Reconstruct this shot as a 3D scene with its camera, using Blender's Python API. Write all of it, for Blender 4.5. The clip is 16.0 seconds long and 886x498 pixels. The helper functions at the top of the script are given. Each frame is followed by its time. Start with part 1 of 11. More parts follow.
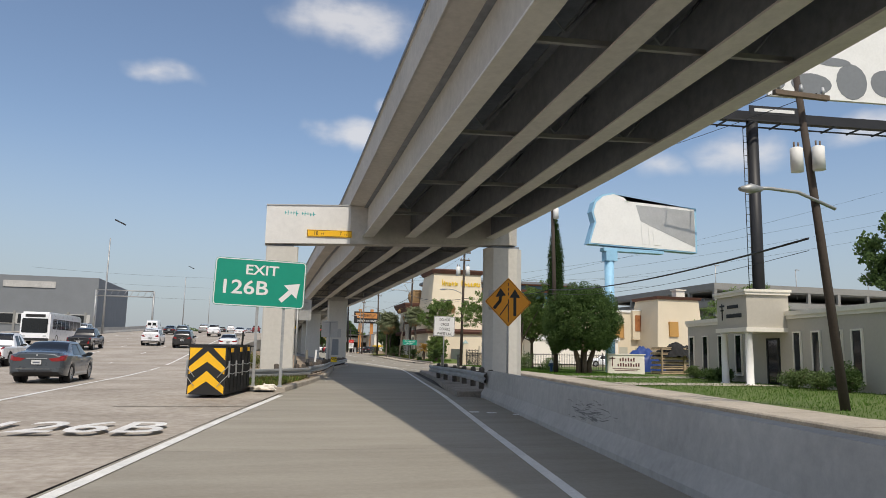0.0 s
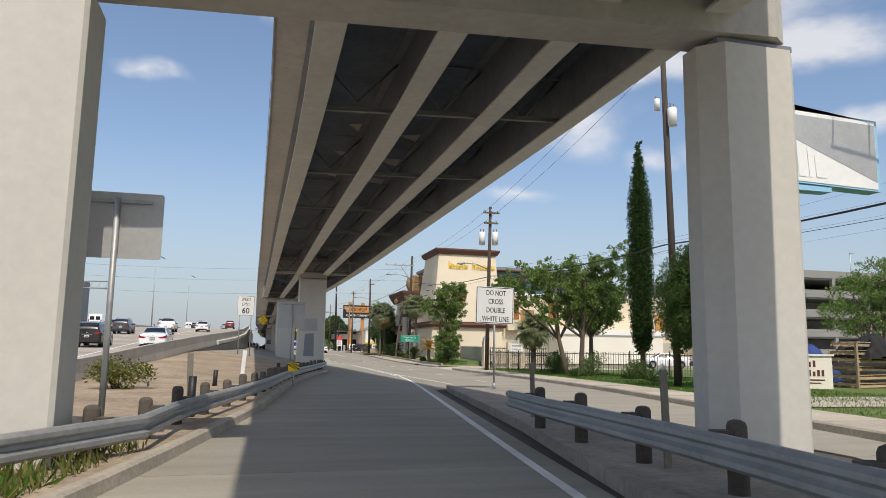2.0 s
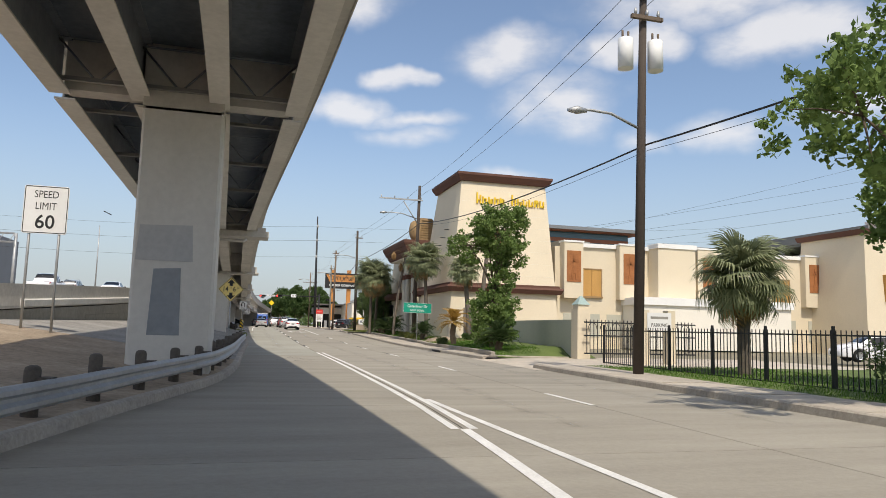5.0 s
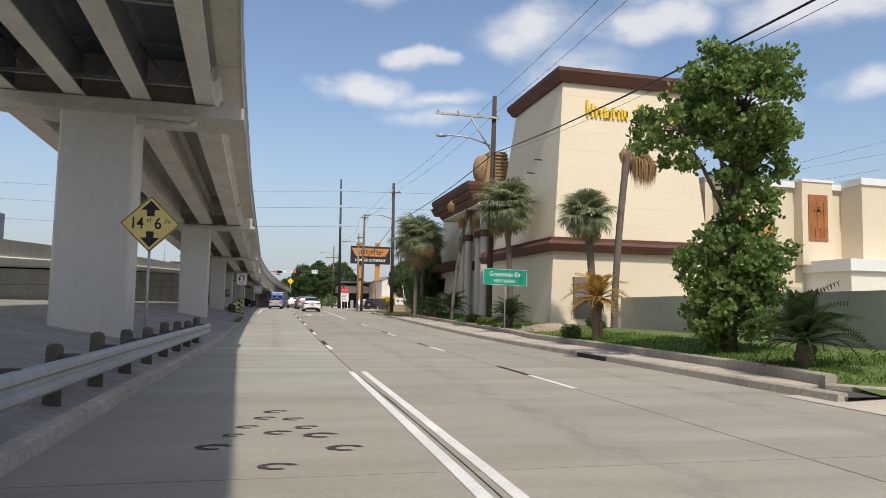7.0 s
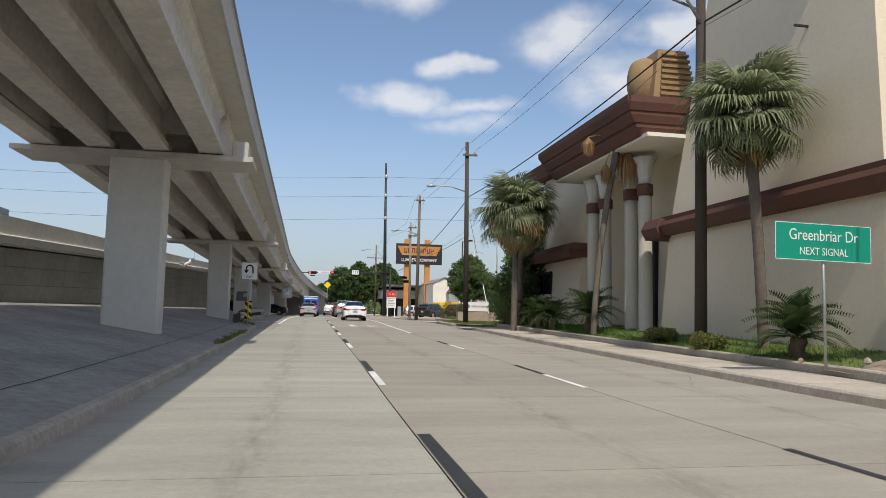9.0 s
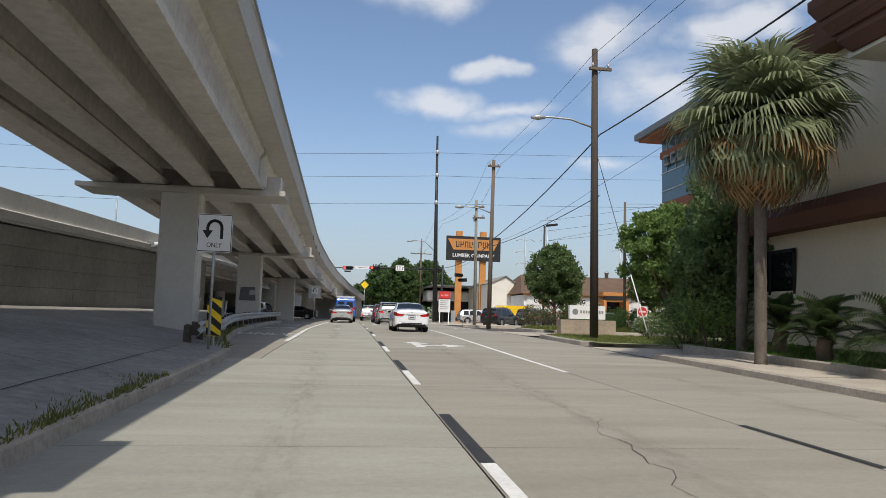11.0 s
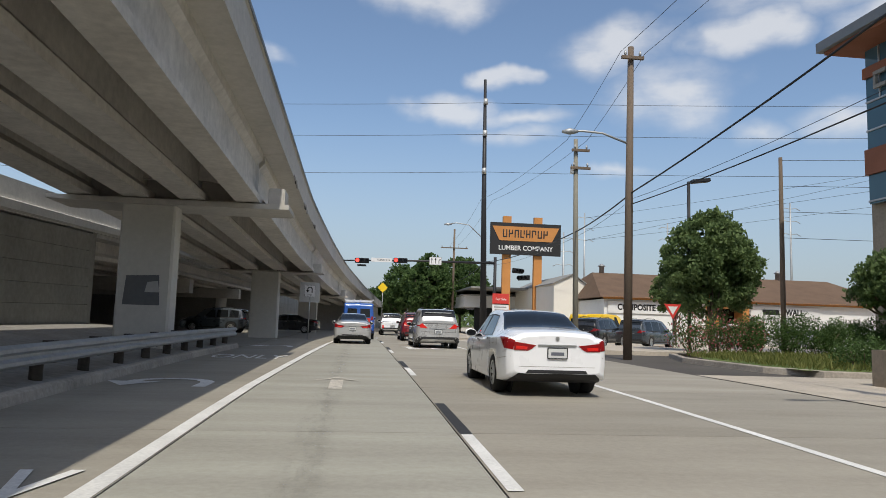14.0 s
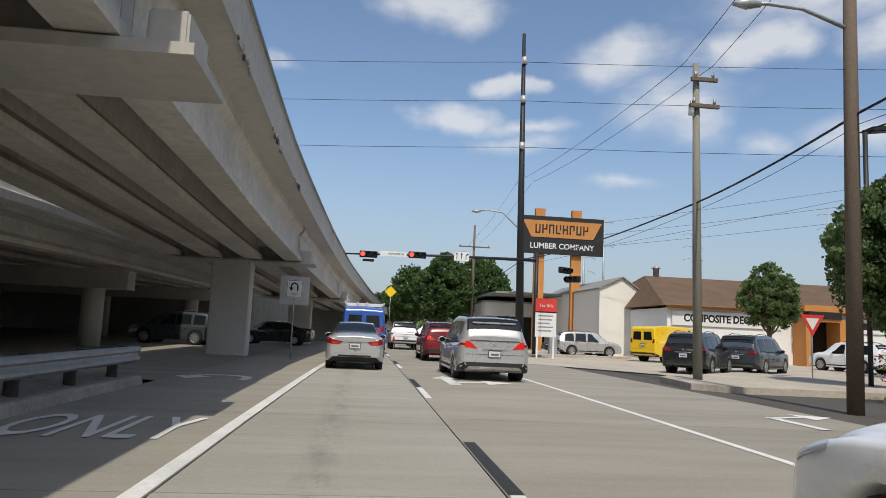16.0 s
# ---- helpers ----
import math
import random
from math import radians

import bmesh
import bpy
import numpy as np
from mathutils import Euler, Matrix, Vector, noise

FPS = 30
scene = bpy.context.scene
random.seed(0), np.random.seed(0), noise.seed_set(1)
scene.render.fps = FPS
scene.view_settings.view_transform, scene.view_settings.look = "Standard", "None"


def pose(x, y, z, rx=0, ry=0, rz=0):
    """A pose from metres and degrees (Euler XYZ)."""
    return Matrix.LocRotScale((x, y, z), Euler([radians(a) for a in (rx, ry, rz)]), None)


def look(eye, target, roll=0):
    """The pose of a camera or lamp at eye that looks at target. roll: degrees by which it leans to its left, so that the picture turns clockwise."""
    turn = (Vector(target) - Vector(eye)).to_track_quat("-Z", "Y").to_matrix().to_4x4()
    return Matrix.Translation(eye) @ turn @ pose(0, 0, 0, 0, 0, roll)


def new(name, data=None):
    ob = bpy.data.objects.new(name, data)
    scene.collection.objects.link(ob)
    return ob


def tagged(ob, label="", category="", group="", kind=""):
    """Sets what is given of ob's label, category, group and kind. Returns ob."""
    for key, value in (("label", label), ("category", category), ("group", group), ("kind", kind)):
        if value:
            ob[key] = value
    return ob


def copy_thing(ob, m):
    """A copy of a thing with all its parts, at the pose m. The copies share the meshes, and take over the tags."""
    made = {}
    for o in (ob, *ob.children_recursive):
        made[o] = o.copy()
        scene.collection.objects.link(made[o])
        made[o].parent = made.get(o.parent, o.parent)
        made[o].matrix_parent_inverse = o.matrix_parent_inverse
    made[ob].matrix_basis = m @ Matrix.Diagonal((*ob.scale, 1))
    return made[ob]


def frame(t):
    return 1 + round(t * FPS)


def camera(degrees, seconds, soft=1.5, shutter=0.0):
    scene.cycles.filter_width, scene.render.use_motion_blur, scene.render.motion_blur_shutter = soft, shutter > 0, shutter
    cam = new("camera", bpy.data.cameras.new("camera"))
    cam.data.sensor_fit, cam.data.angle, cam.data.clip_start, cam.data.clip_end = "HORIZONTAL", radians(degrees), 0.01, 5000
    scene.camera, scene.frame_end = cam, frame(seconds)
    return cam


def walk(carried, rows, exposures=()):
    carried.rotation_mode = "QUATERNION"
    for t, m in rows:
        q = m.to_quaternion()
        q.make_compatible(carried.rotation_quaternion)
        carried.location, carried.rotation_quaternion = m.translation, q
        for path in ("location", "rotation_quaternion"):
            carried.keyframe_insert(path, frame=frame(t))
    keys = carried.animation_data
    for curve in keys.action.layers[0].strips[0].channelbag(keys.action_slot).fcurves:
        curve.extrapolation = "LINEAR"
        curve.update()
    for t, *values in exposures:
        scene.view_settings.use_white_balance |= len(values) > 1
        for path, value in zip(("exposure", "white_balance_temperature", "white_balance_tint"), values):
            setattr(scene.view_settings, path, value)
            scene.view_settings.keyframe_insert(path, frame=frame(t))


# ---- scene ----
cam = camera(64.0, 16.0, 0.75)
METRES, EYE, TILT, LEAN, TURN = 150.0, 1.33, 2.1, 0.0, -13.9
ROWS = [
    (0.0, 0.0, 0.0, 0.0, -0.12, 6.1, -1.15),
    (0.5, -0.0034, 0.0356, -0.001, -0.32, 6.0, -1.09),
    (1.0, -0.0065, 0.0714, -0.0022, -0.47, 5.86, -1.09),
    (1.5, -0.0096, 0.1072, -0.0034, -0.63, 5.87, -0.93),
    (2.0, -0.0131, 0.1421, -0.0047, -0.81, 5.88, -0.87),
    (2.5, -0.0155, 0.177, -0.0063, -1.01, 5.94, -0.93),
    (3.0, -0.0178, 0.213, -0.008, -1.25, 5.91, -0.99),
    (3.5, -0.0201, 0.2473, -0.0095, -1.47, 5.81, -1.15),
    (4.0, -0.0228, 0.284, -0.0113, -1.76, 5.56, -1.43),
    (6.5, -0.045, 0.4611, -0.0188, -1.16, 2.47, -1.23),
    (7.0, -0.0514, 0.4967, -0.0201, 0.12, 2.57, -1.14),
    (7.5, -0.0575, 0.5296, -0.0214, 0.72, 2.63, -1.02),
    (8.0, -0.0641, 0.5626, -0.0229, 1.49, 2.86, -1.11),
    (8.5, -0.071, 0.5952, -0.0243, 2.05, 3.08, -1.09),
    (9.0, -0.0784, 0.6274, -0.0256, 3.07, 3.12, -1.03),
    (9.5, -0.0859, 0.6596, -0.0267, 3.89, 3.12, -1.16),
    (10.0, -0.0935, 0.6915, -0.0276, 4.7, 3.23, -1.32),
    (12.5, -0.1275, 0.8312, -0.031, 6.61, 3.54, -1.42),
    (13.0, -0.1337, 0.8565, -0.0314, 6.74, 3.68, -1.32),
    (13.5, -0.1395, 0.8803, -0.032, 6.79, 3.9, -1.4),
    (14.0, -0.1451, 0.9046, -0.0324, 6.9, 3.93, -1.51),
    (14.5, -0.1513, 0.9275, -0.0325, 6.87, 3.95, -1.86),
    (15.0, -0.1562, 0.9476, -0.0331, 7.05, 4.23, -2.02),
    (15.5, -0.1607, 0.9663, -0.0337, 7.25, 4.4, -2.14),
    (16.0, -0.1648, 0.9833, -0.0341, 7.18, 4.59, -2.3),
]
walk(cam, [(t, pose(0, 0, EYE, TILT, LEAN, TURN) @ pose(METRES * x, METRES * y, METRES * z, 90 + pitch, roll, yaw)) for t, x, y, z, yaw, pitch, roll in ROWS],
     [(0.0, -0.10, 6820, 11), (1.0, -0.13, 6750, 11), (1.5, 0.0, 6750, 10), (2.0, 0.08, 6800, 11), (2.5, 0.08, 7100, 11), (3.0, 0.1, 7250, 11), (3.5, 0.12, 7250, 11), (4.2, 0.16, 7100, 11), (6.5, 0.12, 6850, 11),
      (7.5, 0.07, 6800, 11), (8.5, 0.03, 6800, 10), (9.5, 0.05, 6550, 10), (12.5, -0.06, 6600, 9), (16.0, -0.08, 6600, 9)])

# ---- world, sun ----
SUN_DIR = Vector((0.0, -0.56, 0.83)).normalized()
world = bpy.data.worlds.new("sky")
scene.world = world
world.use_nodes = True
wn, wl = world.node_tree.nodes, world.node_tree.links
wn.clear()
w_out = wn.new("ShaderNodeOutputWorld")
w_bg = wn.new("ShaderNodeBackground")
w_sky = wn.new("ShaderNodeTexSky")
w_sky.sky_type = "NISHITA"
w_sky.sun_disc = False
w_sky.sun_elevation = math.asin(SUN_DIR.z)
w_sky.sun_rotation = math.atan2(SUN_DIR.x, SUN_DIR.y)
w_sky.air_density, w_sky.dust_density, w_sky.ozone_density = 1.0, 1.5, 2.5
w_bg.inputs["Strength"].default_value = 0.15
# scattered fair-weather clouds on a flat layer
w_tc = wn.new("ShaderNodeTexCoord")
w_sep = wn.new("ShaderNodeSeparateXYZ")
wl.new(w_tc.outputs["Generated"], w_sep.inputs[0])


def wmath(op, a, b):
    n = wn.new("ShaderNodeMath")
    n.operation = op
    for i, v in enumerate((a, b)):
        if isinstance(v, (int, float)):
            n.inputs[i].default_value = v
        else:
            wl.new(v, n.inputs[i])
    return n.outputs[0]


w_h = wmath("ADD", wmath("MAXIMUM", w_sep.outputs[2], 0.0), 0.10)
w_com = wn.new("ShaderNodeCombineXYZ")
wl.new(wmath("DIVIDE", w_sep.outputs[0], w_h), w_com.inputs[0])
wl.new(wmath("DIVIDE", w_sep.outputs[1], w_h), w_com.inputs[1])
w_com.inputs[2].default_value = 3.7
w_n1 = wn.new("ShaderNodeTexNoise")
w_n1.inputs["Scale"].default_value = 1.9
w_n1.inputs["Detail"].default_value = 6.0
w_n1.inputs["Roughness"].default_value = 0.52
w_n1.inputs["Distortion"].default_value = 0.1
wl.new(w_com.outputs[0], w_n1.inputs["Vector"])
w_r = wn.new("ShaderNodeValToRGB")
w_r.color_ramp.elements[0].position, w_r.color_ramp.elements[1].position = 0.47, 0.60
wl.new(w_n1.outputs["Fac"], w_r.inputs[0])
w_fade = wn.new("ShaderNodeMapRange")
w_fade.inputs["From Min"].default_value, w_fade.inputs["From Max"].default_value = 0.02, 0.22
wl.new(w_sep.outputs[2], w_fade.inputs["Value"])
w_az = wmath("ARCTAN2", w_sep.outputs[0], w_sep.outputs[1])
w_el = wmath("ARCSINE", w_sep.outputs[2], 0.0)
w_pol = wn.new("ShaderNodeCombineXYZ")
wl.new(w_az, w_pol.inputs[0])
wl.new(w_el, w_pol.inputs[1])
# bearing, height, half width, half height in degrees, fullness
CLOUDS = [(7.2, 17.4, 5.2, 1.9, 1.0), (12.5, 16.6, 6.5, 0.9, 0.62), (11.6, 19.7, 3.2, 1.1, 0.9), (20.0, 21.8, 7.5, 2.9, 0.78), (29.8, 21.8, 5.6, 2.2, 1.0), (24.8, 17.9, 7.5, 3.6, 0.7),
          (41.8, 21.6, 9.5, 2.6, 0.95), (36.0, 24.4, 14.0, 3.4, 0.66), (37.6, 15.4, 5.5, 1.9, 0.68), (46.6, 16.0, 4.5, 1.5, 0.7), (12.3, 15.5, 5.0, 1.3, 0.5), (20.6, 12.1, 5.0, 0.9, 0.55),
          (5.6, 25.6, 8.0, 2.8, 0.9), (-8.6, 20.5, 3.4, 1.1, 0.62), (31.3, 14.9, 4.5, 1.3, 0.5), (-22.0, 24.0, 6.0, 1.6, 0.5), (58.0, 19.0, 8.0, 2.6, 0.8), (-38.0, 20.0, 8.0, 2.2, 0.7)]
w_warp = wn.new("ShaderNodeTexNoise")
w_warp.inputs["Scale"].default_value, w_warp.inputs["Detail"].default_value = 9.0, 4.0
wl.new(w_pol.outputs[0], w_warp.inputs["Vector"])
w_off = wn.new("ShaderNodeVectorMath")
w_off.operation = "MULTIPLY_ADD"
wl.new(w_warp.outputs["Color"], w_off.inputs[0])
w_off.inputs[1].default_value, w_off.inputs[2].default_value = (0.16, 0.055, 0), (-0.08, -0.0275, 0)
w_bent = wn.new("ShaderNodeVectorMath")
w_bent.operation = "ADD"
wl.new(w_pol.outputs[0], w_bent.inputs[0])
wl.new(w_off.outputs[0], w_bent.inputs[1])
w_sum = None
for (ca, ce, cw_, ch, cf) in CLOUDS:
    n1 = wn.new("ShaderNodeVectorMath")
    n1.operation = "SUBTRACT"
    wl.new(w_bent.outputs[0], n1.inputs[0])
    n1.inputs[1].default_value = (radians(ca), radians(ce), 0)
    n2 = wn.new("ShaderNodeVectorMath")
    n2.operation = "MULTIPLY"
    wl.new(n1.outputs[0], n2.inputs[0])
    n2.inputs[1].default_value = (1 / radians(cw_), 1 / radians(ch), 0)
    n3 = wn.new("ShaderNodeVectorMath")
    n3.operation = "LENGTH"
    wl.new(n2.outputs[0], n3.inputs[0])
    lump = wmath("MULTIPLY", wmath("MAXIMUM", wmath("SUBTRACT", 1.0, n3.outputs["Value"]), 0.0), cf)
    w_sum = lump if w_sum is None else wmath("MAXIMUM", w_sum, lump)
w_sq = wn.new("ShaderNodeVectorMath")
w_sq.operation = "MULTIPLY"
wl.new(w_pol.outputs[0], w_sq.inputs[0])
w_sq.inputs[1].default_value = (1.0, 2.2, 0)
w_n2 = wn.new("ShaderNodeTexNoise")
w_n2.inputs["Scale"].default_value, w_n2.inputs["Detail"].default_value, w_n2.inputs["Roughness"].default_value = 16.0, 6.0, 0.58
wl.new(w_sq.outputs[0], w_n2.inputs["Vector"])
w_den = wn.new("ShaderNodeMapRange")
w_den.interpolation_type = "SMOOTHSTEP"
w_den.inputs["From Min"].default_value, w_den.inputs["From Max"].default_value = 0.06, 0.74
wl.new(wmath("MULTIPLY", w_sum, wmath("ADD", wmath("MULTIPLY", w_n2.outputs["Fac"], 1.5), 0.3)), w_den.inputs["Value"])
# the flat layer of small clouds goes on past the ones named above, unseen, its cover thickened to add fill light
w_back = wn.new("ShaderNodeMapRange")
w_back.inputs["From Min"].default_value, w_back.inputs["From Max"].default_value = 0.55, 0.2
wl.new(w_sep.outputs[1], w_back.inputs["Value"])
w_far = wmath("MULTIPLY", wmath("MULTIPLY", w_r.outputs[0], w_fade.outputs[0]), w_back.outputs[0])
# pale haze towards the horizon
w_haze = wn.new("ShaderNodeMapRange")
w_haze.interpolation_type = "SMOOTHSTEP"
w_haze.inputs["From Min"].default_value, w_haze.inputs["From Max"].default_value = 0.30, -0.02
w_haze.inputs["To Max"].default_value = 0.8
wl.new(w_sep.outputs[2], w_haze.inputs["Value"])
w_air = wn.new("ShaderNodeMix")
w_air.data_type = "RGBA"
wl.new(w_haze.outputs[0], w_air.inputs["Factor"])
wl.new(w_sky.outputs[0], w_air.inputs["A"])
w_air.inputs["B"].default_value = (2.75, 3.2, 3.75, 1)
w_mix = wn.new("ShaderNodeMix")
w_mix.data_type = "RGBA"
wl.new(wmath("MULTIPLY", wmath("MAXIMUM", w_den.outputs[0], w_far), 0.68), w_mix.inputs["Factor"])
wl.new(w_air.outputs["Result"], w_mix.inputs["A"])
w_mix.inputs["B"].default_value = (5.9, 5.9, 6.0, 1)
wl.new(w_mix.outputs["Result"], w_bg.inputs["Color"])
wl.new(w_bg.outputs[0], w_out.inputs["Surface"])
sun = new("sun", bpy.data.lights.new("sun", "SUN"))
sun.data.energy, sun.data.angle, sun.data.color = 3.25, radians(0.5), (1.0, 0.945, 0.85)
sun.matrix_world = look((0, 0, 80), Vector((0, 0, 80)) - SUN_DIR)
scene.view_settings.exposure = 0.0

# ---- materials ----


def mat(name, base, rough=0.8, metal=0.0, var=0.25, big=0.35, small=12.0, bump=0.15, tint=None, streak=0.0, rnd=0.0, spec=0.4, along=0.0, fine=1.0):
    """A plain surface with stains at a large and a fine scale, and fine relief."""
    m = bpy.data.materials.new(name)
    m.use_nodes = True
    nt = m.node_tree
    n, l = nt.nodes, nt.links
    b = n["Principled BSDF"]
    b.inputs["Metallic"].default_value = metal
    b.inputs["Specular IOR Level"].default_value = spec
    geo = n.new("ShaderNodeNewGeometry")
    mp = n.new("ShaderNodeMapping")
    if streak:
        mp.inputs["Scale"].default_value = (1, 1, 1 - streak)
    if along:
        mp.inputs["Scale"].default_value = (0.3 if along > 1 else 1, along, 1)
    l.new(geo.outputs["Position"], mp.inputs[0])
    t1 = n.new("ShaderNodeTexNoise")
    t1.inputs["Scale"].default_value, t1.inputs["Detail"].default_value = big, 5.0
    t1.inputs["Roughness"].default_value = 0.6
    t2 = n.new("ShaderNodeTexNoise")
    t2.inputs["Scale"].default_value, t2.inputs["Detail"].default_value = small, 6.0
    t2.inputs["Roughness"].default_value = 0.65
    l.new(mp.outputs[0], t1.inputs["Vector"])
    l.new(geo.outputs["Position"], t2.inputs["Vector"])
    add = n.new("ShaderNodeMath")
    add.operation = "ADD"
    grain = n.new("ShaderNodeMath")
    grain.operation = "MULTIPLY_ADD"
    grain.inputs[1].default_value, grain.inputs[2].default_value = fine, 0.5 - 0.5 * fine
    l.new(t2.outputs["Fac"], grain.inputs[0])
    l.new(t1.outputs["Fac"], add.inputs[0])
    l.new(grain.outputs[0], add.inputs[1])
    rng = n.new("ShaderNodeMapRange")
    rng.inputs["From Min"].default_value, rng.inputs["From Max"].default_value = 0.65, 1.35
    l.new(add.outputs[0], rng.inputs["Value"])
    mix = n.new("ShaderNodeMix")
    mix.data_type = "RGBA"
    l.new(rng.outputs[0], mix.inputs["Factor"])
    c = Vector(base)
    d = Vector(tint) if tint else c
    lo, hi = c * (1 - var), d * (1 + var * 0.6)
    mix.inputs["A"].default_value = (*lo, 1)
    mix.inputs["B"].default_value = (*[min(v, 0.95) for v in hi], 1)
    col = mix.outputs["Result"]
    if rnd:
        oi = n.new("ShaderNodeObjectInfo")
        hsv = n.new("ShaderNodeHueSaturation")
        r2 = n.new("ShaderNodeMapRange")
        r2.inputs["To Min"].default_value, r2.inputs["To Max"].default_value = 1 - rnd, 1 + rnd
        l.new(oi.outputs["Random"], r2.inputs["Value"])
        l.new(r2.outputs[0], hsv.inputs["Value"])
        l.new(col, hsv.inputs["Color"])
        col = hsv.outputs[0]
    l.new(col, b.inputs["Base Color"])
    rr = n.new("ShaderNodeMapRange")
    rr.inputs["To Min"].default_value, rr.inputs["To Max"].default_value = max(rough - 0.1, 0.03), min(rough + 0.1, 1)
    l.new(t2.outputs["Fac"], rr.inputs["Value"])
    l.new(rr.outputs[0], b.inputs["Roughness"])
    if bump:
        bp = n.new("ShaderNodeBump")
        bp.inputs["Strength"].default_value, bp.inputs["Distance"].default_value = bump, 0.02
        l.new(t2.outputs["Fac"], bp.inputs["Height"])
        l.new(bp.outputs[0], b.inputs["Normal"])
    return m


def leaf_mat(name, dark, light, rough=0.68):
    """Foliage: every leaf its own shade, a little light passing through."""
    m = bpy.data.materials.new(name)
    m.use_nodes = True
    n, l = m.node_tree.nodes, m.node_tree.links
    b = n["Principled BSDF"]
    b.inputs["Roughness"].default_value = rough
    b.inputs["Specular IOR Level"].default_value = 0.18
    geo = n.new("ShaderNodeNewGeometry")
    ramp = n.new("ShaderNodeValToRGB")
    ramp.color_ramp.elements[0].color, ramp.color_ramp.elements[1].color = (*dark, 1), (*light, 1)
    t = n.new("ShaderNodeTexNoise")
    t.inputs["Scale"].default_value = 0.9
    l.new(geo.outputs["Position"], t.inputs["Vector"])
    mx = n.new("ShaderNodeMath")
    mx.operation = "MULTIPLY_ADD"
    mx.inputs[1].default_value, mx.inputs[2].default_value = 0.6, -0.05
    l.new(geo.outputs["Random Per Island"], mx.inputs[0])
    ad = n.new("ShaderNodeMath")
    ad.operation = "MULTIPLY_ADD"
    ad.inputs[1].default_value = 0.7
    l.new(t.outputs["Fac"], ad.inputs[0])
    l.new(mx.outputs[0], ad.inputs[2])
    l.new(ad.outputs[0], ramp.inputs[0])
    l.new(ramp.outputs[0], b.inputs["Base Color"])
    tr = n.new("ShaderNodeBsdfTranslucent")
    l.new(ramp.outputs[0], tr.inputs["Color"])
    ms = n.new("ShaderNodeMixShader")
    ms.inputs[0].default_value = 0.38
    l.new(b.outputs[0], ms.inputs[1])
    l.new(tr.outputs[0], ms.inputs[2])
    l.new(ms.outputs[0], n["Material Output"].inputs["Surface"])
    return m


def gloss(name, base, rough=0.15, metal=0.0, coat=0.0, emit=0.0):
    m = bpy.data.materials.new(name)
    m.use_nodes = True
    n, l = m.node_tree.nodes, m.node_tree.links
    b = n["Principled BSDF"]
    b.inputs["Metallic"].default_value = metal
    b.inputs["Coat Weight"].default_value = coat
    b.inputs["Coat Roughness"].default_value = 0.04
    geo = n.new("ShaderNodeNewGeometry")
    t = n.new("ShaderNodeTexNoise")
    t.inputs["Scale"].default_value, t.inputs["Detail"].default_value = 3.0, 4.0
    l.new(geo.outputs["Position"], t.inputs["Vector"])
    mix = n.new("ShaderNodeMix")
    mix.data_type = "RGBA"
    mix.inputs["A"].default_value = (*[v * 0.98 for v in base], 1)
    mix.inputs["B"].default_value = (*[min(v * 1.015, 1) for v in base], 1)
    l.new(t.outputs["Fac"], mix.inputs["Factor"])
    l.new(mix.outputs["Result"], b.inputs["Base Color"])
    r = n.new("ShaderNodeMapRange")
    r.inputs["To Min"].default_value, r.inputs["To Max"].default_value = rough * 0.8, rough * 1.25
    l.new(t.outputs["Fac"], r.inputs["Value"])
    l.new(r.outputs[0], b.inputs["Roughness"])
    if emit:
        b.inputs["Emission Color"].default_value = (*base, 1)
        b.inputs["Emission Strength"].default_value = emit
    return m


M = {}
M["slab"] = mat("road_concrete", (0.29, 0.262, 0.212), 0.85, var=0.2, big=0.8, small=16, bump=0.25, tint=(0.33, 0.306, 0.256), rnd=0.06, along=1.5, fine=0.6)
M["slabpale"] = mat("pale_road_concrete", (0.315, 0.297, 0.248), 0.85, var=0.2, big=0.8, small=16, bump=0.25, tint=(0.365, 0.357, 0.307), rnd=0.06, along=1.5, fine=0.6)
M["base"] = mat("joint_dirt", (0.09, 0.08, 0.07), 0.95, var=0.3)
M["gore"] = mat("gore_concrete", (0.33, 0.275, 0.215), 0.9, var=0.35, big=0.3, small=6, bump=0.3, tint=(0.42, 0.38, 0.33))
M["kerb"] = mat("kerb_concrete", (0.40, 0.355, 0.295), 0.9, var=0.4, big=0.9, small=14, bump=0.3)
M["walk"] = mat("pavement_concrete", (0.47, 0.415, 0.34), 0.9, var=0.3, big=0.6, small=9, bump=0.3, rnd=0.07)
M["slope"] = mat("slope_concrete", (0.30, 0.285, 0.26), 0.92, var=0.45, big=0.4, small=6, bump=0.3)
M["dirt"] = mat("dirt", (0.30, 0.22, 0.15), 0.97, var=0.45, big=0.5, small=7, bump=0.6, tint=(0.36, 0.29, 0.21))
M["earth"] = mat("ground_earth", (0.24, 0.225, 0.155), 0.97, var=0.4, big=0.06, small=2, bump=0.4, tint=(0.24, 0.21, 0.15))
M["paint"] = mat("white_road_paint", (0.74, 0.73, 0.70), 0.7, var=0.28, big=1.2, small=30, bump=0.2)
M["faintpaint"] = mat("almost_gone_road_paint", (0.56, 0.52, 0.45), 0.85, var=0.6, big=6.0, small=25, bump=0.2)
M["tar"] = mat("black_contrast_paint", (0.035, 0.035, 0.036), 0.75, var=0.4, big=2, small=25)
M["scuffgrey"] = mat("grey_tyre_scuff", (0.19, 0.185, 0.175), 0.9, var=0.35, big=3, small=25)
M["crack"] = mat("crack_seal", (0.06, 0.055, 0.05), 0.8, var=0.3)
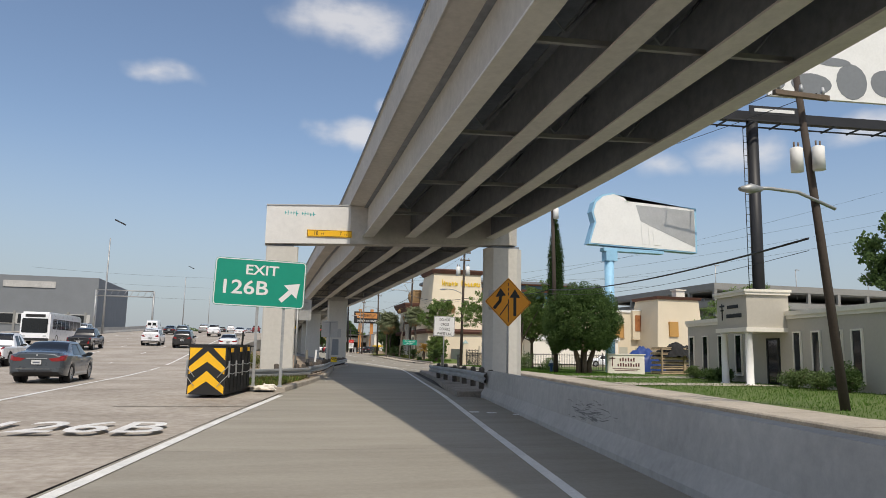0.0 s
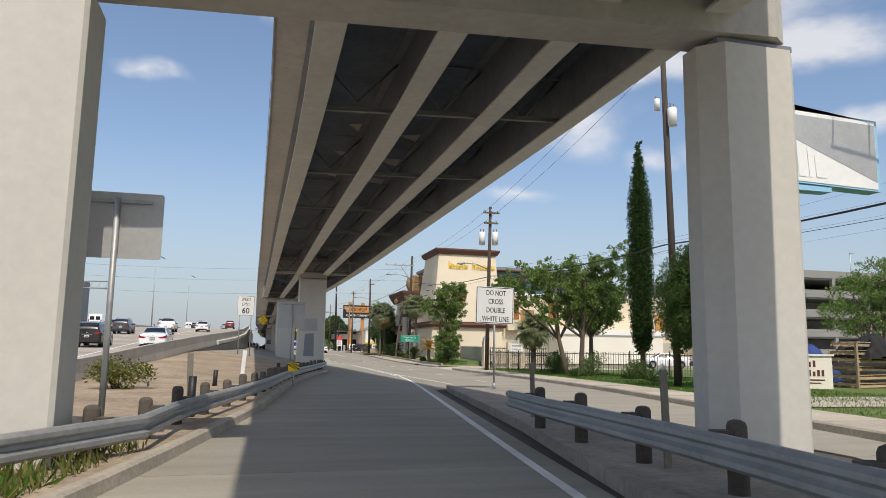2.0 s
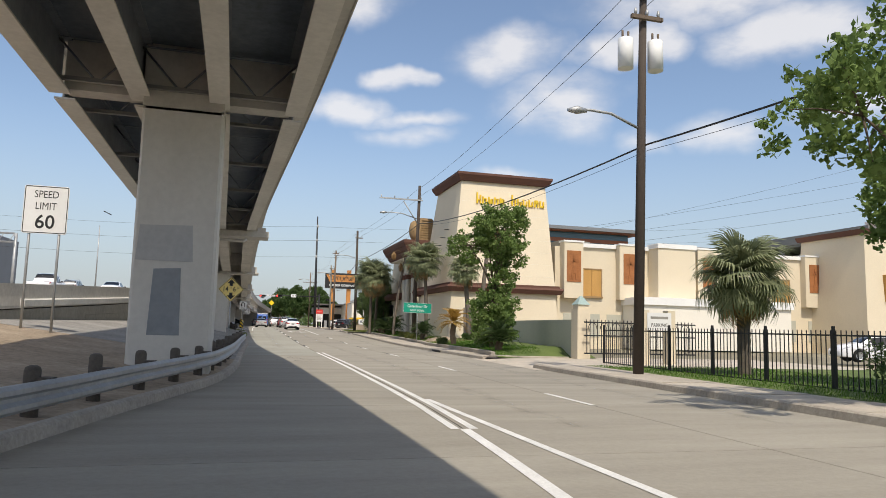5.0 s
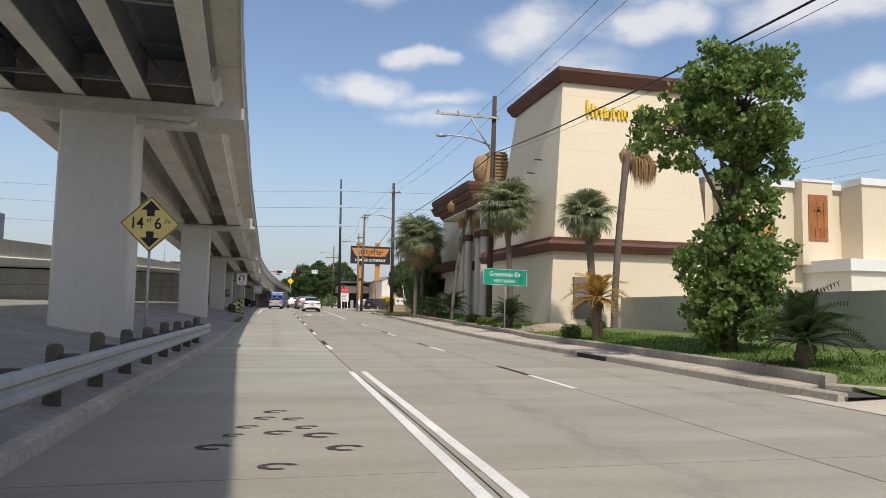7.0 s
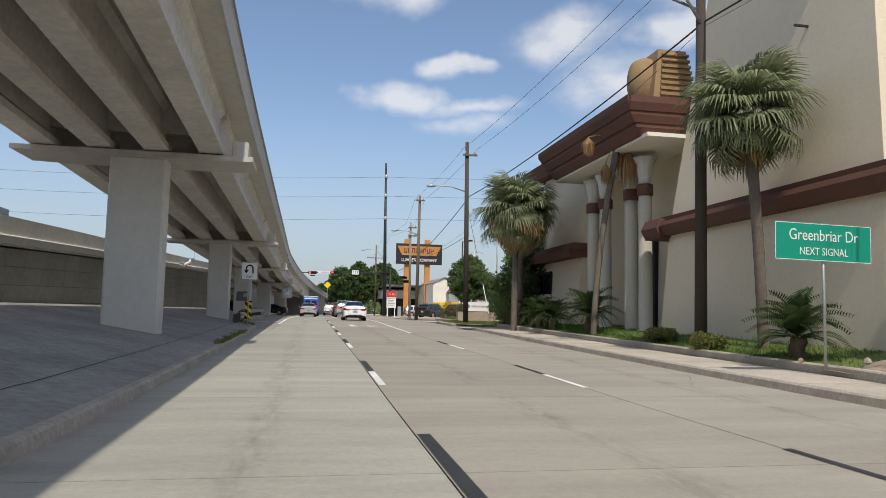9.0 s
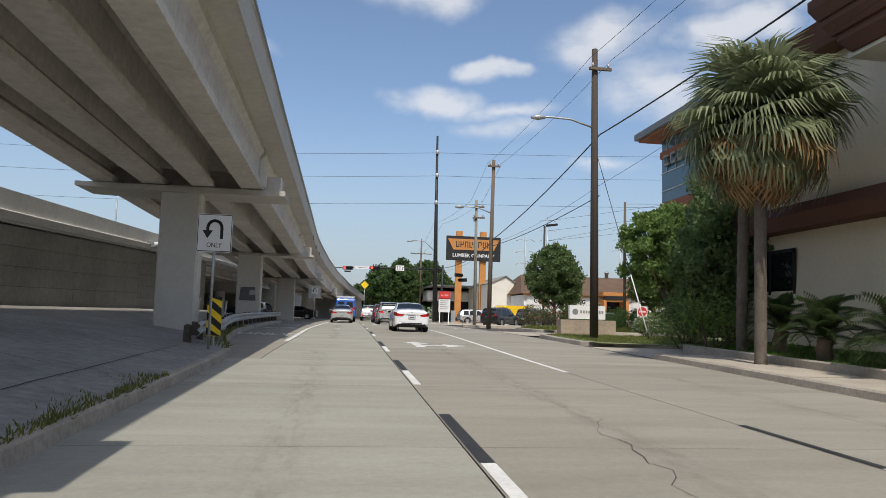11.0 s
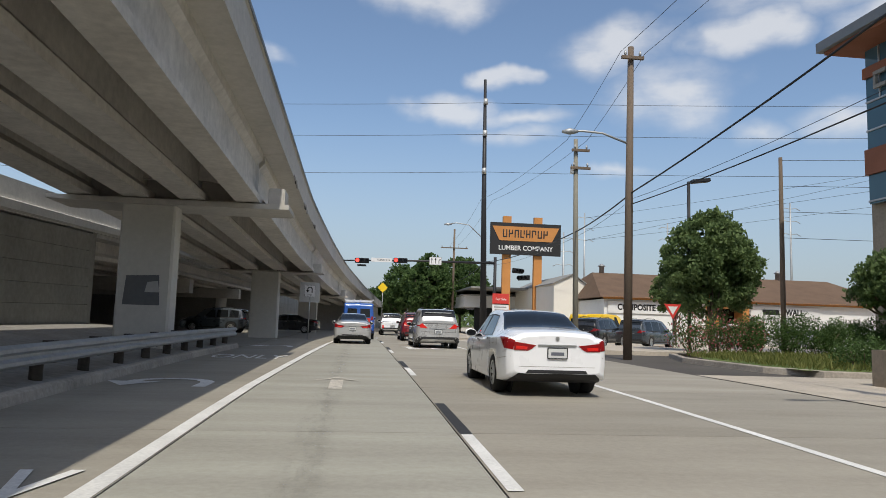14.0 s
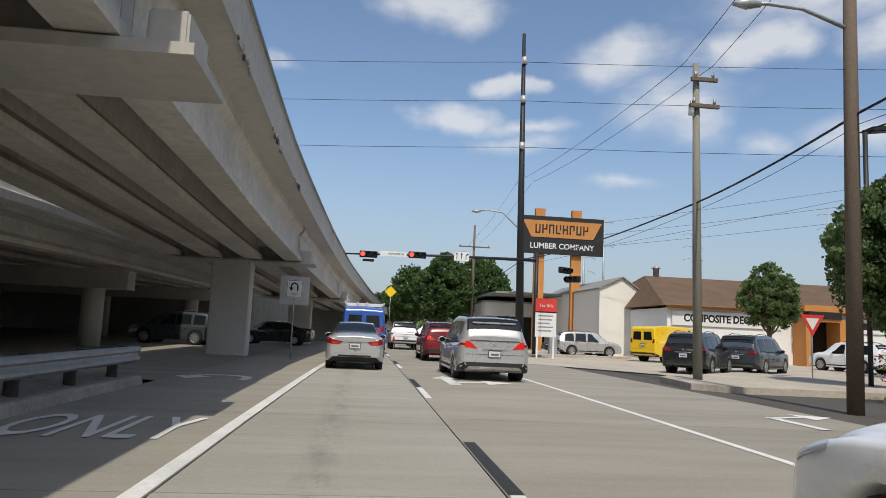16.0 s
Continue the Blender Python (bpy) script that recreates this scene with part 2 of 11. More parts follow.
M["conc"] = mat("bridge_concrete", (0.50, 0.475, 0.43), 0.85, var=0.22, big=0.35, small=5, bump=0.15, streak=0.75)
M["column"] = mat("painted_column_concrete", (0.60, 0.58, 0.53), 0.8, var=0.12, big=0.5, small=6, bump=0.1, streak=0.7)
M["white_cap"] = mat("white_painted_concrete", (0.72, 0.71, 0.68), 0.75, var=0.1, big=0.6, small=6, bump=0.1)
M["beam"] = mat("beam_concrete", (0.60, 0.565, 0.51), 0.88, var=0.3, big=0.4, small=5, bump=0.15)
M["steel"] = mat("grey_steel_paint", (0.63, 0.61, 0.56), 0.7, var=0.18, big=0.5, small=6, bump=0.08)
# the shade between the girders is put into these two dark colours
M["dark_and_shade"] = mat("dark_steel_paint", (0.21, 0.225, 0.245), 0.6, var=0.35, big=0.5, small=4, bump=0.08)
M["soffit"] = mat("metal_decking_with_bay_shade", (0.17, 0.195, 0.225), 0.55, var=0.5, big=0.6, small=5, bump=0.1)
M["deck"] = mat("deck_underside", (0.50, 0.49, 0.47), 0.9, var=0.3, big=0.5, small=4)
M["wall"] = mat("retaining_wall_concrete", (0.30, 0.29, 0.26), 0.9, var=0.3, big=0.4, small=5, bump=0.2)
M["ledge"] = mat("pale_coping_concrete", (0.58, 0.57, 0.54), 0.88, var=0.2, big=0.5, small=6, bump=0.2)
M["barrier"] = mat("barrier_concrete", (0.42, 0.405, 0.375), 0.88, var=0.25, big=0.5, small=6, bump=0.2)
M["galv"] = mat("galvanised_steel", (0.42, 0.43, 0.43), 0.55, 0.6, var=0.25, big=1.5, small=10, bump=0.05)
M["post"] = mat("weathered_timber_post", (0.11, 0.095, 0.08), 0.92, var=0.4, big=2, small=20, bump=0.3)
M["pole"] = mat("creosoted_pole", (0.16, 0.12, 0.088), 0.9, var=0.35, big=1.5, small=18, bump=0.3, streak=0.9)
M["darkpole"] = mat("dark_creosoted_pole", (0.07, 0.055, 0.045), 0.9, var=0.35, big=1.5, small=18, bump=0.3, streak=0.9)
M["palepole"] = mat("greyed_pole", (0.25, 0.235, 0.19), 0.9, var=0.3, big=1.5, small=18, bump=0.3, streak=0.9)
M["black"] = mat("black_metal", (0.022, 0.022, 0.024), 0.5, var=0.3, big=1, small=10, bump=0.05)
M["rubber"] = mat("black_rubber", (0.02, 0.02, 0.02), 0.85, var=0.3)
M["cream"] = mat("cream_stucco", (0.70, 0.61, 0.46), 0.9, var=0.08, big=0.25, small=8, bump=0.25)
M["creamw"] = mat("pale_stucco", (0.80, 0.76, 0.67), 0.9, var=0.08, big=0.3, small=8, bump=0.2)
M["brown"] = mat("brown_trim", (0.13, 0.06, 0.042), 0.8, var=0.2, big=0.6, small=8, bump=0.1)
M["grey_wall"] = mat("grey_green_stucco", (0.47, 0.46, 0.385), 0.9, var=0.1, big=0.5, small=8, bump=0.2)
M["boarding"] = mat("plywood_boarding", (0.52, 0.29, 0.09), 0.85, var=0.25, big=0.8, small=10, bump=0.1, streak=0.8)
M["rust"] = mat("rust_relief", (0.36, 0.14, 0.05), 0.85, var=0.35, big=1.4, small=10, bump=0.2)
M["gold"] = mat("gold_paint", (0.85, 0.58, 0.04), 0.45, 0.0, var=0.12, bump=0.05)
M["island"] = mat("dirty_island_concrete", (0.33, 0.29, 0.245), 0.92, var=0.45, big=0.9, small=9, bump=0.4)
M["frond_dark"] = leaf_mat("cycad_green", (0.022, 0.045, 0.016), (0.085, 0.125, 0.045), 0.5)
M["tan"] = mat("tan_plaster", (0.33, 0.22, 0.11), 0.85, var=0.25, big=1.5, small=10)
M["drum"] = mat("grey_cream_column_plaster", (0.52, 0.49, 0.41), 0.85, var=0.1, big=0.6, small=8, bump=0.1)
M["capital"] = mat("weathered_white_plaster", (0.62, 0.61, 0.57), 0.85, var=0.12, big=1, small=8, bump=0.1)
M["beige"] = mat("beige_stucco", (0.50, 0.465, 0.40), 0.9, var=0.08, big=0.4, small=8, bump=0.2)
M["white"] = mat("white_paint", (0.80, 0.80, 0.78), 0.7, var=0.08, big=0.6, small=6, bump=0.05)
M["signwhite"] = mat("white_sign_face", (0.74, 0.74, 0.73), 0.5, var=0.05, big=2, small=10, bump=0.0)
M["signback"] = mat("aluminium_sign_back", (0.50, 0.50, 0.49), 0.5, 0.5, var=0.15, big=1.5, small=10, bump=0.02)
M["green"] = mat("green_sign_face", (0.0, 0.27, 0.18), 0.45, var=0.06, big=2, small=10, bump=0.0)
M["orange"] = mat("orange_sign_face", (0.75, 0.30, 0.015), 0.5, var=0.06, big=2, small=10, bump=0.0)
M["amber"] = mat("amber_plate", (0.90, 0.50, 0.02), 0.5, var=0.06, big=2, small=10, bump=0.0)
M["yellow"] = mat("yellow_sign_face", (0.90, 0.62, 0.02), 0.5, var=0.06, big=2, small=10, bump=0.0)
M["paleyellow"] = mat("pale_yellow_sign_face", (0.80, 0.62, 0.22), 0.5, var=0.08, big=2, small=10, bump=0.0)
M["ink"] = mat("black_sign_ink", (0.02, 0.02, 0.02), 0.6, var=0.1, bump=0.0)
M["teal"] = mat("teal_marker", (0.02, 0.42, 0.42), 0.8, var=0.1, bump=0.0)
M["red"] = mat("red_sign_face", (0.62, 0.05, 0.04), 0.5, var=0.08, bump=0.0)
M["lumber"] = mat("orange_brown_timber", (0.55, 0.24, 0.07), 0.8, var=0.15, big=1, small=10)
M["roofing"] = mat("brown_shingle", (0.15, 0.095, 0.06), 0.9, var=0.3, big=0.8, small=12, bump=0.3)
M["sky_blue"] = mat("light_blue_paint", (0.30, 0.55, 0.74), 0.5, var=0.1, big=1, small=6, bump=0.02)
M["brick"] = mat("red_brown_brick", (0.30, 0.12, 0.07), 0.9, var=0.2, big=0.6, small=12, bump=0.2)
M["garage"] = mat("garage_concrete", (0.27, 0.27, 0.255), 0.9, var=0.15, big=0.2, small=4)
M["grey_clad"] = mat("grey_cladding", (0.20, 0.215, 0.23), 0.7, var=0.12, big=0.3, small=4)
M["bark"] = mat("bark", (0.14, 0.105, 0.075), 0.95, var=0.4, big=2, small=18, bump=0.6)
M["palmbark"] = mat("palm_bark", (0.155, 0.13, 0.105), 0.95, var=0.4, big=3, small=22, bump=0.7)
M["stone"] = mat("stone_veneer", (0.34, 0.28, 0.21), 0.9, var=0.3, big=1.5, small=9, bump=0.4)
M["grass"] = leaf_mat("grass_blade", (0.035, 0.085, 0.012), (0.12, 0.24, 0.035))
M["drygrass"] = leaf_mat("weeds", (0.07, 0.10, 0.02), (0.24, 0.24, 0.08))
M["lawn"] = mat("lawn_soil", (0.085, 0.14, 0.03), 0.95, var=0.35, big=0.5, small=12, bump=0.6, tint=(0.13, 0.17, 0.045))
M["leaf"] = leaf_mat("leaf_green", (0.055, 0.095, 0.035), (0.19, 0.26, 0.10))
M["leaf_lush"] = leaf_mat("leaf_bright_green", (0.065, 0.12, 0.032), (0.235, 0.33, 0.10))
M["leaf_dark"] = leaf_mat("leaf_dark_green", (0.032, 0.066, 0.024), (0.12, 0.19, 0.06))
M["cypress"] = leaf_mat("cypress_green", (0.016, 0.042, 0.013), (0.06, 0.105, 0.028))
M["clipped"] = leaf_mat("clipped_foliage", (0.026, 0.06, 0.018), (0.115, 0.185, 0.055))
M["frond"] = leaf_mat("frond_green", (0.105, 0.13, 0.07), (0.36, 0.395, 0.22), 0.5)
M["dead"] = leaf_mat("dead_frond", (0.26, 0.15, 0.07), (0.56, 0.37, 0.19), 0.8)
M["deadgold"] = leaf_mat("golden_frond", (0.28, 0.15, 0.035), (0.50, 0.32, 0.08), 0.8)
M["flower"] = leaf_mat("flower_pink", (0.35, 0.05, 0.07), (0.6, 0.22, 0.22), 0.7)
M["glass"] = gloss("dark_window_glass", (0.012, 0.014, 0.016), 0.06)
M["bankglass"] = gloss("blue_window_glass", (0.06, 0.13, 0.17), 0.08)
M["chrome"] = gloss("chrome", (0.75, 0.75, 0.75), 0.12, 1.0)
M["alloy"] = gloss("alloy_rim", (0.55, 0.56, 0.57), 0.3, 0.8)
M["taillight"] = gloss("tail_lamp_red", (0.26, 0.008, 0.01), 0.12, 0, 0.8)
M["taillit"] = gloss("lit_brake_lamp", (0.62, 0.02, 0.015), 0.15, 0, 0.5, 0.16)
M["headlight"] = gloss("clear_lamp", (0.7, 0.72, 0.74), 0.08, 0.3, 0.5)
M["trim"] = mat("black_plastic", (0.025, 0.025, 0.027), 0.6, var=0.2, bump=0.02)
M["plate"] = mat("plate_white", (0.62, 0.63, 0.62), 0.5, var=0.1, bump=0.0)
M["sig_red"] = gloss("lit_red_signal", (1.0, 0.04, 0.03), 0.3, 0, 0, 4.0)
for key, rgb in dict(white=(0.87, 0.88, 0.90), silver=(0.50, 0.50, 0.50), red=(0.20, 0.012, 0.018), black=(0.012, 0.013, 0.015), grey=(0.10, 0.105, 0.115),
                     blue=(0.02, 0.10, 0.42), yellow=(0.85, 0.55, 0.02), slate=(0.07, 0.085, 0.10), maroon=(0.10, 0.02, 0.03)).items():
    M["car_" + key] = gloss("car_paint_" + key, rgb, 0.28, 0.4 if key in ("silver", "grey", "slate") else 0.0, 0.9)

# ---- shape helpers ----
UP = Vector((0, 0, 1))


def lerp(knots, v):
    if v <= knots[0][0]:
        (a, p), (b, q) = knots[0], knots[1]
    elif v >= knots[-1][0]:
        (a, p), (b, q) = knots[-2], knots[-1]
    else:
        for (a, p), (b, q) in zip(knots, knots[1:]):
            if a <= v <= b:
                break
    return p + (q - p) * (v - a) / (b - a)


def flat(knots, v):
    """lerp, held level past both ends."""
    return lerp(knots, min(max(v, knots[0][0]), knots[-1][0]))


def smooth(knots, v, w=4.0):
    return (flat(knots, v - w) + flat(knots, v) * 2 + flat(knots, v + w)) / 4


def box(bm, x0, x1, y0, y1, z0, z1, m=None, bevel=0.0):
    vs = [bm.verts.new((x, y, z)) for x, y, z in ((x0, y0, z0), (x1, y0, z0), (x1, y1, z0), (x0, y1, z0), (x0, y0, z1), (x1, y0, z1), (x1, y1, z1), (x0, y1, z1))]
    fs = [bm.faces.new([vs[i] for i in q]) for q in ((0, 3, 2, 1), (4, 5, 6, 7), (0, 1, 5, 4), (1, 2, 6, 5), (2, 3, 7, 6), (3, 0, 4, 7))]
    if bevel:
        es = list({e for f in fs for e in f.edges})
        r = bmesh.ops.bevel(bm, geom=es, offset=bevel, segments=2, affect="EDGES")
        vs = list({v for f in r["faces"] for v in f.verts} | {v for v in vs if v.is_valid})
    if m is not None:
        bmesh.ops.transform(bm, matrix=m, verts=vs)
    return vs


def ring(c, axis, r, seg, spin=0.0):
    a = axis.normalized()
    u = a.cross(Vector((0, 0, 1)) if abs(a.z) < 0.9 else Vector((1, 0, 0))).normalized()
    v = a.cross(u)
    return [c + (u * math.cos(spin + k * math.tau / seg) + v * math.sin(spin + k * math.tau / seg)) * r for k in range(seg)]


def tube(bm, pts, radii, seg=8, caps=True):
    """A round bar along a line of points, with its radius at each."""
    pts = [Vector(p) for p in pts]
    if isinstance(radii, (int, float)):
        radii = [radii] * len(pts)
    rows = []
    for i, p in enumerate(pts):
        d = pts[min(i + 1, len(pts) - 1)] - pts[max(i - 1, 0)]
        rows.append([bm.verts.new(q) for q in ring(p, d, radii[i], seg)])
    for a, b in zip(rows, rows[1:]):
        for k in range(seg):
            bm.faces.new((a[k], a[(k + 1) % seg], b[(k + 1) % seg], b[k])).smooth = True
    if caps:
        bm.faces.new(rows[0][::-1])
        bm.faces.new(rows[-1])


def sweep(bm, path, profile, closed=True, caps=True):
    """A profile of (right, up) points carried along a path."""
    path = [Vector(p) for p in path]
    rows = []
    for i, p in enumerate(path):
        d = path[min(i + 1, len(path) - 1)] - path[max(i - 1, 0)]
        side = Vector((d.y, -d.x, 0)).normalized()
        rows.append([bm.verts.new(p + side * u + UP * v) for u, v in profile])
    n = len(profile)
    for a, b in zip(rows, rows[1:]):
        for k in range(n if closed else n - 1):
            bm.faces.new((a[k], a[(k + 1) % n], b[(k + 1) % n], b[k]))
    if closed and caps:
        bm.faces.new(rows[0])
        bm.faces.new(rows[-1][::-1])


def poly(bm, pts, z0, z1):
    """An upright prism on a ground outline; z0, z1 numbers or functions of the point."""
    f = lambda z, p: z(p) if callable(z) else z
    a = [bm.verts.new((p[0], p[1], f(z0, p))) for p in pts]
    b = [bm.verts.new((p[0], p[1], f(z1, p))) for p in pts]
    n = len(pts)
    bm.faces.new(a[::-1])
    bm.faces.new(b)
    for k in range(n):
        bm.faces.new((a[k], a[(k + 1) % n], b[(k + 1) % n], b[k]))


def mesh_of(name, bm, material):
    bmesh.ops.recalc_face_normals(bm, faces=bm.faces)
    me = bpy.data.meshes.new(name)
    bm.to_mesh(me)
    bm.free()
    me.materials.append(material)
    return me


def part(name, bm, material, parent=None, label="", at=None):
    """Links a bmesh as one mesh object under a thing or part."""
    me = mesh_of(name, bm, material) if isinstance(bm, bmesh.types.BMesh) else bm
    ob = new(name, me)
    if parent:
        ob.parent = parent
    if at is not None:
        ob.matrix_basis = at
    return tagged(ob, label)


def thing(name, label, category, at=None, group="", kind=""):
    e = new(name)
    e.empty_display_size = 0.3
    if at is not None:
        e.matrix_basis = at
    return tagged(e, label, category, group, kind)


def nb():
    return bmesh.new()


def raw(name, verts, faces, material, smooth_faces=False):
    me = bpy.data.meshes.new(name)
    me.from_pydata(verts, [], faces)
    me.materials.append(material)
    if smooth_faces:
        me.polygons.foreach_set("use_smooth", [True] * len(me.polygons))
    return me


BENCH = bpy.data.scenes.new("bench")


def settled(ob, obs):
    """The finished mesh of a text or modified object, worked out on a bench of its own."""
    for o in obs:
        BENCH.collection.objects.link(o)
    layer = BENCH.view_layers[0]
    layer.update()
    me = bpy.data.meshes.new_from_object(ob.evaluated_get(layer.depsgraph))
    for o in obs:
        bpy.data.objects.remove(o)
    return me


def words(name, text, size, material, parent, at, depth=0.004, align="CENTER", wide=1.0, label="", bold=0.0):
    """Lettering in the built-in font, as a thin mesh."""
    cu = bpy.data.curves.new(name, "FONT")
    cu.body, cu.size, cu.extrude, cu.align_x, cu.align_y = text, size, depth, align, "CENTER"
    cu.offset = bold
    cu.resolution_u = 3
    tmp = bpy.data.objects.new(name, cu)
    me = settled(tmp, [tmp])
    me.materials.clear()
    me.materials.append(material)
    ob = new(name, me)
    ob.parent = parent
    ob.matrix_basis = at @ Matrix.Diagonal((wide, 1, 1, 1))
    return tagged(ob, label)


def rounded(w, h, r, seg=4):
    """Outline of a rounded plate, centred."""
    out = []
    for cx, cy, a0 in ((w / 2 - r, h / 2 - r, 0), (-w / 2 + r, h / 2 - r, 90), (-w / 2 + r, -h / 2 + r, 180), (w / 2 - r, -h / 2 + r, 270)):
        for k in range(seg + 1):
            a = radians(a0 + 90 * k / seg)
            out.append((cx + r * math.cos(a), cy + r * math.sin(a)))
    return out


def plate(bm, outline, y0, y1, m=None):
    """A flat plate standing in the xz plane, from y0 (front) to y1."""
    a = [bm.verts.new((x, y0, z)) for x, z in outline]
    b = [bm.verts.new((x, y1, z)) for x, z in outline]
    n = len(outline)
    bm.faces.new(a)
    bm.faces.new(b[::-1])
    for k in range(n):
        bm.faces.new((a[k], b[k], b[(k + 1) % n], a[(k + 1) % n]))
    if m is not None:
        bmesh.ops.transform(bm, matrix=m, verts=a + b)


def frame_strip(bm, outer, inner, y0, y1):
    """A flat border between two outlines of the same count."""
    n = len(outer)
    a = [bm.verts.new((x, y0, z)) for x, z in outer]
    b = [bm.verts.new((x, y0, z)) for x, z in inner]
    c = [bm.verts.new((x, y1, z)) for x, z in outer]
    d = [bm.verts.new((x, y1, z)) for x, z in inner]
    for k in range(n):
        j = (k + 1) % n
        bm.faces.new((a[k], a[j], b[j], b[k]))
        bm.faces.new((c[k], d[k], d[j], c[j]))
        bm.faces.new((a[k], c[k], c[j], a[j]))
        bm.faces.new((b[k], b[j], d[j], d[k]))


FACE = pose(0, 0, 0, 90, 0, 0)  # lettering that faces -y

# ---- plan lines ----
GROUND = [(0, 0), (43, -0.1), (69, -0.28), (104, -0.35), (125, -0.07), (147, 0.28), (165, 0.35), (400, 0.35)]
LEFT = [(-60, -13.3), (7, -1.95), (14, -0.9), (25, 0.95), (30, 2.0), (38.5, 3.4), (48, 4.4), (56, 5.45), (65, 7.0), (70, 8.1), (76, 8.42), (82, 8.5), (88, 8.6), (99, 8.85), (118, 8.9), (131, 8.85), (135, 8.0), (142, 7.3), (158, 7.15), (166, 7.3), (330, 7.6)]
LINE1 = [(-60, -8.3), (7, 3.06), (13, 4.04), (22.7, 5.69), (30, 6.75), (43.5, 8.82), (48.5, 9.6), (51.6, 10.08), (58, 11.0), (64, 11.6), (70, 11.85), (79, 12.12), (88, 12.25), (100, 12.45), (112, 12.62), (143, 12.75), (178, 13.0), (330, 13.3)]
LINE2 = [(40, 13.4), (60, 14.5), (75, 15.2), (86, 15.65), (100, 15.95), (113, 16.25), (131, 16.15), (153, 16.4), (330, 16.7)]
KERB = [(-60, -2.5), (0, 8.2), (17.6, 11.3), (24, 12.5), (46, 16.3), (55, 17.35), (63, 18.1), (81, 18.9), (95, 19.5), (118, 20.0), (132, 20.4), (147, 20.6)]
WALLX = [(23, -0.4), (30, -2.0), (36, -2.6), (48, -2.5), (60, -2.0), (74, -1.0), (97, 1.4), (114, 1.9), (420, 1.9)]
WALLTOP = [(30, 0.72), (48, 0.84), (74, 1.95), (97, 2.9), (114, 3.55), (126, 4.02), (138, 4.4), (149, 4.78), (171, 5.55), (194, 5.8), (260, 6.6), (420, 6.7)]
BANK = [(23, 0.12), (34, 0.18), (48, 0.15), (60, 0.5), (74, 0.95), (97, 1.0), (164, 1.05)]


def G(y):
    return smooth(GROUND, y, 5)


def XL(y):
    return smooth(LEFT, y, 1.5)


def X1(y):
    return smooth(LINE1, y, 3)


def X2(y):
    return smooth(LINE2, y, 3)


def XK(y):
    return smooth(KERB, y, 3)


def XW(y):
    return smooth(WALLX, y, 3)


def FW(y):
    """Height of the main freeway's surface."""
    return G(y) if y < 30 else max(smooth(WALLTOP, y, 5) - 0.85, G(y))


def span(a, b, step):
    n = max(1, round((b - a) / step))
    return [a + (b - a) * k / n for k in range(n + 1)]


def ribbon(name, ys, xa, xb, zf, material, cols=1):
    verts, faces = [], []
    for y in ys:
        for c in range(cols + 1):
            x = xa(y) + (xb(y) - xa(y)) * c / cols
            verts.append((x, y, zf(x, y)))
    for i in range(len(ys) - 1):
        for c in range(cols):
            k = i * (cols + 1) + c
            faces.append((k, k + 1, k + cols + 2, k + cols + 1))
    return raw(name, verts, faces, material)


# ---- the ground, one sheet out to the horizon ----
gx = [-2500, -1200, -600, -300, -150, -80, -40, -20, -5, 5, 15, 25, 40, 60, 90, 150, 300, 600, 1200, 2500]
gy = [-1500, -600, -200, -80, -30] + span(-10, 250, 10) + [300, 400, 600, 1000, 1800, 3500]
gv = [(x, y, G(y) - 0.14) for y in gy for x in gx]
gf = [(j * len(gx) + i, j * len(gx) + i + 1, (j + 1) * len(gx) + i + 1, (j + 1) * len(gx) + i) for j in range(len(gy) - 1) for i in range(len(gx) - 1)]
ground = tagged(new("ground", raw("ground", gv, gf, M["earth"])), "flat dry earth and scrub reaching to the horizon", "ground", kind="structure")

# ---- the exit road and the frontage road: a bed with concrete slabs on it ----
road = new("road", ribbon("road", span(-40, 330, 5), lambda y: XL(y) - 0.1, lambda y: max(XK(y), X2(y) + 2 if y > 60 else 0) if y < 134 else 34.0, lambda x, y: G(y) - 0.035, M["base"], 4))
tagged(road, "worn tan concrete carriageway of jointed slabs", "road", kind="structure")
island_right = [(20, 7.3), (23, 9.0), (26, 10.6), (30, 11.75), (40, 12.0), (46, 11.8), (49.2, 11.1)]


def XI(y):
    """Left side of the frontage lanes: a wall, then the island, then the lane line."""
    if y < 21:
        return X1(y) + 1.75
    if y < 48.6:
        return flat(island_right, y)
    return X1(y) + (0.4 if y < 50.005 else 0.0)


def slab(xa, xb, y0, y1, name="slab", key="slab"):
    g = 0.009
    ys = (y0 + g, (y0 + y1) / 2, y1 - g)
    vs = []
    for y in ys:
        z = G(y)
        a, b = xa(y) + g, xb(y) - g
        vs += [(a, y, z - 0.03), (a, y, z - 0.004), (a + 0.012, y, z), (b - 0.012, y, z), (b, y, z - 0.004), (b, y, z - 0.03)]
    fs = []
    for r in (0, 6):
        for c in range(5):
            fs.append((r + c, r + c + 1, r + c + 7, r + c + 6)[::-1])
    fs += [(0, 1, 2, 3, 4, 5), (17, 16, 15, 14, 13, 12)]
    me = raw(name, vs, fs, M[key])
    bm = bmesh.new()
    bm.from_mesh(me)
    bmesh.ops.recalc_face_normals(bm, faces=bm.faces)
    bm.to_mesh(me)
    bm.free()
    o = new(name, me)
    o.parent = road
    return o


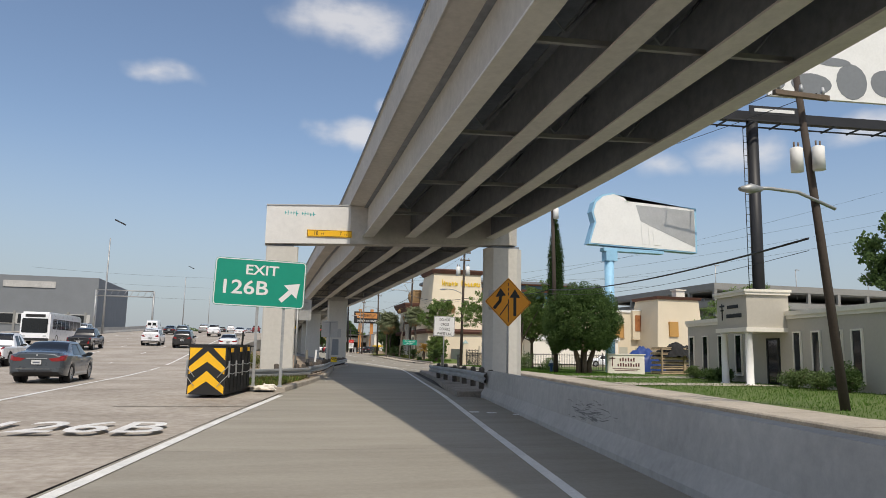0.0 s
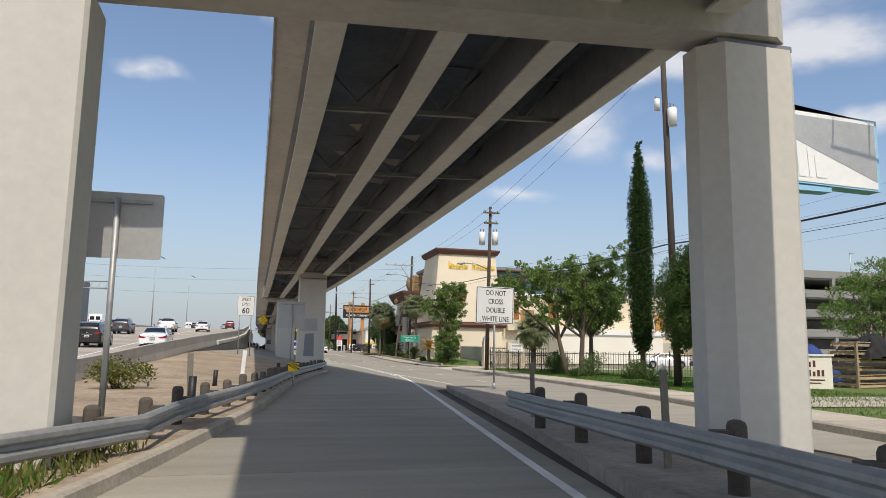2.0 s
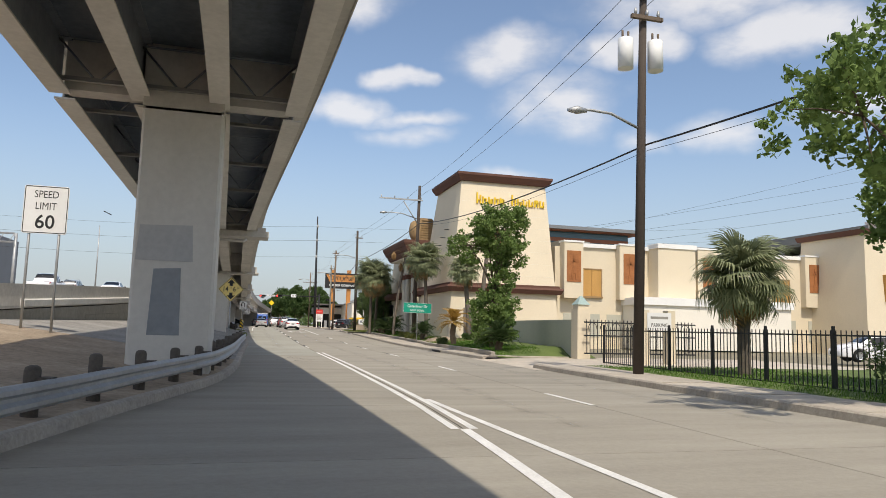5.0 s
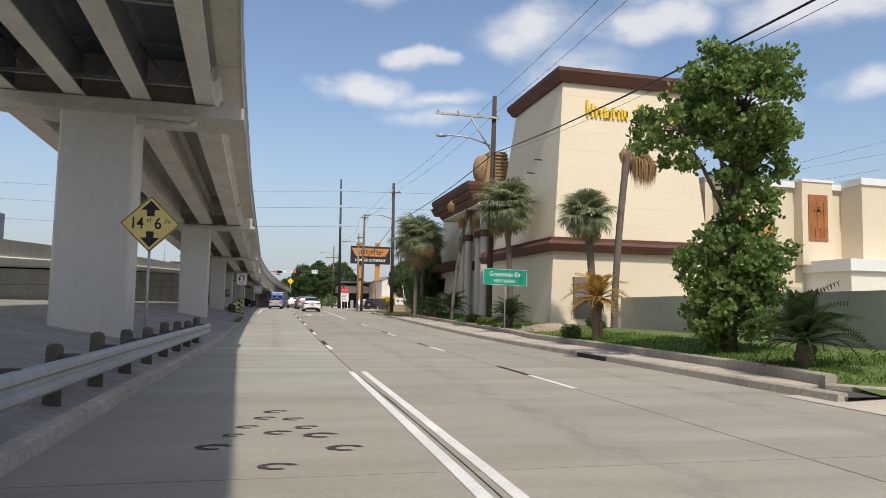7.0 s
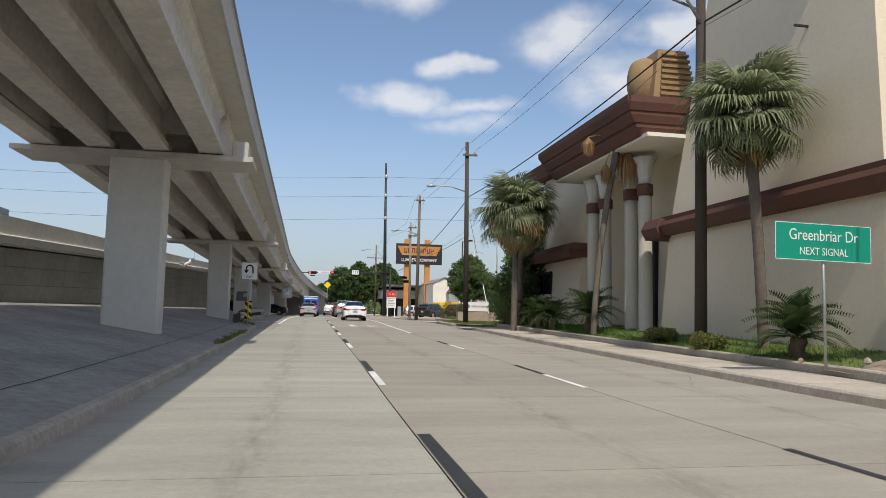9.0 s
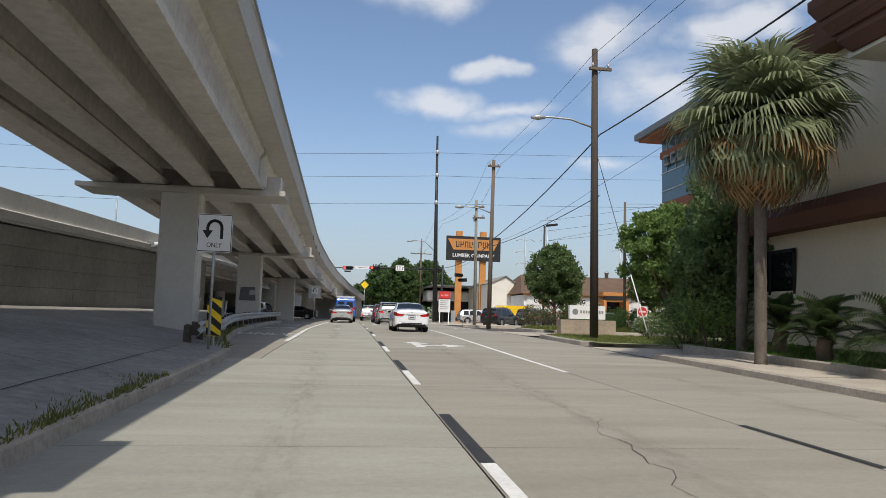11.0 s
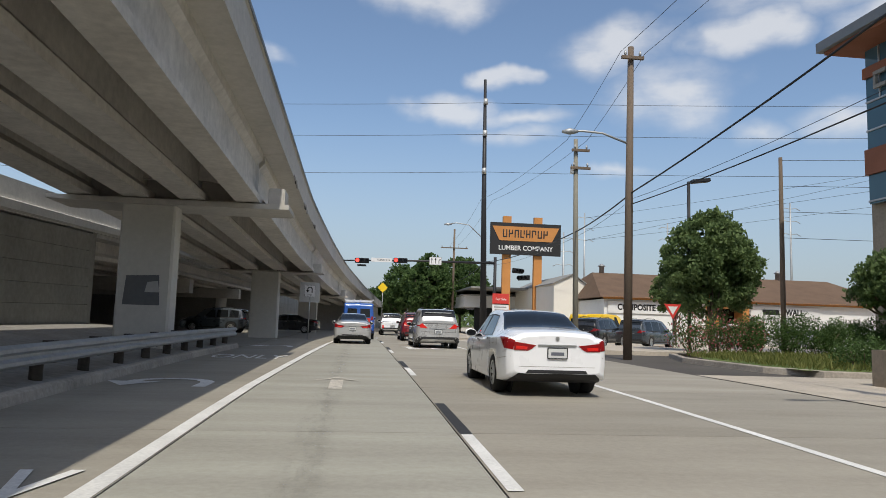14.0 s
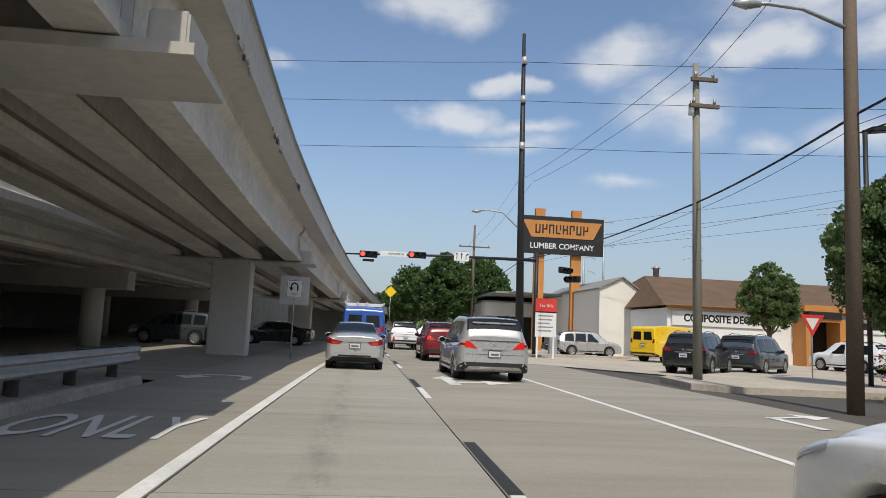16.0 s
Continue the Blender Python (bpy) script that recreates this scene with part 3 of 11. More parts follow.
# ---- main freeway surface, and the gore where the exit leaves it ----
FWL = -25.0
freeway = new("freeway", ribbon("freeway", span(-60, 420, 5), lambda y: FWL, lambda y: XL(y) - 0.02 if y < 24.6 else XW(y) + 0.1, lambda x, y: FW(y) - (0.0 if y > 30 else 0.004), M["gore"], 8))
far = new("freeway_far_side", ribbon("freeway_far_side", span(-60, 420, 8), lambda y: -38.2, lambda y: FWL - 0.3, lambda x, y: FW(y) - 0.01, M["gore"], 4))
tagged(far, "opposite carriageway of the freeway beyond the median", "road", kind="structure")
tagged(freeway, "wide sunlit concrete freeway, stained tan", "road", kind="structure")


apron = new("gore_apron", ribbon("gore_apron", span(17.5, 25.2, 0.7), lambda y: -3.2, lambda y: XL(y) - 0.03, lambda x, y: G(y) + 0.003 + 0.02 * max(0, noise.noise((x * 1.5, y * 1.5, 1))) * min(1, (y - 17.5) / 2, (XL(y) - x) * 2), M["gore"], 10))
tagged(apron, "stained gore paving covered with dirt and grit", "road", kind="structure")


def stripe(name, fx, ys, w, material, parent, zf=None, lift=0.006):
    zf = zf or (lambda y: G(y))
    me = ribbon(name, ys, lambda y: fx(y) - w / 2, lambda y: fx(y) + w / 2, lambda x, y: zf(y) + lift, material)
    o = new(name, me)
    o.parent = parent
    return o


# lane paint
EDGE = [(133, 9.5), (141, 9.68), (150, 9.75), (160, 9.98), (172, 10.3), (205, 11.6)]
stripe("edge_line", lambda y: XL(y) + 0.17, span(-10, 21.6, 2), 0.16, M["paint"], road, lift=0.01)
stripe("edge_line", lambda y: X1(y), span(-10, 62, 2), 0.14, M["paint"], road)
for off in (-0.13, 0.13):
    stripe("double_line", lambda y: X1(y) + off * min(1, max(0.15, (y - 44) / 12)), span(62, 89, 3), 0.12, M["paint"], road)
stripe("edge_line", lambda y: flat([(49.6, 11.64), (54.4, 11.8), (60, 11.84), (66, 11.9)], y), span(49.6, 66, 2), 0.12, M["paint"], road)
stripe("edge_line", lambda y: flat(EDGE, y), span(137.5, 205, 3), 0.17, M["paint"], road)
stripe("edge_line", lambda y: X2(y), span(128, 178, 3), 0.13, M["paint"], road)
for y in (96.6, 106.6, 116.8, 125.2, 133.3, 142.4, 152.6, 163.0, 173.4, 184.0):
    stripe("lane_dash", X1, (y, y + 1.2, y + 2.5), 0.13, M["paint"], road, lift=0.007)
    stripe("contrast_dash", X1, (y + 2.5, y + 3.7, y + 5.2), 0.14, M["tar"], road, lift=0.007)
for y in (54.4, 64.8, 75.2, 85.7, 96.0, 106.2, 116.7):
    stripe("lane_dash", X2, (y, y + 1.2, y + 2.4), 0.11, M["paint"], road, lift=0.007)
    if y > 80:
        stripe("contrast_dash", X2, (y + 2.4, y + 3.6, y + 4.7), 0.11, M["tar"], road, lift=0.007)
for x in (-6.05,):
    stripe("edge_line", lambda y: x, span(-30, 150, 6), 0.15, M["paint"], freeway, FW)
for x in (-9.7, -13.4, -17.1, -20.8):
    y = -10.0
    while y < 260:
        stripe("lane_dash", lambda y: x, (y, y + 1.5, y + 3.0), 0.12, M["paint"], freeway, FW)
        y += 12.1
# painted words and arrows on the road
words("road_word", "126B", 2.3, M["paint"], freeway, pose(-2.9, 12.5, 0.03, -0.13, 0, -4), 0.001, wide=0.62, bold=0.02)
words("road_word", "ONLY", 2.6, M["paint"], road, pose(8.4, 142.0, G(142.0) + 0.012, math.degrees(math.atan(G(142.5) - G(141.5))), 0, 0), 0.001, wide=0.30, bold=0.01)
words("road_word", "ONLY", 2.6, M["paint"], road, pose(8.5, 158.2, G(158.2) + 0.012, math.degrees(math.atan(G(158.7) - G(157.7))), 0, 0), 0.001, wide=0.30, bold=0.01)


def arrow(name, strokes, heads, at, s=1.0, key="paint"):
    """A flat painted arrow: strokes of (points, width), heads of three points."""
    bm = nb()
    for pts, w in strokes:
        for i in range(len(pts) - 1):
            a, b = Vector((*pts[i], 0)), Vector((*pts[i + 1], 0))
            d = (b - a).normalized() * w * 0.0
            n = Vector((-(b - a).y, (b - a).x, 0)).normalized() * w / 2
            bm.faces.new([bm.verts.new(q * s) for q in (a + n - d, a - n - d, b - n + d, b + n + d)])
    for tri in heads:
        bm.faces.new([bm.verts.new(Vector((*p, 0)) * s) for p in tri])
    y0 = at.translation.y
    for v in bm.verts:
        v.co.z = G(y0 + v.co.y) - G(y0)
    o = part(name, bm, M[key], road, "", at)
    return o


curve_u = [(0.62 * math.cos(a), 0.75 + 0.62 * math.sin(a)) for a in [math.pi * k / 8 for k in range(9)]]
for yy in (149.3, 165.7):
    arrow("turn_arrow", [([(0.62, 0.0), (0.62, 0.75)], 0.22), (curve_u, 0.24)], [[(-1.05, 0.76), (-0.19, 0.76), (-0.62, 0.0)]], pose(8.35, yy, G(yy) + 0.010))
for yy in (135.7, 166.6):
    arrow("turn_arrow", [([(0.0, 0.0), (0.0, 2.06)], 0.29), ([(0.0, 0.55), (0.16, 0.85), (0.42, 1.06), (0.92, 1.2)], 0.3)], [[(-0.43, 2.05), (0.5, 2.0), (0.02, 3.12)], [(0.9, 0.42), (0.9, 1.9), (1.65, 1.18)]], pose(13.92, yy, G(yy) + 0.010))
arrow("turn_arrow", [([(0.0, 0.0), (0.0, 2.0)], 0.24)], [[(-0.46, 1.55), (-0.12, 1.78), (0.0, 2.4)], [(0.46, 1.5), (0.0, 2.4), (0.12, 1.78)], [(-0.12, 1.78), (0.12, 1.78), (0.0, 2.4)]], pose(11.2, 149.4, G(149.4) + 0.010), key="faintpaint")
arrow("turn_arrow", [([(0.0, 0.0), (0.0, 1.6)], 0.2), ([(0.0, 1.5), (0.8, 1.8)], 0.18)], [[(0.75, 1.35), (0.75, 2.25), (1.4, 1.85)]], pose(19.0, 160.0, G(160) + 0.010))

# old raised markers and the scars of lost ones
rng = random.Random(5)
scar = nb()
for k in range(11):
    a = k * 2.4
    r = 0.10 + 0.03 * rng.random()
    pts = [(r * math.cos(math.pi * (0.1 + 1.5 * j / 7)), 0.6 * r * math.sin(math.pi * (0.1 + 1.5 * j / 7))) for j in range(8)]
    cx, cy = ((10.56, 80.4), (11.02, 81.8), (11.2, 81.1), (10.27, 82.4), (9.99, 81.3), (10.9, 82.3), (10.78, 82.9), (10.59, 82.0), (10.14, 81.9), (10.59, 83.5), (10.45, 83.0))[k]
    s = rng.uniform(0.8, 1.2)
    for i in range(7):
        (ax, ay), (bx, by) = pts[i], pts[i + 1]
        q = [(cx + ax * s * 1.35, cy + ay * s * 1.6), (cx + bx * s * 1.35, cy + by * s * 1.6), (cx + bx * s * 0.75, cy + by * s), (cx + ax * s * 0.75, cy + ay * s)]
        scar.faces.new([scar.verts.new((*p, G(cy) + 0.006)) for p in q])
part("marker_scar", scar, M["crack"], road)
dots = nb()
for (x, y) in ((4.75, 15.9), (5.1, 15.7), (5.55, 15.2), (6.0, 12.0), (6.35, 11.9)):
    box(dots, x - 0.1, x + 0.1, y - 0.06, y + 0.06, G(y), G(y) + 0.015)
part("road_marker", dots, M["paint"], road)
cracks = nb()
for (x, y, ln, ang) in ((14.0, 118, 4, 85), (18.2, 104, 6, 80), (17.6, 92, 5, 83), (18.0, 75, 6, 80), (15.4, 52, 5, 75)):
    px, py = x, y
    for i in range(14):
        a = radians(ang + rng.uniform(-28, 28))
        qx, qy = px + math.cos(a) * ln / 14, py + math.sin(a) * ln / 14
        w = rng.uniform(0.002, 0.006)
        cracks.faces.new([cracks.verts.new((u, v, G(v) + 0.005)) for u, v in ((px - w, py), (px + w, py), (qx + w, qy), (qx - w, qy))])
        px, py = qx, qy
part("crack", cracks, M["crack"], road)

# drips of oil down the middle of the lanes, thinning out at their sides
def stain_mat(name, dark, strength):
    m = bpy.data.materials.new(name)
    m.use_nodes = True
    n, l = m.node_tree.nodes, m.node_tree.links
    n["Principled BSDF"].inputs["Base Color"].default_value = (*dark, 1)
    n["Principled BSDF"].inputs["Roughness"].default_value = 0.6
    uv = n.new("ShaderNodeUVMap")
    sep = n.new("ShaderNodeSeparateXYZ")
    l.new(uv.outputs[0], sep.inputs[0])
    side = n.new("ShaderNodeMath")
    side.operation = "PINGPONG"
    side.inputs[1].default_value = 0.5
    l.new(sep.outputs[0], side.inputs[0])
    geo = n.new("ShaderNodeNewGeometry")
    mp = n.new("ShaderNodeMapping")
    mp.inputs["Scale"].default_value = (3.5, 0.8, 1)
    l.new(geo.outputs["Position"], mp.inputs[0])
    t = n.new("ShaderNodeTexNoise")
    t.inputs["Scale"].default_value, t.inputs["Detail"].default_value, t.inputs["Roughness"].default_value = 1.6, 7.0, 0.7
    l.new(mp.outputs[0], t.inputs["Vector"])
    r = n.new("ShaderNodeMapRange")
    r.inputs["From Min"].default_value, r.inputs["From Max"].default_value = 0.44, 0.72
    l.new(t.outputs["Fac"], r.inputs["Value"])
    mul = n.new("ShaderNodeMath")
    mul.operation = "MULTIPLY"
    l.new(side.outputs[0], mul.inputs[0])
    l.new(r.outputs[0], mul.inputs[1])
    k = n.new("ShaderNodeMath")
    k.operation = "MULTIPLY"
    k.use_clamp = True
    k.inputs[1].default_value = strength * 2
    l.new(mul.outputs[0], k.inputs[0])
    tr = n.new("ShaderNodeBsdfTransparent")
    ms = n.new("ShaderNodeMixShader")
    l.new(k.outputs[0], ms.inputs[0])
    l.new(tr.outputs[0], ms.inputs[1])
    l.new(n["Principled BSDF"].outputs[0], ms.inputs[2])
    l.new(ms.outputs[0], n["Material Output"].inputs["Surface"])
    return m


M["oil"] = stain_mat("oil_drip_stain", (0.09, 0.086, 0.075), 0.3)
M["tread"] = stain_mat("tyre_worn_stain", (0.17, 0.16, 0.135), 0.3)
for (fx, y0, y1, w, key) in ((lambda y: 11.1 + (y - 140) * 0.004, 139, 178, 0.5, "oil"), (lambda y: (XL(y) + X1(y)) / 2 + 0.1, 96, 133, 0.7, "tread"), (lambda y: (X1(y) + X2(y)) / 2, 62, 139, 0.7, "tread"), (lambda y: X2(y) + 1.9, 62, 128, 0.7, "tread")):
    o = stripe("lane_stain", fx, span(y0, y1, 3), w, M[key], road, lift=0.004)
    lay = o.data.uv_layers.new(name="across")
    for loop in o.data.loops:
        lay.data[loop.index].uv = (loop.vertex_index % 2, 0)

# ---- kerbs ----
KPROF = [(-0.16, -0.10), (-0.16, 0.14), (-0.13, 0.16), (-0.02, 0.16), (0.02, 0.13), (0.06, -0.10)]


def kerb(name, pts, flip=False, label="worn concrete kerb with chipped edges"):
    prof = [(-u, v) for u, v in KPROF][::-1] if flip else KPROF
    bm = nb()
    sweep(bm, [(x, y, G(y)) for x, y in pts], prof)
    return tagged(part(name, bm, M["kerb"]), label, "kerb", kind="structure")


kerb("kerb_1", [(0.35, 23.2), (0.7, 23.4)] + [(XL(y), y) for y in span(24, 131, 2.5)])
kerb("kerb_2", [(XL(y), y) for y in span(131.3, 164, 2.5)])
kerb("kerb_3", [(XK(y), y) for y in span(-20, 77, 3)], True)
kerb("kerb_4", [(XK(y), y) for y in span(83.5, 133, 3)], True)
kerb("kerb_5", [(29.5, 138.0), (24, 138.2), (21.4, 138.6), (20.55, 139.8), (20.5, 142), (20.7, 146), (21.6, 147.3), (25.5, 147.8), (31, 148)], True)
kerb("kerb_6", [(33, 154.5), (27, 154.6), (24.4, 155.4), (23.6, 157), (23.5, 162), (24.8, 166), (30, 168)], True)

# island between the exit lane and the frontage lanes
isl = nb()
outline = [(X1(y) + 0.38 + 0.4 * min(1, max(0, (y - 24) / 10)), y) for y in span(21.5, 46, 3)] + [(10.35, 47.7), (10.55, 48.2), (10.8, 48.5), (11.08, 48.5), (11.35, 48.2), (11.55, 47.4)] + [(flat(island_right, y), y) for y in span(46, 22, 3)]
poly(isl, outline, lambda p: G(p[1]) - 0.1, lambda p: G(p[1]) + 0.155)
bmesh.ops.triangulate(isl, faces=isl.faces)
island = tagged(part("traffic_island", isl, M["island"]), "raised concrete traffic island, dark with dirt", "island", kind="structure")
isl = nb()
poly(isl, [(20.9, 168.6), (21.3, 171.6), (27.5, 177.9), (29, 177.0), (29, 168.6), (26, 167.4), (22, 167.6)], lambda p: G(p[1]) - 0.1, lambda p: G(p[1]) + 0.15)
tagged(part("corner_island", isl, M["walk"]), "raised concrete corner island at the crossing", "island", kind="structure")
isl = nb()
poly(isl, [(18.4, 186), (23, 193), (30, 196), (22, 196), (18.2, 196), (17.6, 192)], lambda p: G(p[1]) - 0.1, lambda p: G(p[1]) + 0.14)
tagged(part("corner_island_far", isl, M["walk"]), "raised concrete corner with a wheelchair ramp", "island", kind="structure")

# ---- bank between the freeway and the exit: weeds, dirt, sloped paving ----


def bank(name, y0, y1, material, label):
    def z(x, y):
        a, b = XW(y), XL(y) - 0.2
        k = min(max((b - x) / max(b - a, 0.1), 0), 1)
        bump = 0.05 * noise.noise((x * 0.8, y * 0.8, 0)) if material != M["slope"] else 0.0
        return G(y) + 0.14 + (flat(BANK, y) - G(y) - 0.14) * min(1, k * 1.15) + bump * min(1, 4 * k * (1 - k))
    o = new(name, ribbon(name, span(y0, y1, 1.2), lambda y: XW(y) - 0.05, lambda y: XL(y) - 0.12, z, material, 8))
    o.data.polygons.foreach_set("use_smooth", [True] * len(o.data.polygons))
    tagged(o, label, "bank", kind="structure")
    return z


bank_z = bank("verge", 23.3, 36, M["dirt"], "bare earth verge with weeds beside the exit")
bank_z = bank("dirt_bank", 36, 78, M["dirt"], "bare tan dirt bank below the freeway barrier")
slope_z = bank("sloped_paving", 78, 131, M["slope"], "grey concrete slope paving under the overpass")
def paving_joint(name, pts, w):
    """A recessed-looking dark seam laid along the slope paving."""
    vs = []
    for (x, y), (x2, y2) in zip(pts, pts[1:] + [(2 * pts[-1][0] - pts[-2][0], 2 * pts[-1][1] - pts[-2][1])]):
        n = Vector((y2 - y, x - x2, 0)).normalized() * w / 2
        for s_ in (-1, 1):
            vs.append((x + s_ * n.x, y + s_ * n.y, slope_z(x + s_ * n.x, y + s_ * n.y) + 0.006))
    o = new(name, raw(name, vs, [(2 * k, 2 * k + 1, 2 * k + 3, 2 * k + 2) for k in range(len(pts) - 1)], M["crack"]))
    o.parent = paving
    return o


jr = random.Random(21)
paving = bpy.data.objects["sloped_paving"]
paving_joint("paving_joint", [(XL(y) - 1.05 + jr.uniform(-0.015, 0.015), y) for y in span(79, 130, 0.6)], 0.022)
for y in span(84, 128, 4.4):
    paving_joint("paving_joint", [(XL(y) - 0.2 - (XL(y) - 0.4 - XW(y)) * k / 16, y + 0.1 * k + jr.uniform(-0.02, 0.02)) for k in range(17)], 0.018)
for k in range(9):
    y, x = jr.uniform(108, 124), 8.1 - jr.uniform(0.2, 3.5)
    pts = [(x, y)]
    for j in range(8):
        x, y = x - jr.uniform(0.02, 0.2), y + jr.uniform(-0.08, 0.16)
        pts.append((x, y))
    paving_joint("paving_crack", pts, 0.012)
bank("sloped_paving_far", 131, 164, M["slope"], "grey concrete slope paving under the overpass")

# ---- pavement and planting strip along the frontage road ----
sidewalk = new("pavement", ribbon("pavement", span(-20, 76, 4), lambda y: XK(y) + 0.1, lambda y: XK(y) + 2.0, lambda x, y: G(y) + 0.10, M["base"]))
tagged(sidewalk, "concrete pavement of separate slabs behind the kerb", "pavement", kind="structure")
sidewalk_far = new("pavement_far", ribbon("pavement_far", span(83.4, 133, 4), lambda y: XK(y) + 0.1, lambda y: XK(y) + 2.0, lambda x, y: G(y) + 0.10, M["base"]))
tagged(sidewalk_far, "concrete pavement beside the raised planting bed", "pavement", kind="structure")
drive = new("driveway", ribbon("driveway", span(76, 84.4, 1.4), lambda y: XK(y) - 0.34, lambda y: 34.0, lambda x, y: G(y) + 0.008 + 0.122 * min(1, max(0, (x - XK(y) + 0.3) / 1.3)), M["walk"], 6))
tagged(drive, "sloped concrete driveway with stains", "driveway", kind="structure")


def lawn(name, ys, xa, xb, zf, label, material=None):
    o = new(name, ribbon(name, ys, xa, xb, zf, material or M["lawn"], 6))
    return tagged(o, label, "lawn", kind="structure")


lot = new("clinic_drive", ribbon("clinic_drive", span(36.6, 40.4, 1.9), lambda y: XK(y) + 1.95, lambda y: 27.0, lambda x, y: G(y) + 0.15, M["walk"], 4))
tagged(lot, "short pale concrete drive across the lawn", "driveway", kind="structure")
path = new("clinic_path", ribbon("clinic_path", span(27.4, 30.0, 1.3), lambda y: XK(y) + 1.95, lambda y: 22.6, lambda x, y: G(y) + 0.155, M["walk"], 4))
tagged(path, "pale concrete path to the clinic porch", "path", kind="structure")
lawn("lawn_1", span(-20, 77, 3), lambda y: XK(y) + 2.0, lambda y: 60.0, lambda x, y: G(y) + 0.13 + 0.01 * noise.noise((x, y, 0)), "mown green lawn in front of the low buildings")
BED = [(83.5, 19.6), (86, 20.2), (97, 21.1), (103.5, 21.3), (106, 21.9), (133, 22.4)]


def XB(y):
    return flat(BED, y)


def bed_z(x, y):
    k = min(max((x - XB(y)) / 3.0, 0), 1)
    e = min(max((y - 83.4) / 2.2, 0), 1)
    return G(y) + 0.12 + 0.16 * e + 0.30 * k * e + 0.04 * noise.noise((x * 0.7, y * 0.7, 3))


lawn("planting_bed", span(83.4, 136, 1.1), lambda y: XB(y) + 0.1, lambda y: 26.0 if y > 100 else 24.6 + max(0, (y - 84) / 16 * 3.5), bed_z, "raised bed of grass, weeds and bare earth beside the big building")
bm = nb()
sweep(bm, [(XB(y), y, G(y)) for y in span(84.6, 135, 2)], [(-0.1, -0.1), (-0.1, 0.31), (-0.07, 0.34), (0.08, 0.34), (0.11, 0.31), (0.11, -0.1)])
tagged(part("planter_wall", bm, M["kerb"]), "low weathered concrete planter wall", "wall", kind="structure")
bm = nb()
sweep(bm, [(19.7, 84.5, G(84)), (20.2, 83.75, G(84)), (21.1, 83.38, G(83)), (23.1, 83.3, G(83))], [(-0.08, -0.1), (-0.08, 0.16), (-0.05, 0.2), (0.06, 0.2), (0.08, 0.17), (0.08, -0.1)])
tagged(part("bed_kerb", bm, M["kerb"]), "low concrete kerb round the end of the bed", "kerb", kind="structure")
lawn("lawn_2", span(138.3, 147, 3), lambda y: 20.75 + max(0, y - 146) * 1.0, lambda y: 45.0, lambda x, y: G(y) + 0.15, "patchy green verge with a kerb round it")
lawn("lawn_3", span(155.5, 167, 3), lambda y: 23.9 + max(0, y - 163) * 1.1, lambda y: 60.0, lambda x, y: G(y) + 0.15, "shrubby green verge")
apron = new("apron", ribbon("apron", span(133, 138.3, 2), lambda y: 20.36, lambda y: 45, lambda x, y: G(y) + 0.012, M["walk"], 4))
tagged(apron, "pale concrete driveway apron", "driveway", kind="structure")
apron = new("side_drive", ribbon("side_drive", span(147.6, 154.8, 2), lambda y: 20.36, lambda y: 60, lambda x, y: G(y) + 0.012, M["walk"], 4))
tagged(apron, "concrete side drive to the bank", "driveway", kind="structure")
apron = new("parking_lot", ribbon("parking_lot", span(168, 330, 8), lambda y: 17.2 + (6 if y < 180 else 0), lambda y: 120, lambda x, y: G(y) + 0.006, M["walk"], 6))
tagged(apron, "pale concrete parking lot and cross street", "road", kind="structure")
apron = new("cross_street", ribbon("cross_street", span(165, 216, 8), lambda y: -45, lambda y: 7.3, lambda x, y: G(y) + 0.004, M["slab"], 6))
tagged(apron, "concrete cross street under the freeway bridge", "road", kind="structure")
# drain opening as a solid block, its inner shade put into the black colour
bm = nb()
poly(bm, [(XK(91.9) - 0.09, 91.9), (XK(93.8) - 0.09, 93.8), (XK(93.8) + 0.3, 93.8), (XK(91.9) + 0.3, 91.9)], lambda p: G(p[1]) + 0.004, lambda p: G(p[1]) + 0.115)
tagged(part("storm_drain", bm, M["ink"], None), "dark storm drain opening in the kerb", "drain", kind="structure")

# heap of bare earth and rubble in the planting bed
hr = random.Random(17)
hv, hf = [], []
for i in range(19):
    for j in range(15):
        u, w = i / 18 * 2 - 1, j / 14 * 2 - 1
        x, y = 23.1 + 1.35 * u, 105.6 + 1.7 * w
        k = max(0.0, 1 - u * u - w * w)
        hv.append((x, y, bed_z(x, y) - 0.03 + 0.30 * k ** 0.7 + 0.10 * k * noise.noise((x * 3, y * 3, 2))))
for i in range(18):
    for j in range(14):
        a = i * 15 + j
        hf.append((a, a + 15, a + 16, a + 1))
heap = tagged(new("earth_heap", raw("earth_heap", hv, hf, M["dirt"])), "low heap of bare earth and rubble in the bed", "earth", kind="structure")
for k in range(26):
    bm = nb()
    r = hr.uniform(0.04, 0.13)
    bmesh.ops.create_icosphere(bm, subdivisions=1, radius=r)
    for v in bm.verts:
        v.co *= hr.uniform(0.7, 1.2)
    x, y = 23.0 + hr.gauss(0, 0.6), 105.4 + hr.gauss(0, 0.9)
    o = part("rubble", bm, M["dirt"] if k % 3 else M["kerb"], heap)
    o.location = (x, y, bed_z(x, y) + 0.12)

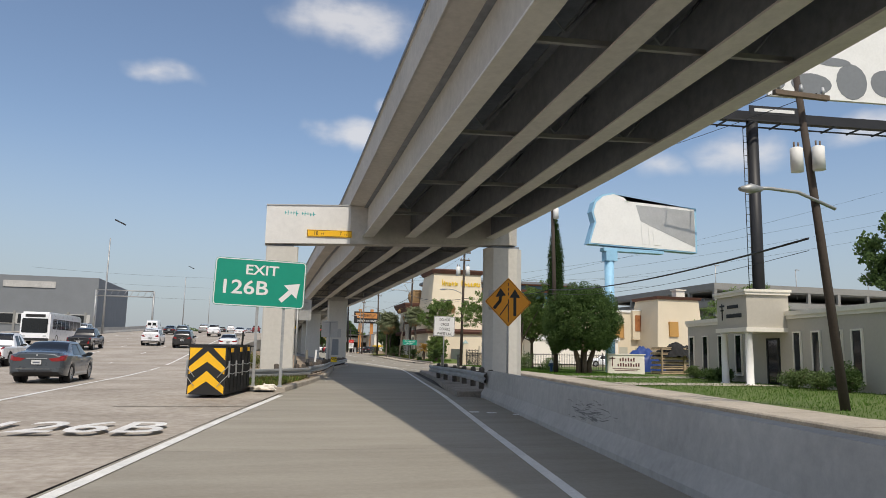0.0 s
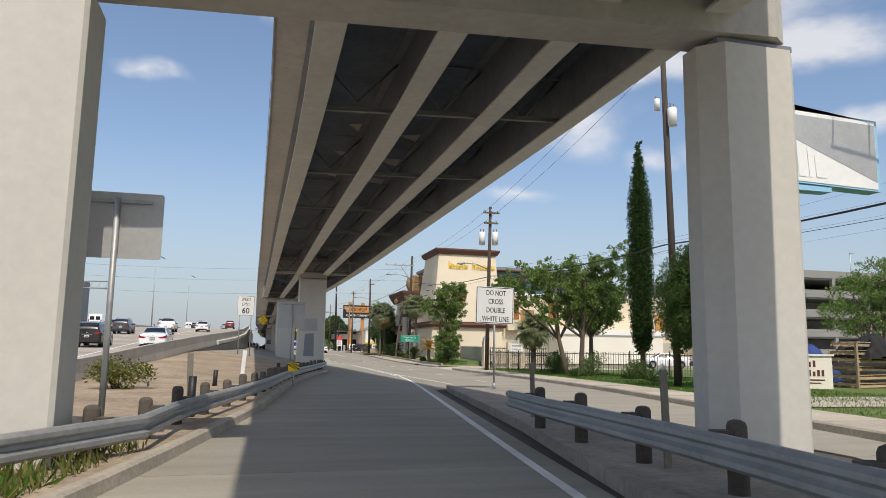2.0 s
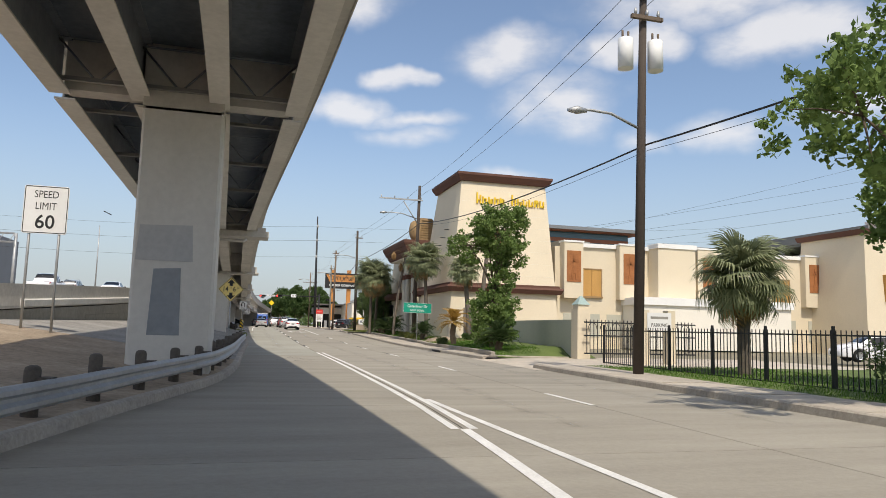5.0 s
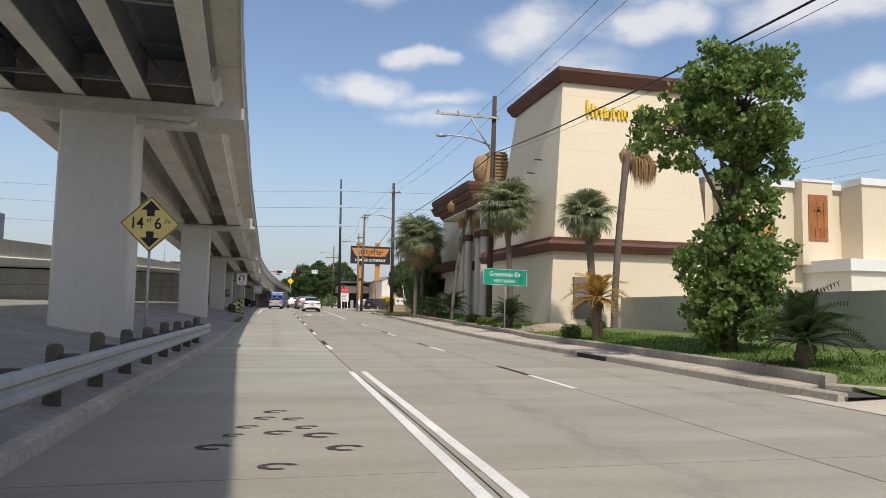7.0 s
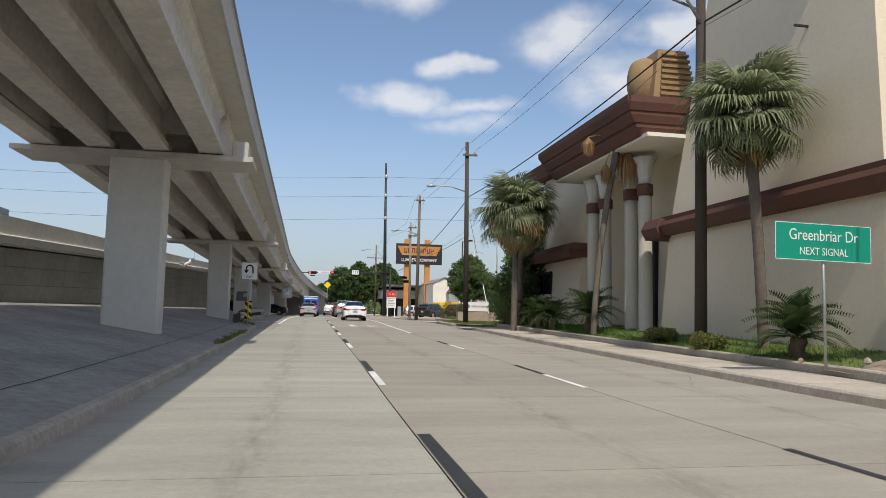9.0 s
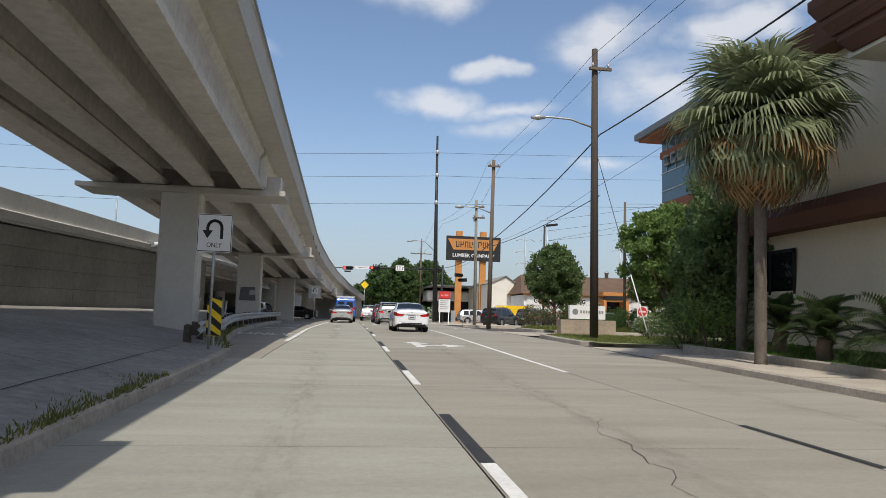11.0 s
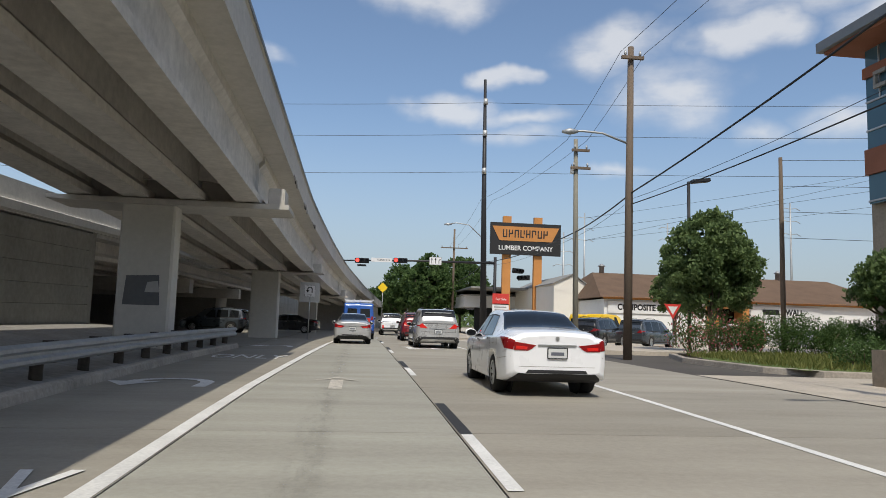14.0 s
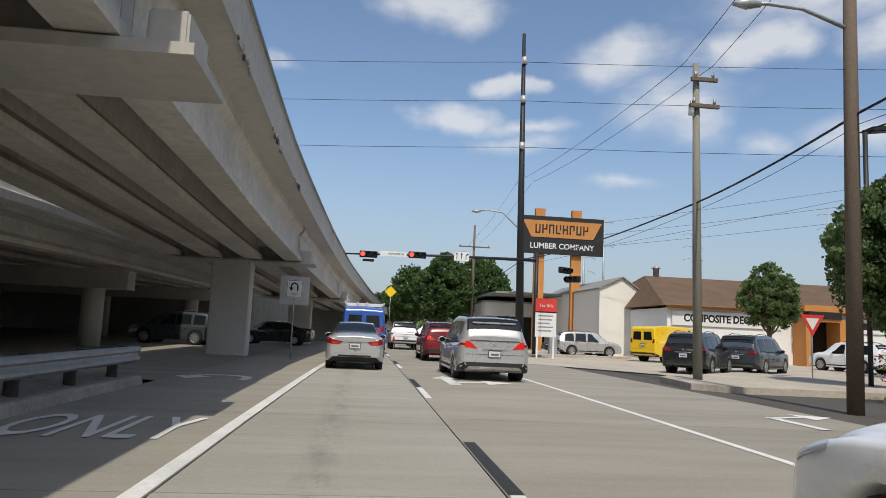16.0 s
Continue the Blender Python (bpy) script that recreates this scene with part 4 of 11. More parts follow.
# ---- the overpass ----
GL = [(-60, 0.9), (0, 3.2), (9, 3.6), (26, 3.98), (36, 4.15), (75, 4.1), (94, 4.0), (178, 4.0), (200, 5.0), (225, 6.9), (260, 9.9), (320, 15.5), (380, 22.5)]
GR = [(-60, 4.4), (0, 8.15), (8, 8.7), (14, 9.05), (22, 9.4), (35, 9.6), (60, 9.65), (72, 9.45), (94, 8.6), (116, 8.4), (170, 8.45), (185, 9.0), (200, 9.8), (225, 11.6), (260, 14.4), (320, 20), (380, 27)]
ZB = [(-60, 6.5), (30, 6.3), (60, 6.35), (71, 6.28), (94, 6.15), (115.7, 5.55), (136.7, 5.12), (157.6, 4.85), (178.6, 4.4), (200, 3.85), (225, 3.4), (260, 3.0), (320, 2.2), (380, 1.4)]
DEPTH = 1.30


def gl(y):
    return smooth(GL, y, 4)


def gr(y):
    return smooth(GR, y, 4)


def zb(y):
    return smooth(ZB, y, 4)


overpass = thing("overpass", "long concrete overpass on single columns, curving away", "bridge", kind="structure")


def girder_path(k, y0, y1, z=0.0, step=4.0):
    return [(gl(y) + (gr(y) - gl(y)) * k / 3, y, zb(y) + z) for y in span(y0, y1, step)]


SPANS = [(-42, 30.0), (30.0, 71), (71, 94), (94, 115.7), (115.7, 136.7), (136.7, 157.6), (157.6, 178.6), (178.6, 200), (200, 222)]
FL = 0.23
for i, (a, b) in enumerate(SPANS):
    a, b = a + 0.22, b - 0.22
    for k in range(4):
        if i < 3:
            bm = nb()
            sweep(bm, girder_path(k, a, b), [(-FL, 0), (FL, 0), (FL, 0.045), (-FL, 0.045)])
            part("girder_flange", bm, M["steel"], overpass, "light grey steel bottom flange")
            # web and top flange take the shade of the bays as their colour
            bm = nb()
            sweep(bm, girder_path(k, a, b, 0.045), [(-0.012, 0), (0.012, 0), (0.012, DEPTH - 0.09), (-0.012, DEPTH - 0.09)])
            part("girder_web", bm, M["dark_and_shade"], overpass, "steel girder web, shade between the girders in its colour")
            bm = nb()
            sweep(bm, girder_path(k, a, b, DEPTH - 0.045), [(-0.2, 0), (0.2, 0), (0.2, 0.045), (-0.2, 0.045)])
            part("girder_flange", bm, M["dark_and_shade"], overpass)
            # outer face in its own pale tone; the web behind carries painted shade
            if k in (0, 3):
                s = -1 if k == 0 else 1
                bm = nb()
                pth = girder_path(k, a, b)
                sweep(bm, pth, [(s * 0.02, 0.046), (s * 0.05, 0.046), (s * 0.05, DEPTH - 0.05), (s * 0.02, DEPTH - 0.05)])
                part("fascia_plate", bm, M["conc"], overpass, "pale outer girder face")
        else:
            bm = nb()
            w = 0.33
            sweep(bm, girder_path(k, a, b), [(-w, -0.25), (w, -0.25), (w, -0.07), (0.1, 0.16), (0.1, 0.92), (0.25, 1.08), (0.25, DEPTH), (-0.25, DEPTH), (-0.25, 1.08), (-0.1, 0.92), (-0.1, 0.16), (-w, -0.07)])
            part("girder", bm, M["beam"], overpass, "stained concrete I-girder")
    if i < 3:
        # deck soffit panels between the girders, and cross frames, all coloured dark for shade
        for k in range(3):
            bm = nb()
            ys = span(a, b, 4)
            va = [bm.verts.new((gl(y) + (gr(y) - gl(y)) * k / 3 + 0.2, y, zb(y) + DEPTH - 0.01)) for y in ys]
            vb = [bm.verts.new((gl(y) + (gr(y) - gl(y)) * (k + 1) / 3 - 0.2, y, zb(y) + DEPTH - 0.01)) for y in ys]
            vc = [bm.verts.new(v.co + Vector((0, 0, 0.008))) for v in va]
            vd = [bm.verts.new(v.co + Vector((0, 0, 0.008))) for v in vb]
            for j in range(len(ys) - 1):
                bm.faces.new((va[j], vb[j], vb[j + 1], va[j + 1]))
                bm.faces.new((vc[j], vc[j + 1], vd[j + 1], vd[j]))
            part("soffit_panel", bm, M["soffit"], overpass, "metal deck soffit, shade of the bays in its colour")
        for y in ([15.1 - 5.0 * j for j in range(11)] + [20.1, 25.1] if i == 0 else [70.2 - 5.8 * j for j in range(7)] if i == 1 else span(a + 1.5, b - 1.5, 5.0)):
            for k in range(3):
                xa = gl(y) + (gr(y) - gl(y)) * k / 3 + 0.02
                xb = gl(y) + (gr(y) - gl(y)) * (k + 1) / 3 - 0.02
                z0, z1 = zb(y) + 0.16, zb(y) + DEPTH - 0.16
                bm = nb()
                box(bm, xa, xb, y - 0.045, y + 0.045, z0 - 0.01, z0 + 0.012)
                box(bm, xa, xb, y - 0.008, y + 0.008, z0 + 0.012, z0 + 0.1)
                part("strut", bm, M["garage"], overpass, "grey steel bottom strut")
                bm = nb()
                box(bm, xa, xb, y - 0.05, y + 0.05, z1, z1 + 0.02)
                xm = (xa + xb) / 2
                tube(bm, [(xa, y + 0.03, z1), (xm, y + 0.03, z0)], 0.026, 4)
                tube(bm, [(xb, y + 0.03, z1), (xm, y + 0.03, z0)], 0.026, 4)
                part("cross_frame", bm, M["dark_and_shade"], overpass, "steel cross frame, darkened for the shade of the bays")
    else:
        for y in (a + 0.3, b - 0.3):
            bm = nb()
            box(bm, gl(y), gr(y), y - 0.12, y + 0.12, zb(y) + 0.3, zb(y) + DEPTH)
            part("diaphragm", bm, M["beam"], overpass)

# deck with its overhangs, and the parapets
DECK = [(-42.0, 30.1), (30.1, 94.0), (94.0, 157.6), (157.6, 222.0), (222.0, 380.0)]
for a, b in DECK:
    ys = span(a, b, 3.0)
    a_, b_ = ys[0], ys[-1]
    ys[0] += 0.015
    ys[-1] -= 0.015
    bm = nb()
    rows = []
    for y in ys:
        l, r, z = gl(y) - 0.82, gr(y) + 0.82, zb(y) + DEPTH
        rows.append([bm.verts.new(p) for p in ((l, y, z + 0.06), (l + 0.6, y, z), (r - 0.6, y, z), (r, y, z + 0.06), (r, y, z + 0.26), (l, y, z + 0.26))])
    for p, q in zip(rows, rows[1:]):
        for k in range(6):
            bm.faces.new((p[k], p[(k + 1) % 6], q[(k + 1) % 6], q[k]))
    bm.faces.new(rows[0])
    bm.faces.new(rows[-1][::-1])
    part("deck", bm, M["conc"], overpass, "concrete deck with overhanging edges")
    for s, f in ((-1, lambda y: gl(y) - 0.82), (1, lambda y: gr(y) + 0.82)):
        bm = nb()
        sweep(bm, [(f(y), y, zb(y) + DEPTH + 0.02) for y in ys], [(s * 0.03, 0), (s * 0.03, 0.27), (s * -0.02, 0.31), (s * -0.02, 0.98), (s * 0.02, 1.0), (s * 0.02, 1.08), (s * -0.24, 1.08), (s * -0.24, 0.5), (s * -0.36, 0.3), (s * -0.36, 0.245), (0, 0.24), (0, 0)])
        part("parapet", bm, M["conc"], overpass, "concrete parapet stained along the top")
        bm = nb()
        sweep(bm, [(f(y), y, zb(y) + DEPTH + 0.02) for y in ys], [(s * 0.034, 1.0), (s * 0.045, 1.0), (s * 0.045, 1.10), (s * 0.034, 1.10)])
        part("parapet_strip", bm, M["dark_and_shade"], overpass, "dark weathered strip along the parapet top")

# the steel spans fall a little towards their left edge
for o in overpass.children:
    if o.name.split(".")[0] in ("girder_flange", "girder_web", "fascia_plate", "soffit_panel", "strut", "diagonal", "deck", "parapet", "parapet_strip"):
        for v in o.data.vertices:
            x, y, z = v.co
            k = min(1.0, max(0.0, (54 - y) / 20))
            v.co.z = z - 0.25 * k * k * (3 - 2 * k) * min(1.3, max(-0.2, (gr(y) - x) / (gr(y) - gl(y))))

# bents: (y, cap left, cap right, ledge underside, column left, column right, foot)
for (y, c0, c1, zc, k0, k1, foot) in ((71.0, 5.7, 8.0, 6.0, 5.98, 7.8, 0.2), (94.0, 3.35, 9.62, 5.78, 5.2, 6.98, -0.2), (115.7, 3.2, 9.55, 5.12, 5.68, 7.18, 0.0), (136.7, 3.2, 9.45, 4.68, 5.66, 6.87, 0.3), (157.6, 3.2, 9.55, 4.42, 5.08, 6.5, 0.3), (178.6, 3.2, 9.6, 4.05, 5.6, 7.15, 0.1), (200, 4.2, 10.8, 3.42, 6.6, 8.2, 0.1)):
    bm = nb()
    if y == 71.0:
        poly(bm, [(k0, y - 0.7), (k1, y - 0.7), (k1, y + 0.7), (k0, y + 0.7)], zc - 0.0, zb(y) + DEPTH)
        box(bm, gl(y) + 0.1, gr(y) - 0.1, y - 0.3, y + 0.3, zb(y) + 0.1, zb(y) + DEPTH)
    else:
        # inverted T: ledge that tapers up at its ends, stem above
        z1 = zb(y) - (0.02 if y < 100 else 0.27)
        up = 0.18 if y < 100 else 0.04
        pts = [(c0, zc + up), (c0 + 1.4, zc), (c1 - 1.0, zc), (c1, zc + 0.02), (c1, z1), (c0, z1)]
        a = [bm.verts.new((px, y - 0.85, pz)) for px, pz in pts]
        b = [bm.verts.new((px, y + 0.85, pz)) for px, pz in pts]
        bm.faces.new(a)
        bm.faces.new(b[::-1])
        for k in range(6):
            bm.faces.new((a[k], b[k], b[(k + 1) % 6], a[(k + 1) % 6]))
        box(bm, gl(y) - 0.1, gr(y) + 0.1, y - 0.2, y + 0.2, z1 - 0.01, zb(y) + DEPTH - 0.02)
        box(bm, c1 - 0.62, c1 - 0.16, y - 0.5, y + 0.5, z1 - 0.02, zb(y) + 0.24, bevel=0.03)
    part("bent_cap", bm, M["conc"], overpass, "concrete bent cap with a ledge for the girders")
    bm = nb()
    c = 0.06
    d = 0.7 if y == 71.0 else 0.38
    yc = y if y < 110 else y - 0.24
    d = d if y > 110 else max(d, 0.62)
    poly(bm, [(k0 + c, yc - d), (k1 - c, yc - d), (k1, yc - d + c), (k1, yc + d - c), (k1 - c, yc + d), (k0 + c, yc + d), (k0, yc + d - c), (k0, yc - d + c)], foot - 0.5, zc + 0.06)
    part("column", bm, M["column"], overpass, "pale painted rectangular concrete column")
    for k in range(4):
        if y != 71.0:
            for s in (-0.45, 0.45):
                bm = nb()
                xg = gl(y) + (gr(y) - gl(y)) * k / 3
                box(bm, xg - 0.22, xg + 0.22, y + s - 0.18, y + s + 0.18, z1 - 0.03, z1 + 0.03)
                part("bearing_pad", bm, M["rubber"], overpass)

# the ramp goes to ground between walls
for s, f in ((-1, gl), (1, gr)):
    bm = nb()
    sweep(bm, [(f(y), y, 0.0) for y in span(222, 380, 6)], [(0.1, -0.5), (0.1, 0.0), (-0.1, 0.0), (-0.1, -0.5)])
    for v in bm.verts:
        v.co.z = zb(v.co.y) + DEPTH - 0.02 if v.co.z > -0.2 else -0.3
    part("ramp_wall", bm, M["wall"], overpass, "concrete wall under the ramp")
bm = nb()
box(bm, gl(222), gr(222), 222, 222.3, -0.3, zb(222) + DEPTH)
part("abutment", bm, M["wall"], overpass)

# repainted patches over old scrawl on two columns
for (x0, x1, yf, z0, z1, key) in ((6.4, 7.1, 70.29, 0.75, 2.3, "slab_grey"), (6.05, 7.3, 70.285, 2.45, 3.3, "slab_light"), (5.28, 6.24, 156.97, 1.7, 2.52, "slab_dark"), (5.84, 6.22, 156.965, 2.05, 2.36, "slab_light")):
    if key not in M:
        M[key] = mat("paint_over_" + key, {"slab_grey": (0.26, 0.28, 0.30), "slab_dark": (0.15, 0.155, 0.16), "slab_light": (0.46, 0.46, 0.45)}[key], 0.8, var=0.15, big=1.5, small=8)
    bm = nb()
    plate(bm, [(x0, z0), (x1, z0), (x1 - 0.05, z1), (x0 + 0.06, z1 - 0.04)], yf, yf + 0.012)
    part("paint_patch", bm, M[key], overpass, "grey patch of paint over old scrawl")

# broken concrete along the deck's outer edge
sp = random.Random(31)
for (yc, zc, n) in ((170.5, 4.75, 9), (165.4, 4.6, 6), (161.0, 4.75, 5)):
    for k in range(n):
        bm = nb()
        r = sp.uniform(0.04, 0.14)
        bmesh.ops.create_icosphere(bm, subdivisions=1, radius=r)
        for v in bm.verts:
            v.co = Vector((v.co.x * 0.35, v.co.y * sp.uniform(0.8, 1.9), v.co.z * sp.uniform(0.6, 1.1)))
        y = yc + sp.gauss(0, 0.6)
        o = part("spall", bm, M["slope"] if k % 3 else M["crack"], overpass, "broken concrete showing rust")
        o.location = (gr(y) + 0.88, y, zb(y) + DEPTH - 0.06 + sp.uniform(-0.06, 0.08))

# the straddle bent over the exit lane


def rise(bm, lo=0.047, hi=0.056, mid=6.4):
    """Lifts a level beam to the deck's cross fall."""
    for v in bm.verts:
        v.co.z += v.co.x * (hi if v.co.z > mid else lo)
    return bm


bm = nb()
poly(bm, [(-0.17, 29.6), (10.5, 29.6), (10.78, 29.8), (10.78, 30.15), (10.5, 30.35), (-0.17, 30.35)], 5.57, 7.16)
straddle = part("bent_cap", rise(bm), M["conc"], overpass, "long concrete straddle beam over the exit lane")
bm = nb()
box(bm, -0.175, 3.28, 29.585, 29.6, 5.57, 7.17)
box(bm, -0.185, -0.17, 29.59, 30.35, 5.57, 7.17)
part("painted_face", rise(bm), M["white_cap"], straddle, "white painted end of the beam")
bm = nb()
box(bm, -0.2, 3.3, 29.55, 30.4, 7.16, 7.2)
part("drip_edge", rise(bm), M["signback"], straddle)
for (k0, k1, d, zt) in ((-0.12, 1.18, 0.46, 5.49), (9.36, 11.06, 0.46, 5.92)):
    bm = nb()
    c = 0.05 if k0 < 5 else 0.29
    y = 30.13
    poly(bm, [(k0 + c, y - d), (k1 - c, y - d), (k1, y - d + c), (k1, y + d - c), (k1 - c, y + d), (k0 + c, y + d), (k0, y + d - c), (k0, y - d + c)], -0.4, zt)
    part("column", bm, M["column"], overpass, "pale painted rectangular concrete column")
    bm = nb()
    box(bm, k0 + 0.2, k1 - 0.2, y - d + 0.06, y + d - 0.06, zt, zt + 0.09)
    part("bearing_pad", bm, M["dark_and_shade"], overpass)
bm = nb()
plate(bm, rounded(1.86, 0.29, 0.01), -0.03, 0.0)
vc = tagged(part("clearance_sign", bm, M["amber"], straddle, "amber clearance plate reading 18 FT 7 IN", pose(2.41, 29.57, 6.1, 0, -1.5, 0)))
bm = nb()
frame_strip(bm, rounded(1.82, 0.26, 0.01), rounded(1.79, 0.23, 0.01), -0.034, -0.029)
part("border", bm, M["ink"], vc)
words("lettering", "18", 0.22, M["ink"], vc, pose(-0.56, -0.033, 0.0) @ FACE, 0.002, wide=0.9)
words("lettering", "FT", 0.13, M["ink"], vc, pose(-0.28, -0.033, -0.03) @ FACE, 0.002, wide=0.9)
words("lettering", "7", 0.22, M["ink"], vc, pose(0.46, -0.033, 0.0) @ FACE, 0.002, wide=0.9)
words("lettering", "IN", 0.13, M["ink"], vc, pose(0.66, -0.033, -0.03) @ FACE, 0.002, wide=0.9)
rr = random.Random(3)
bm = nb()
x = 0.55
for k in range(11):
    if k != 5:
        h = rr.uniform(0.10, 0.24)
        t = rr.uniform(-0.02, 0.02)
        box(bm, x, x + 0.028, 29.578, 29.586, 6.88 - h / 2 + t, 6.88 + h / 2 + t)
        box(bm, x, x + rr.uniform(0.05, 0.11), 29.578, 29.586, 6.86 + t, 6.885 + t)
    x += 0.115
part("scrawl", bm, M["teal"], straddle, "teal scrawl on the white paint")
# drain pipe along one bent
bm = nb()
tube(bm, [(7.05, 93.0, 5.55), (8.3, 93.0, 5.5), (8.45, 93.0, 5.62)], 0.09, 10)
part("drain_pipe", bm, M["conc"], overpass, "grey drain pipe slung below the cap")

# ---- freeway barrier, retaining wall and bridge over the cross street ----
fbar = thing("freeway_barrier", "weathered concrete barrier along the freeway edge", "barrier", kind="structure")
bm = nb()
ys = span(33, 108, 3)
sweep(bm, [(XW(y), y, smooth(WALLTOP, y, 5)) for y in ys], [(0.10, -0.95), (0.04, -0.5), (0.02, 0.0), (-0.16, 0.0), (-0.18, -0.5), (-0.35, -0.8), (-0.35, -0.95)])
part("parapet", bm, M["barrier"], fbar)
bm = nb()
sweep(bm, [(XW(y), y, smooth(WALLTOP, y, 5)) for y in span(108, 420, 3)], [(0.10, -0.95), (0.04, -0.5), (0.02, 0.0), (-0.16, 0.0), (-0.18, -0.5), (-0.35, -0.8), (-0.35, -0.95)])
part("parapet", bm, M["ledge"], fbar)
bm = nb()
sweep(bm, [(XW(y), y, smooth(WALLTOP, y, 5) - 0.62) for y in span(84, 420, 3)], [(0.14, -0.30), (0.24, -0.26), (0.24, -0.02), (0.10, 0.03), (-0.1, 0.03), (-0.1, -0.30)])
part("coping", bm, M["ledge"], fbar, "projecting pale concrete coping")
# steel pipe clamped along the parapet
bm = nb()
tube(bm, [(XW(149) + 0.3, 149.1, 4.13), (XW(150) + 0.3, 150.5, 4.33), (XW(152) + 0.3, 151.9, 4.55)], 0.11, 10)
part("parapet_pipe", bm, M["white"], fbar, "white pipe along the parapet")
bm = nb()
tube(bm, [(XW(152) + 0.3, 151.95, 4.3), (XW(152) + 0.3, 151.95, 4.75)], 0.07, 8)
part("pipe_post", bm, M["white"], fbar)
bm = nb()
box(bm, XW(149) + 0.05, XW(149) + 0.36, 148.98, 149.05, 4.0, 4.28)
part("pipe_clamp", bm, M["dark_and_shade"], fbar)
rwall = thing("retaining_wall", "brown-grey concrete retaining wall in long panels", "wall", kind="structure")


def wall_panels(y0, y1, step, course=0.62):
    """Long courses laid one on another, with a sunk joint between them."""
    for y in span(y0, y1, step)[:-1]:
        y2 = y + step
        lo, hi = (flat(BANK, y) - 0.6, flat(BANK, y2) - 0.6), (smooth(WALLTOP, y, 5) - 1.0, smooth(WALLTOP, y2, 5) - 1.0)
        if hi[1] - 0.1 < lo[1]:
            continue
        n = max(1, round((hi[1] - lo[1]) / course))
        for c in range(n):
            za, zc = [[p + (q - p) * (c + e) / n for p, q in zip(lo, hi)] for e in (0.0, 1.0)]
            pts = [(y + 0.006, za[0] + 0.005), (y2 - 0.006, za[1] + 0.005), (y2 - 0.006, zc[1] - 0.005), (y + 0.006, zc[0] - 0.005)]
            bm = nb()
            a = [bm.verts.new((XW(p[0]) + 0.04, p[0], p[1])) for p in pts]
            b = [bm.verts.new((XW(p[0]) - 0.2, p[0], p[1])) for p in pts]
            bm.faces.new(a)
            bm.faces.new(b[::-1])
            for k in range(4):
                bm.faces.new((a[k], b[k], b[(k + 1) % 4], a[(k + 1) % 4]))
            part("wall_panel", bm, M["wall"], rwall)


wall_panels(60, 164, 8.0)
wall_panels(216, 420, 12.0)
bm = nb()
poly(bm, [(XW(164), 164), (-26, 164), (-26, 164.4), (XW(164), 164.4)], 0, lambda p: FW(164) - 0.05)
part("abutment", bm, M["wall"], rwall)
bm = nb()
poly(bm, [(XW(216), 215.6), (-26, 215.6), (-26, 216), (XW(216), 216)], 0, lambda p: FW(216) - 0.05)
part("abutment", bm, M["wall"], rwall)
fbr = thing("freeway_bridge", "low concrete bridge carrying the freeway over the cross street", "bridge", kind="structure")
for x in (0.9, -2.4, -5.6, -9.6, -13.6, -17.6, -21.6):
    bm = nb()
    sweep(bm, [(x, y, FW(y) - 1.0) for y in span(164.4, 215.6, 6)], [(-0.35, 0), (0.35, 0), (0.35, 0.16), (0.12, 0.32), (0.12, 0.95), (-0.12, 0.95), (-0.12, 0.32), (-0.35, 0.16)])
    part("girder", bm, M["beam"], fbr)
bm = nb()
sweep(bm, [(-11, y, FW(y) - 0.24) for y in span(164.4, 215.6, 6)], [(-14.4, 0), (12.8, 0), (12.8, 0.22), (-14.4, 0.22)])
part("deck", bm, M["deck"], fbr)
for x in (0.2, -5.5, -12.5, -19.5):
    for y in (181, 199):
        bm = nb()
        tube(bm, [(x, y, 0), (x, y, FW(y) - 1.2)], 0.45, 12)
        part("column", bm, M["column"], fbr)
for y in (181, 199):
    bm = nb()
    box(bm, -24, 1.7, y - 0.5, y + 0.5, FW(y) - 2.0, FW(y) - 1.2)
    part("bent_cap", bm, M["conc"], fbr)
med = thing("median_barrier", "concrete median barrier across the freeway", "barrier", kind="structure")
bm = nb()
sweep(bm, [(FWL, y, FW(y)) for y in span(-60, 420, 6)], [(-0.3, -2.0), (-0.3, 0.1), (-0.12, 0.4), (-0.08, 0.95), (0.08, 0.95), (0.12, 0.4), (0.3, 0.1), (0.3, -2.0)])
part("parapet", bm, M["barrier"], med)

# ---- concrete wall between the exit lane and the frontage road ----
bm = nb()
sweep(bm, [(X1(y) + 1.45, y, G(y)) for y in span(-40, 20.6, 3) + [21.2, 21.6, 21.85, 22.02, 22.1]], [(-0.3, -0.1), (-0.3, 0.08), (-0.17, 0.3), (-0.12, 0.80), (0.12, 0.80), (0.17, 0.3), (0.3, 0.08), (0.3, -0.1)])
for v in bm.verts:
    k = min(max((v.co.y - 21.2) / 0.9, 0), 1)
    v.co.z *= 1 - 0.55 * k ** 3
    v.co.x += (X1(v.co.y) + 1.45 - v.co.x) * 0.5 * k ** 3
cw = thing("concrete_barrier", "smooth grey concrete barrier with scuffs and a rounded end", "barrier", kind="structure")
part("barrier_wall", bm, M["barrier"], cw)
sr = random.Random(12)
bm = nb()
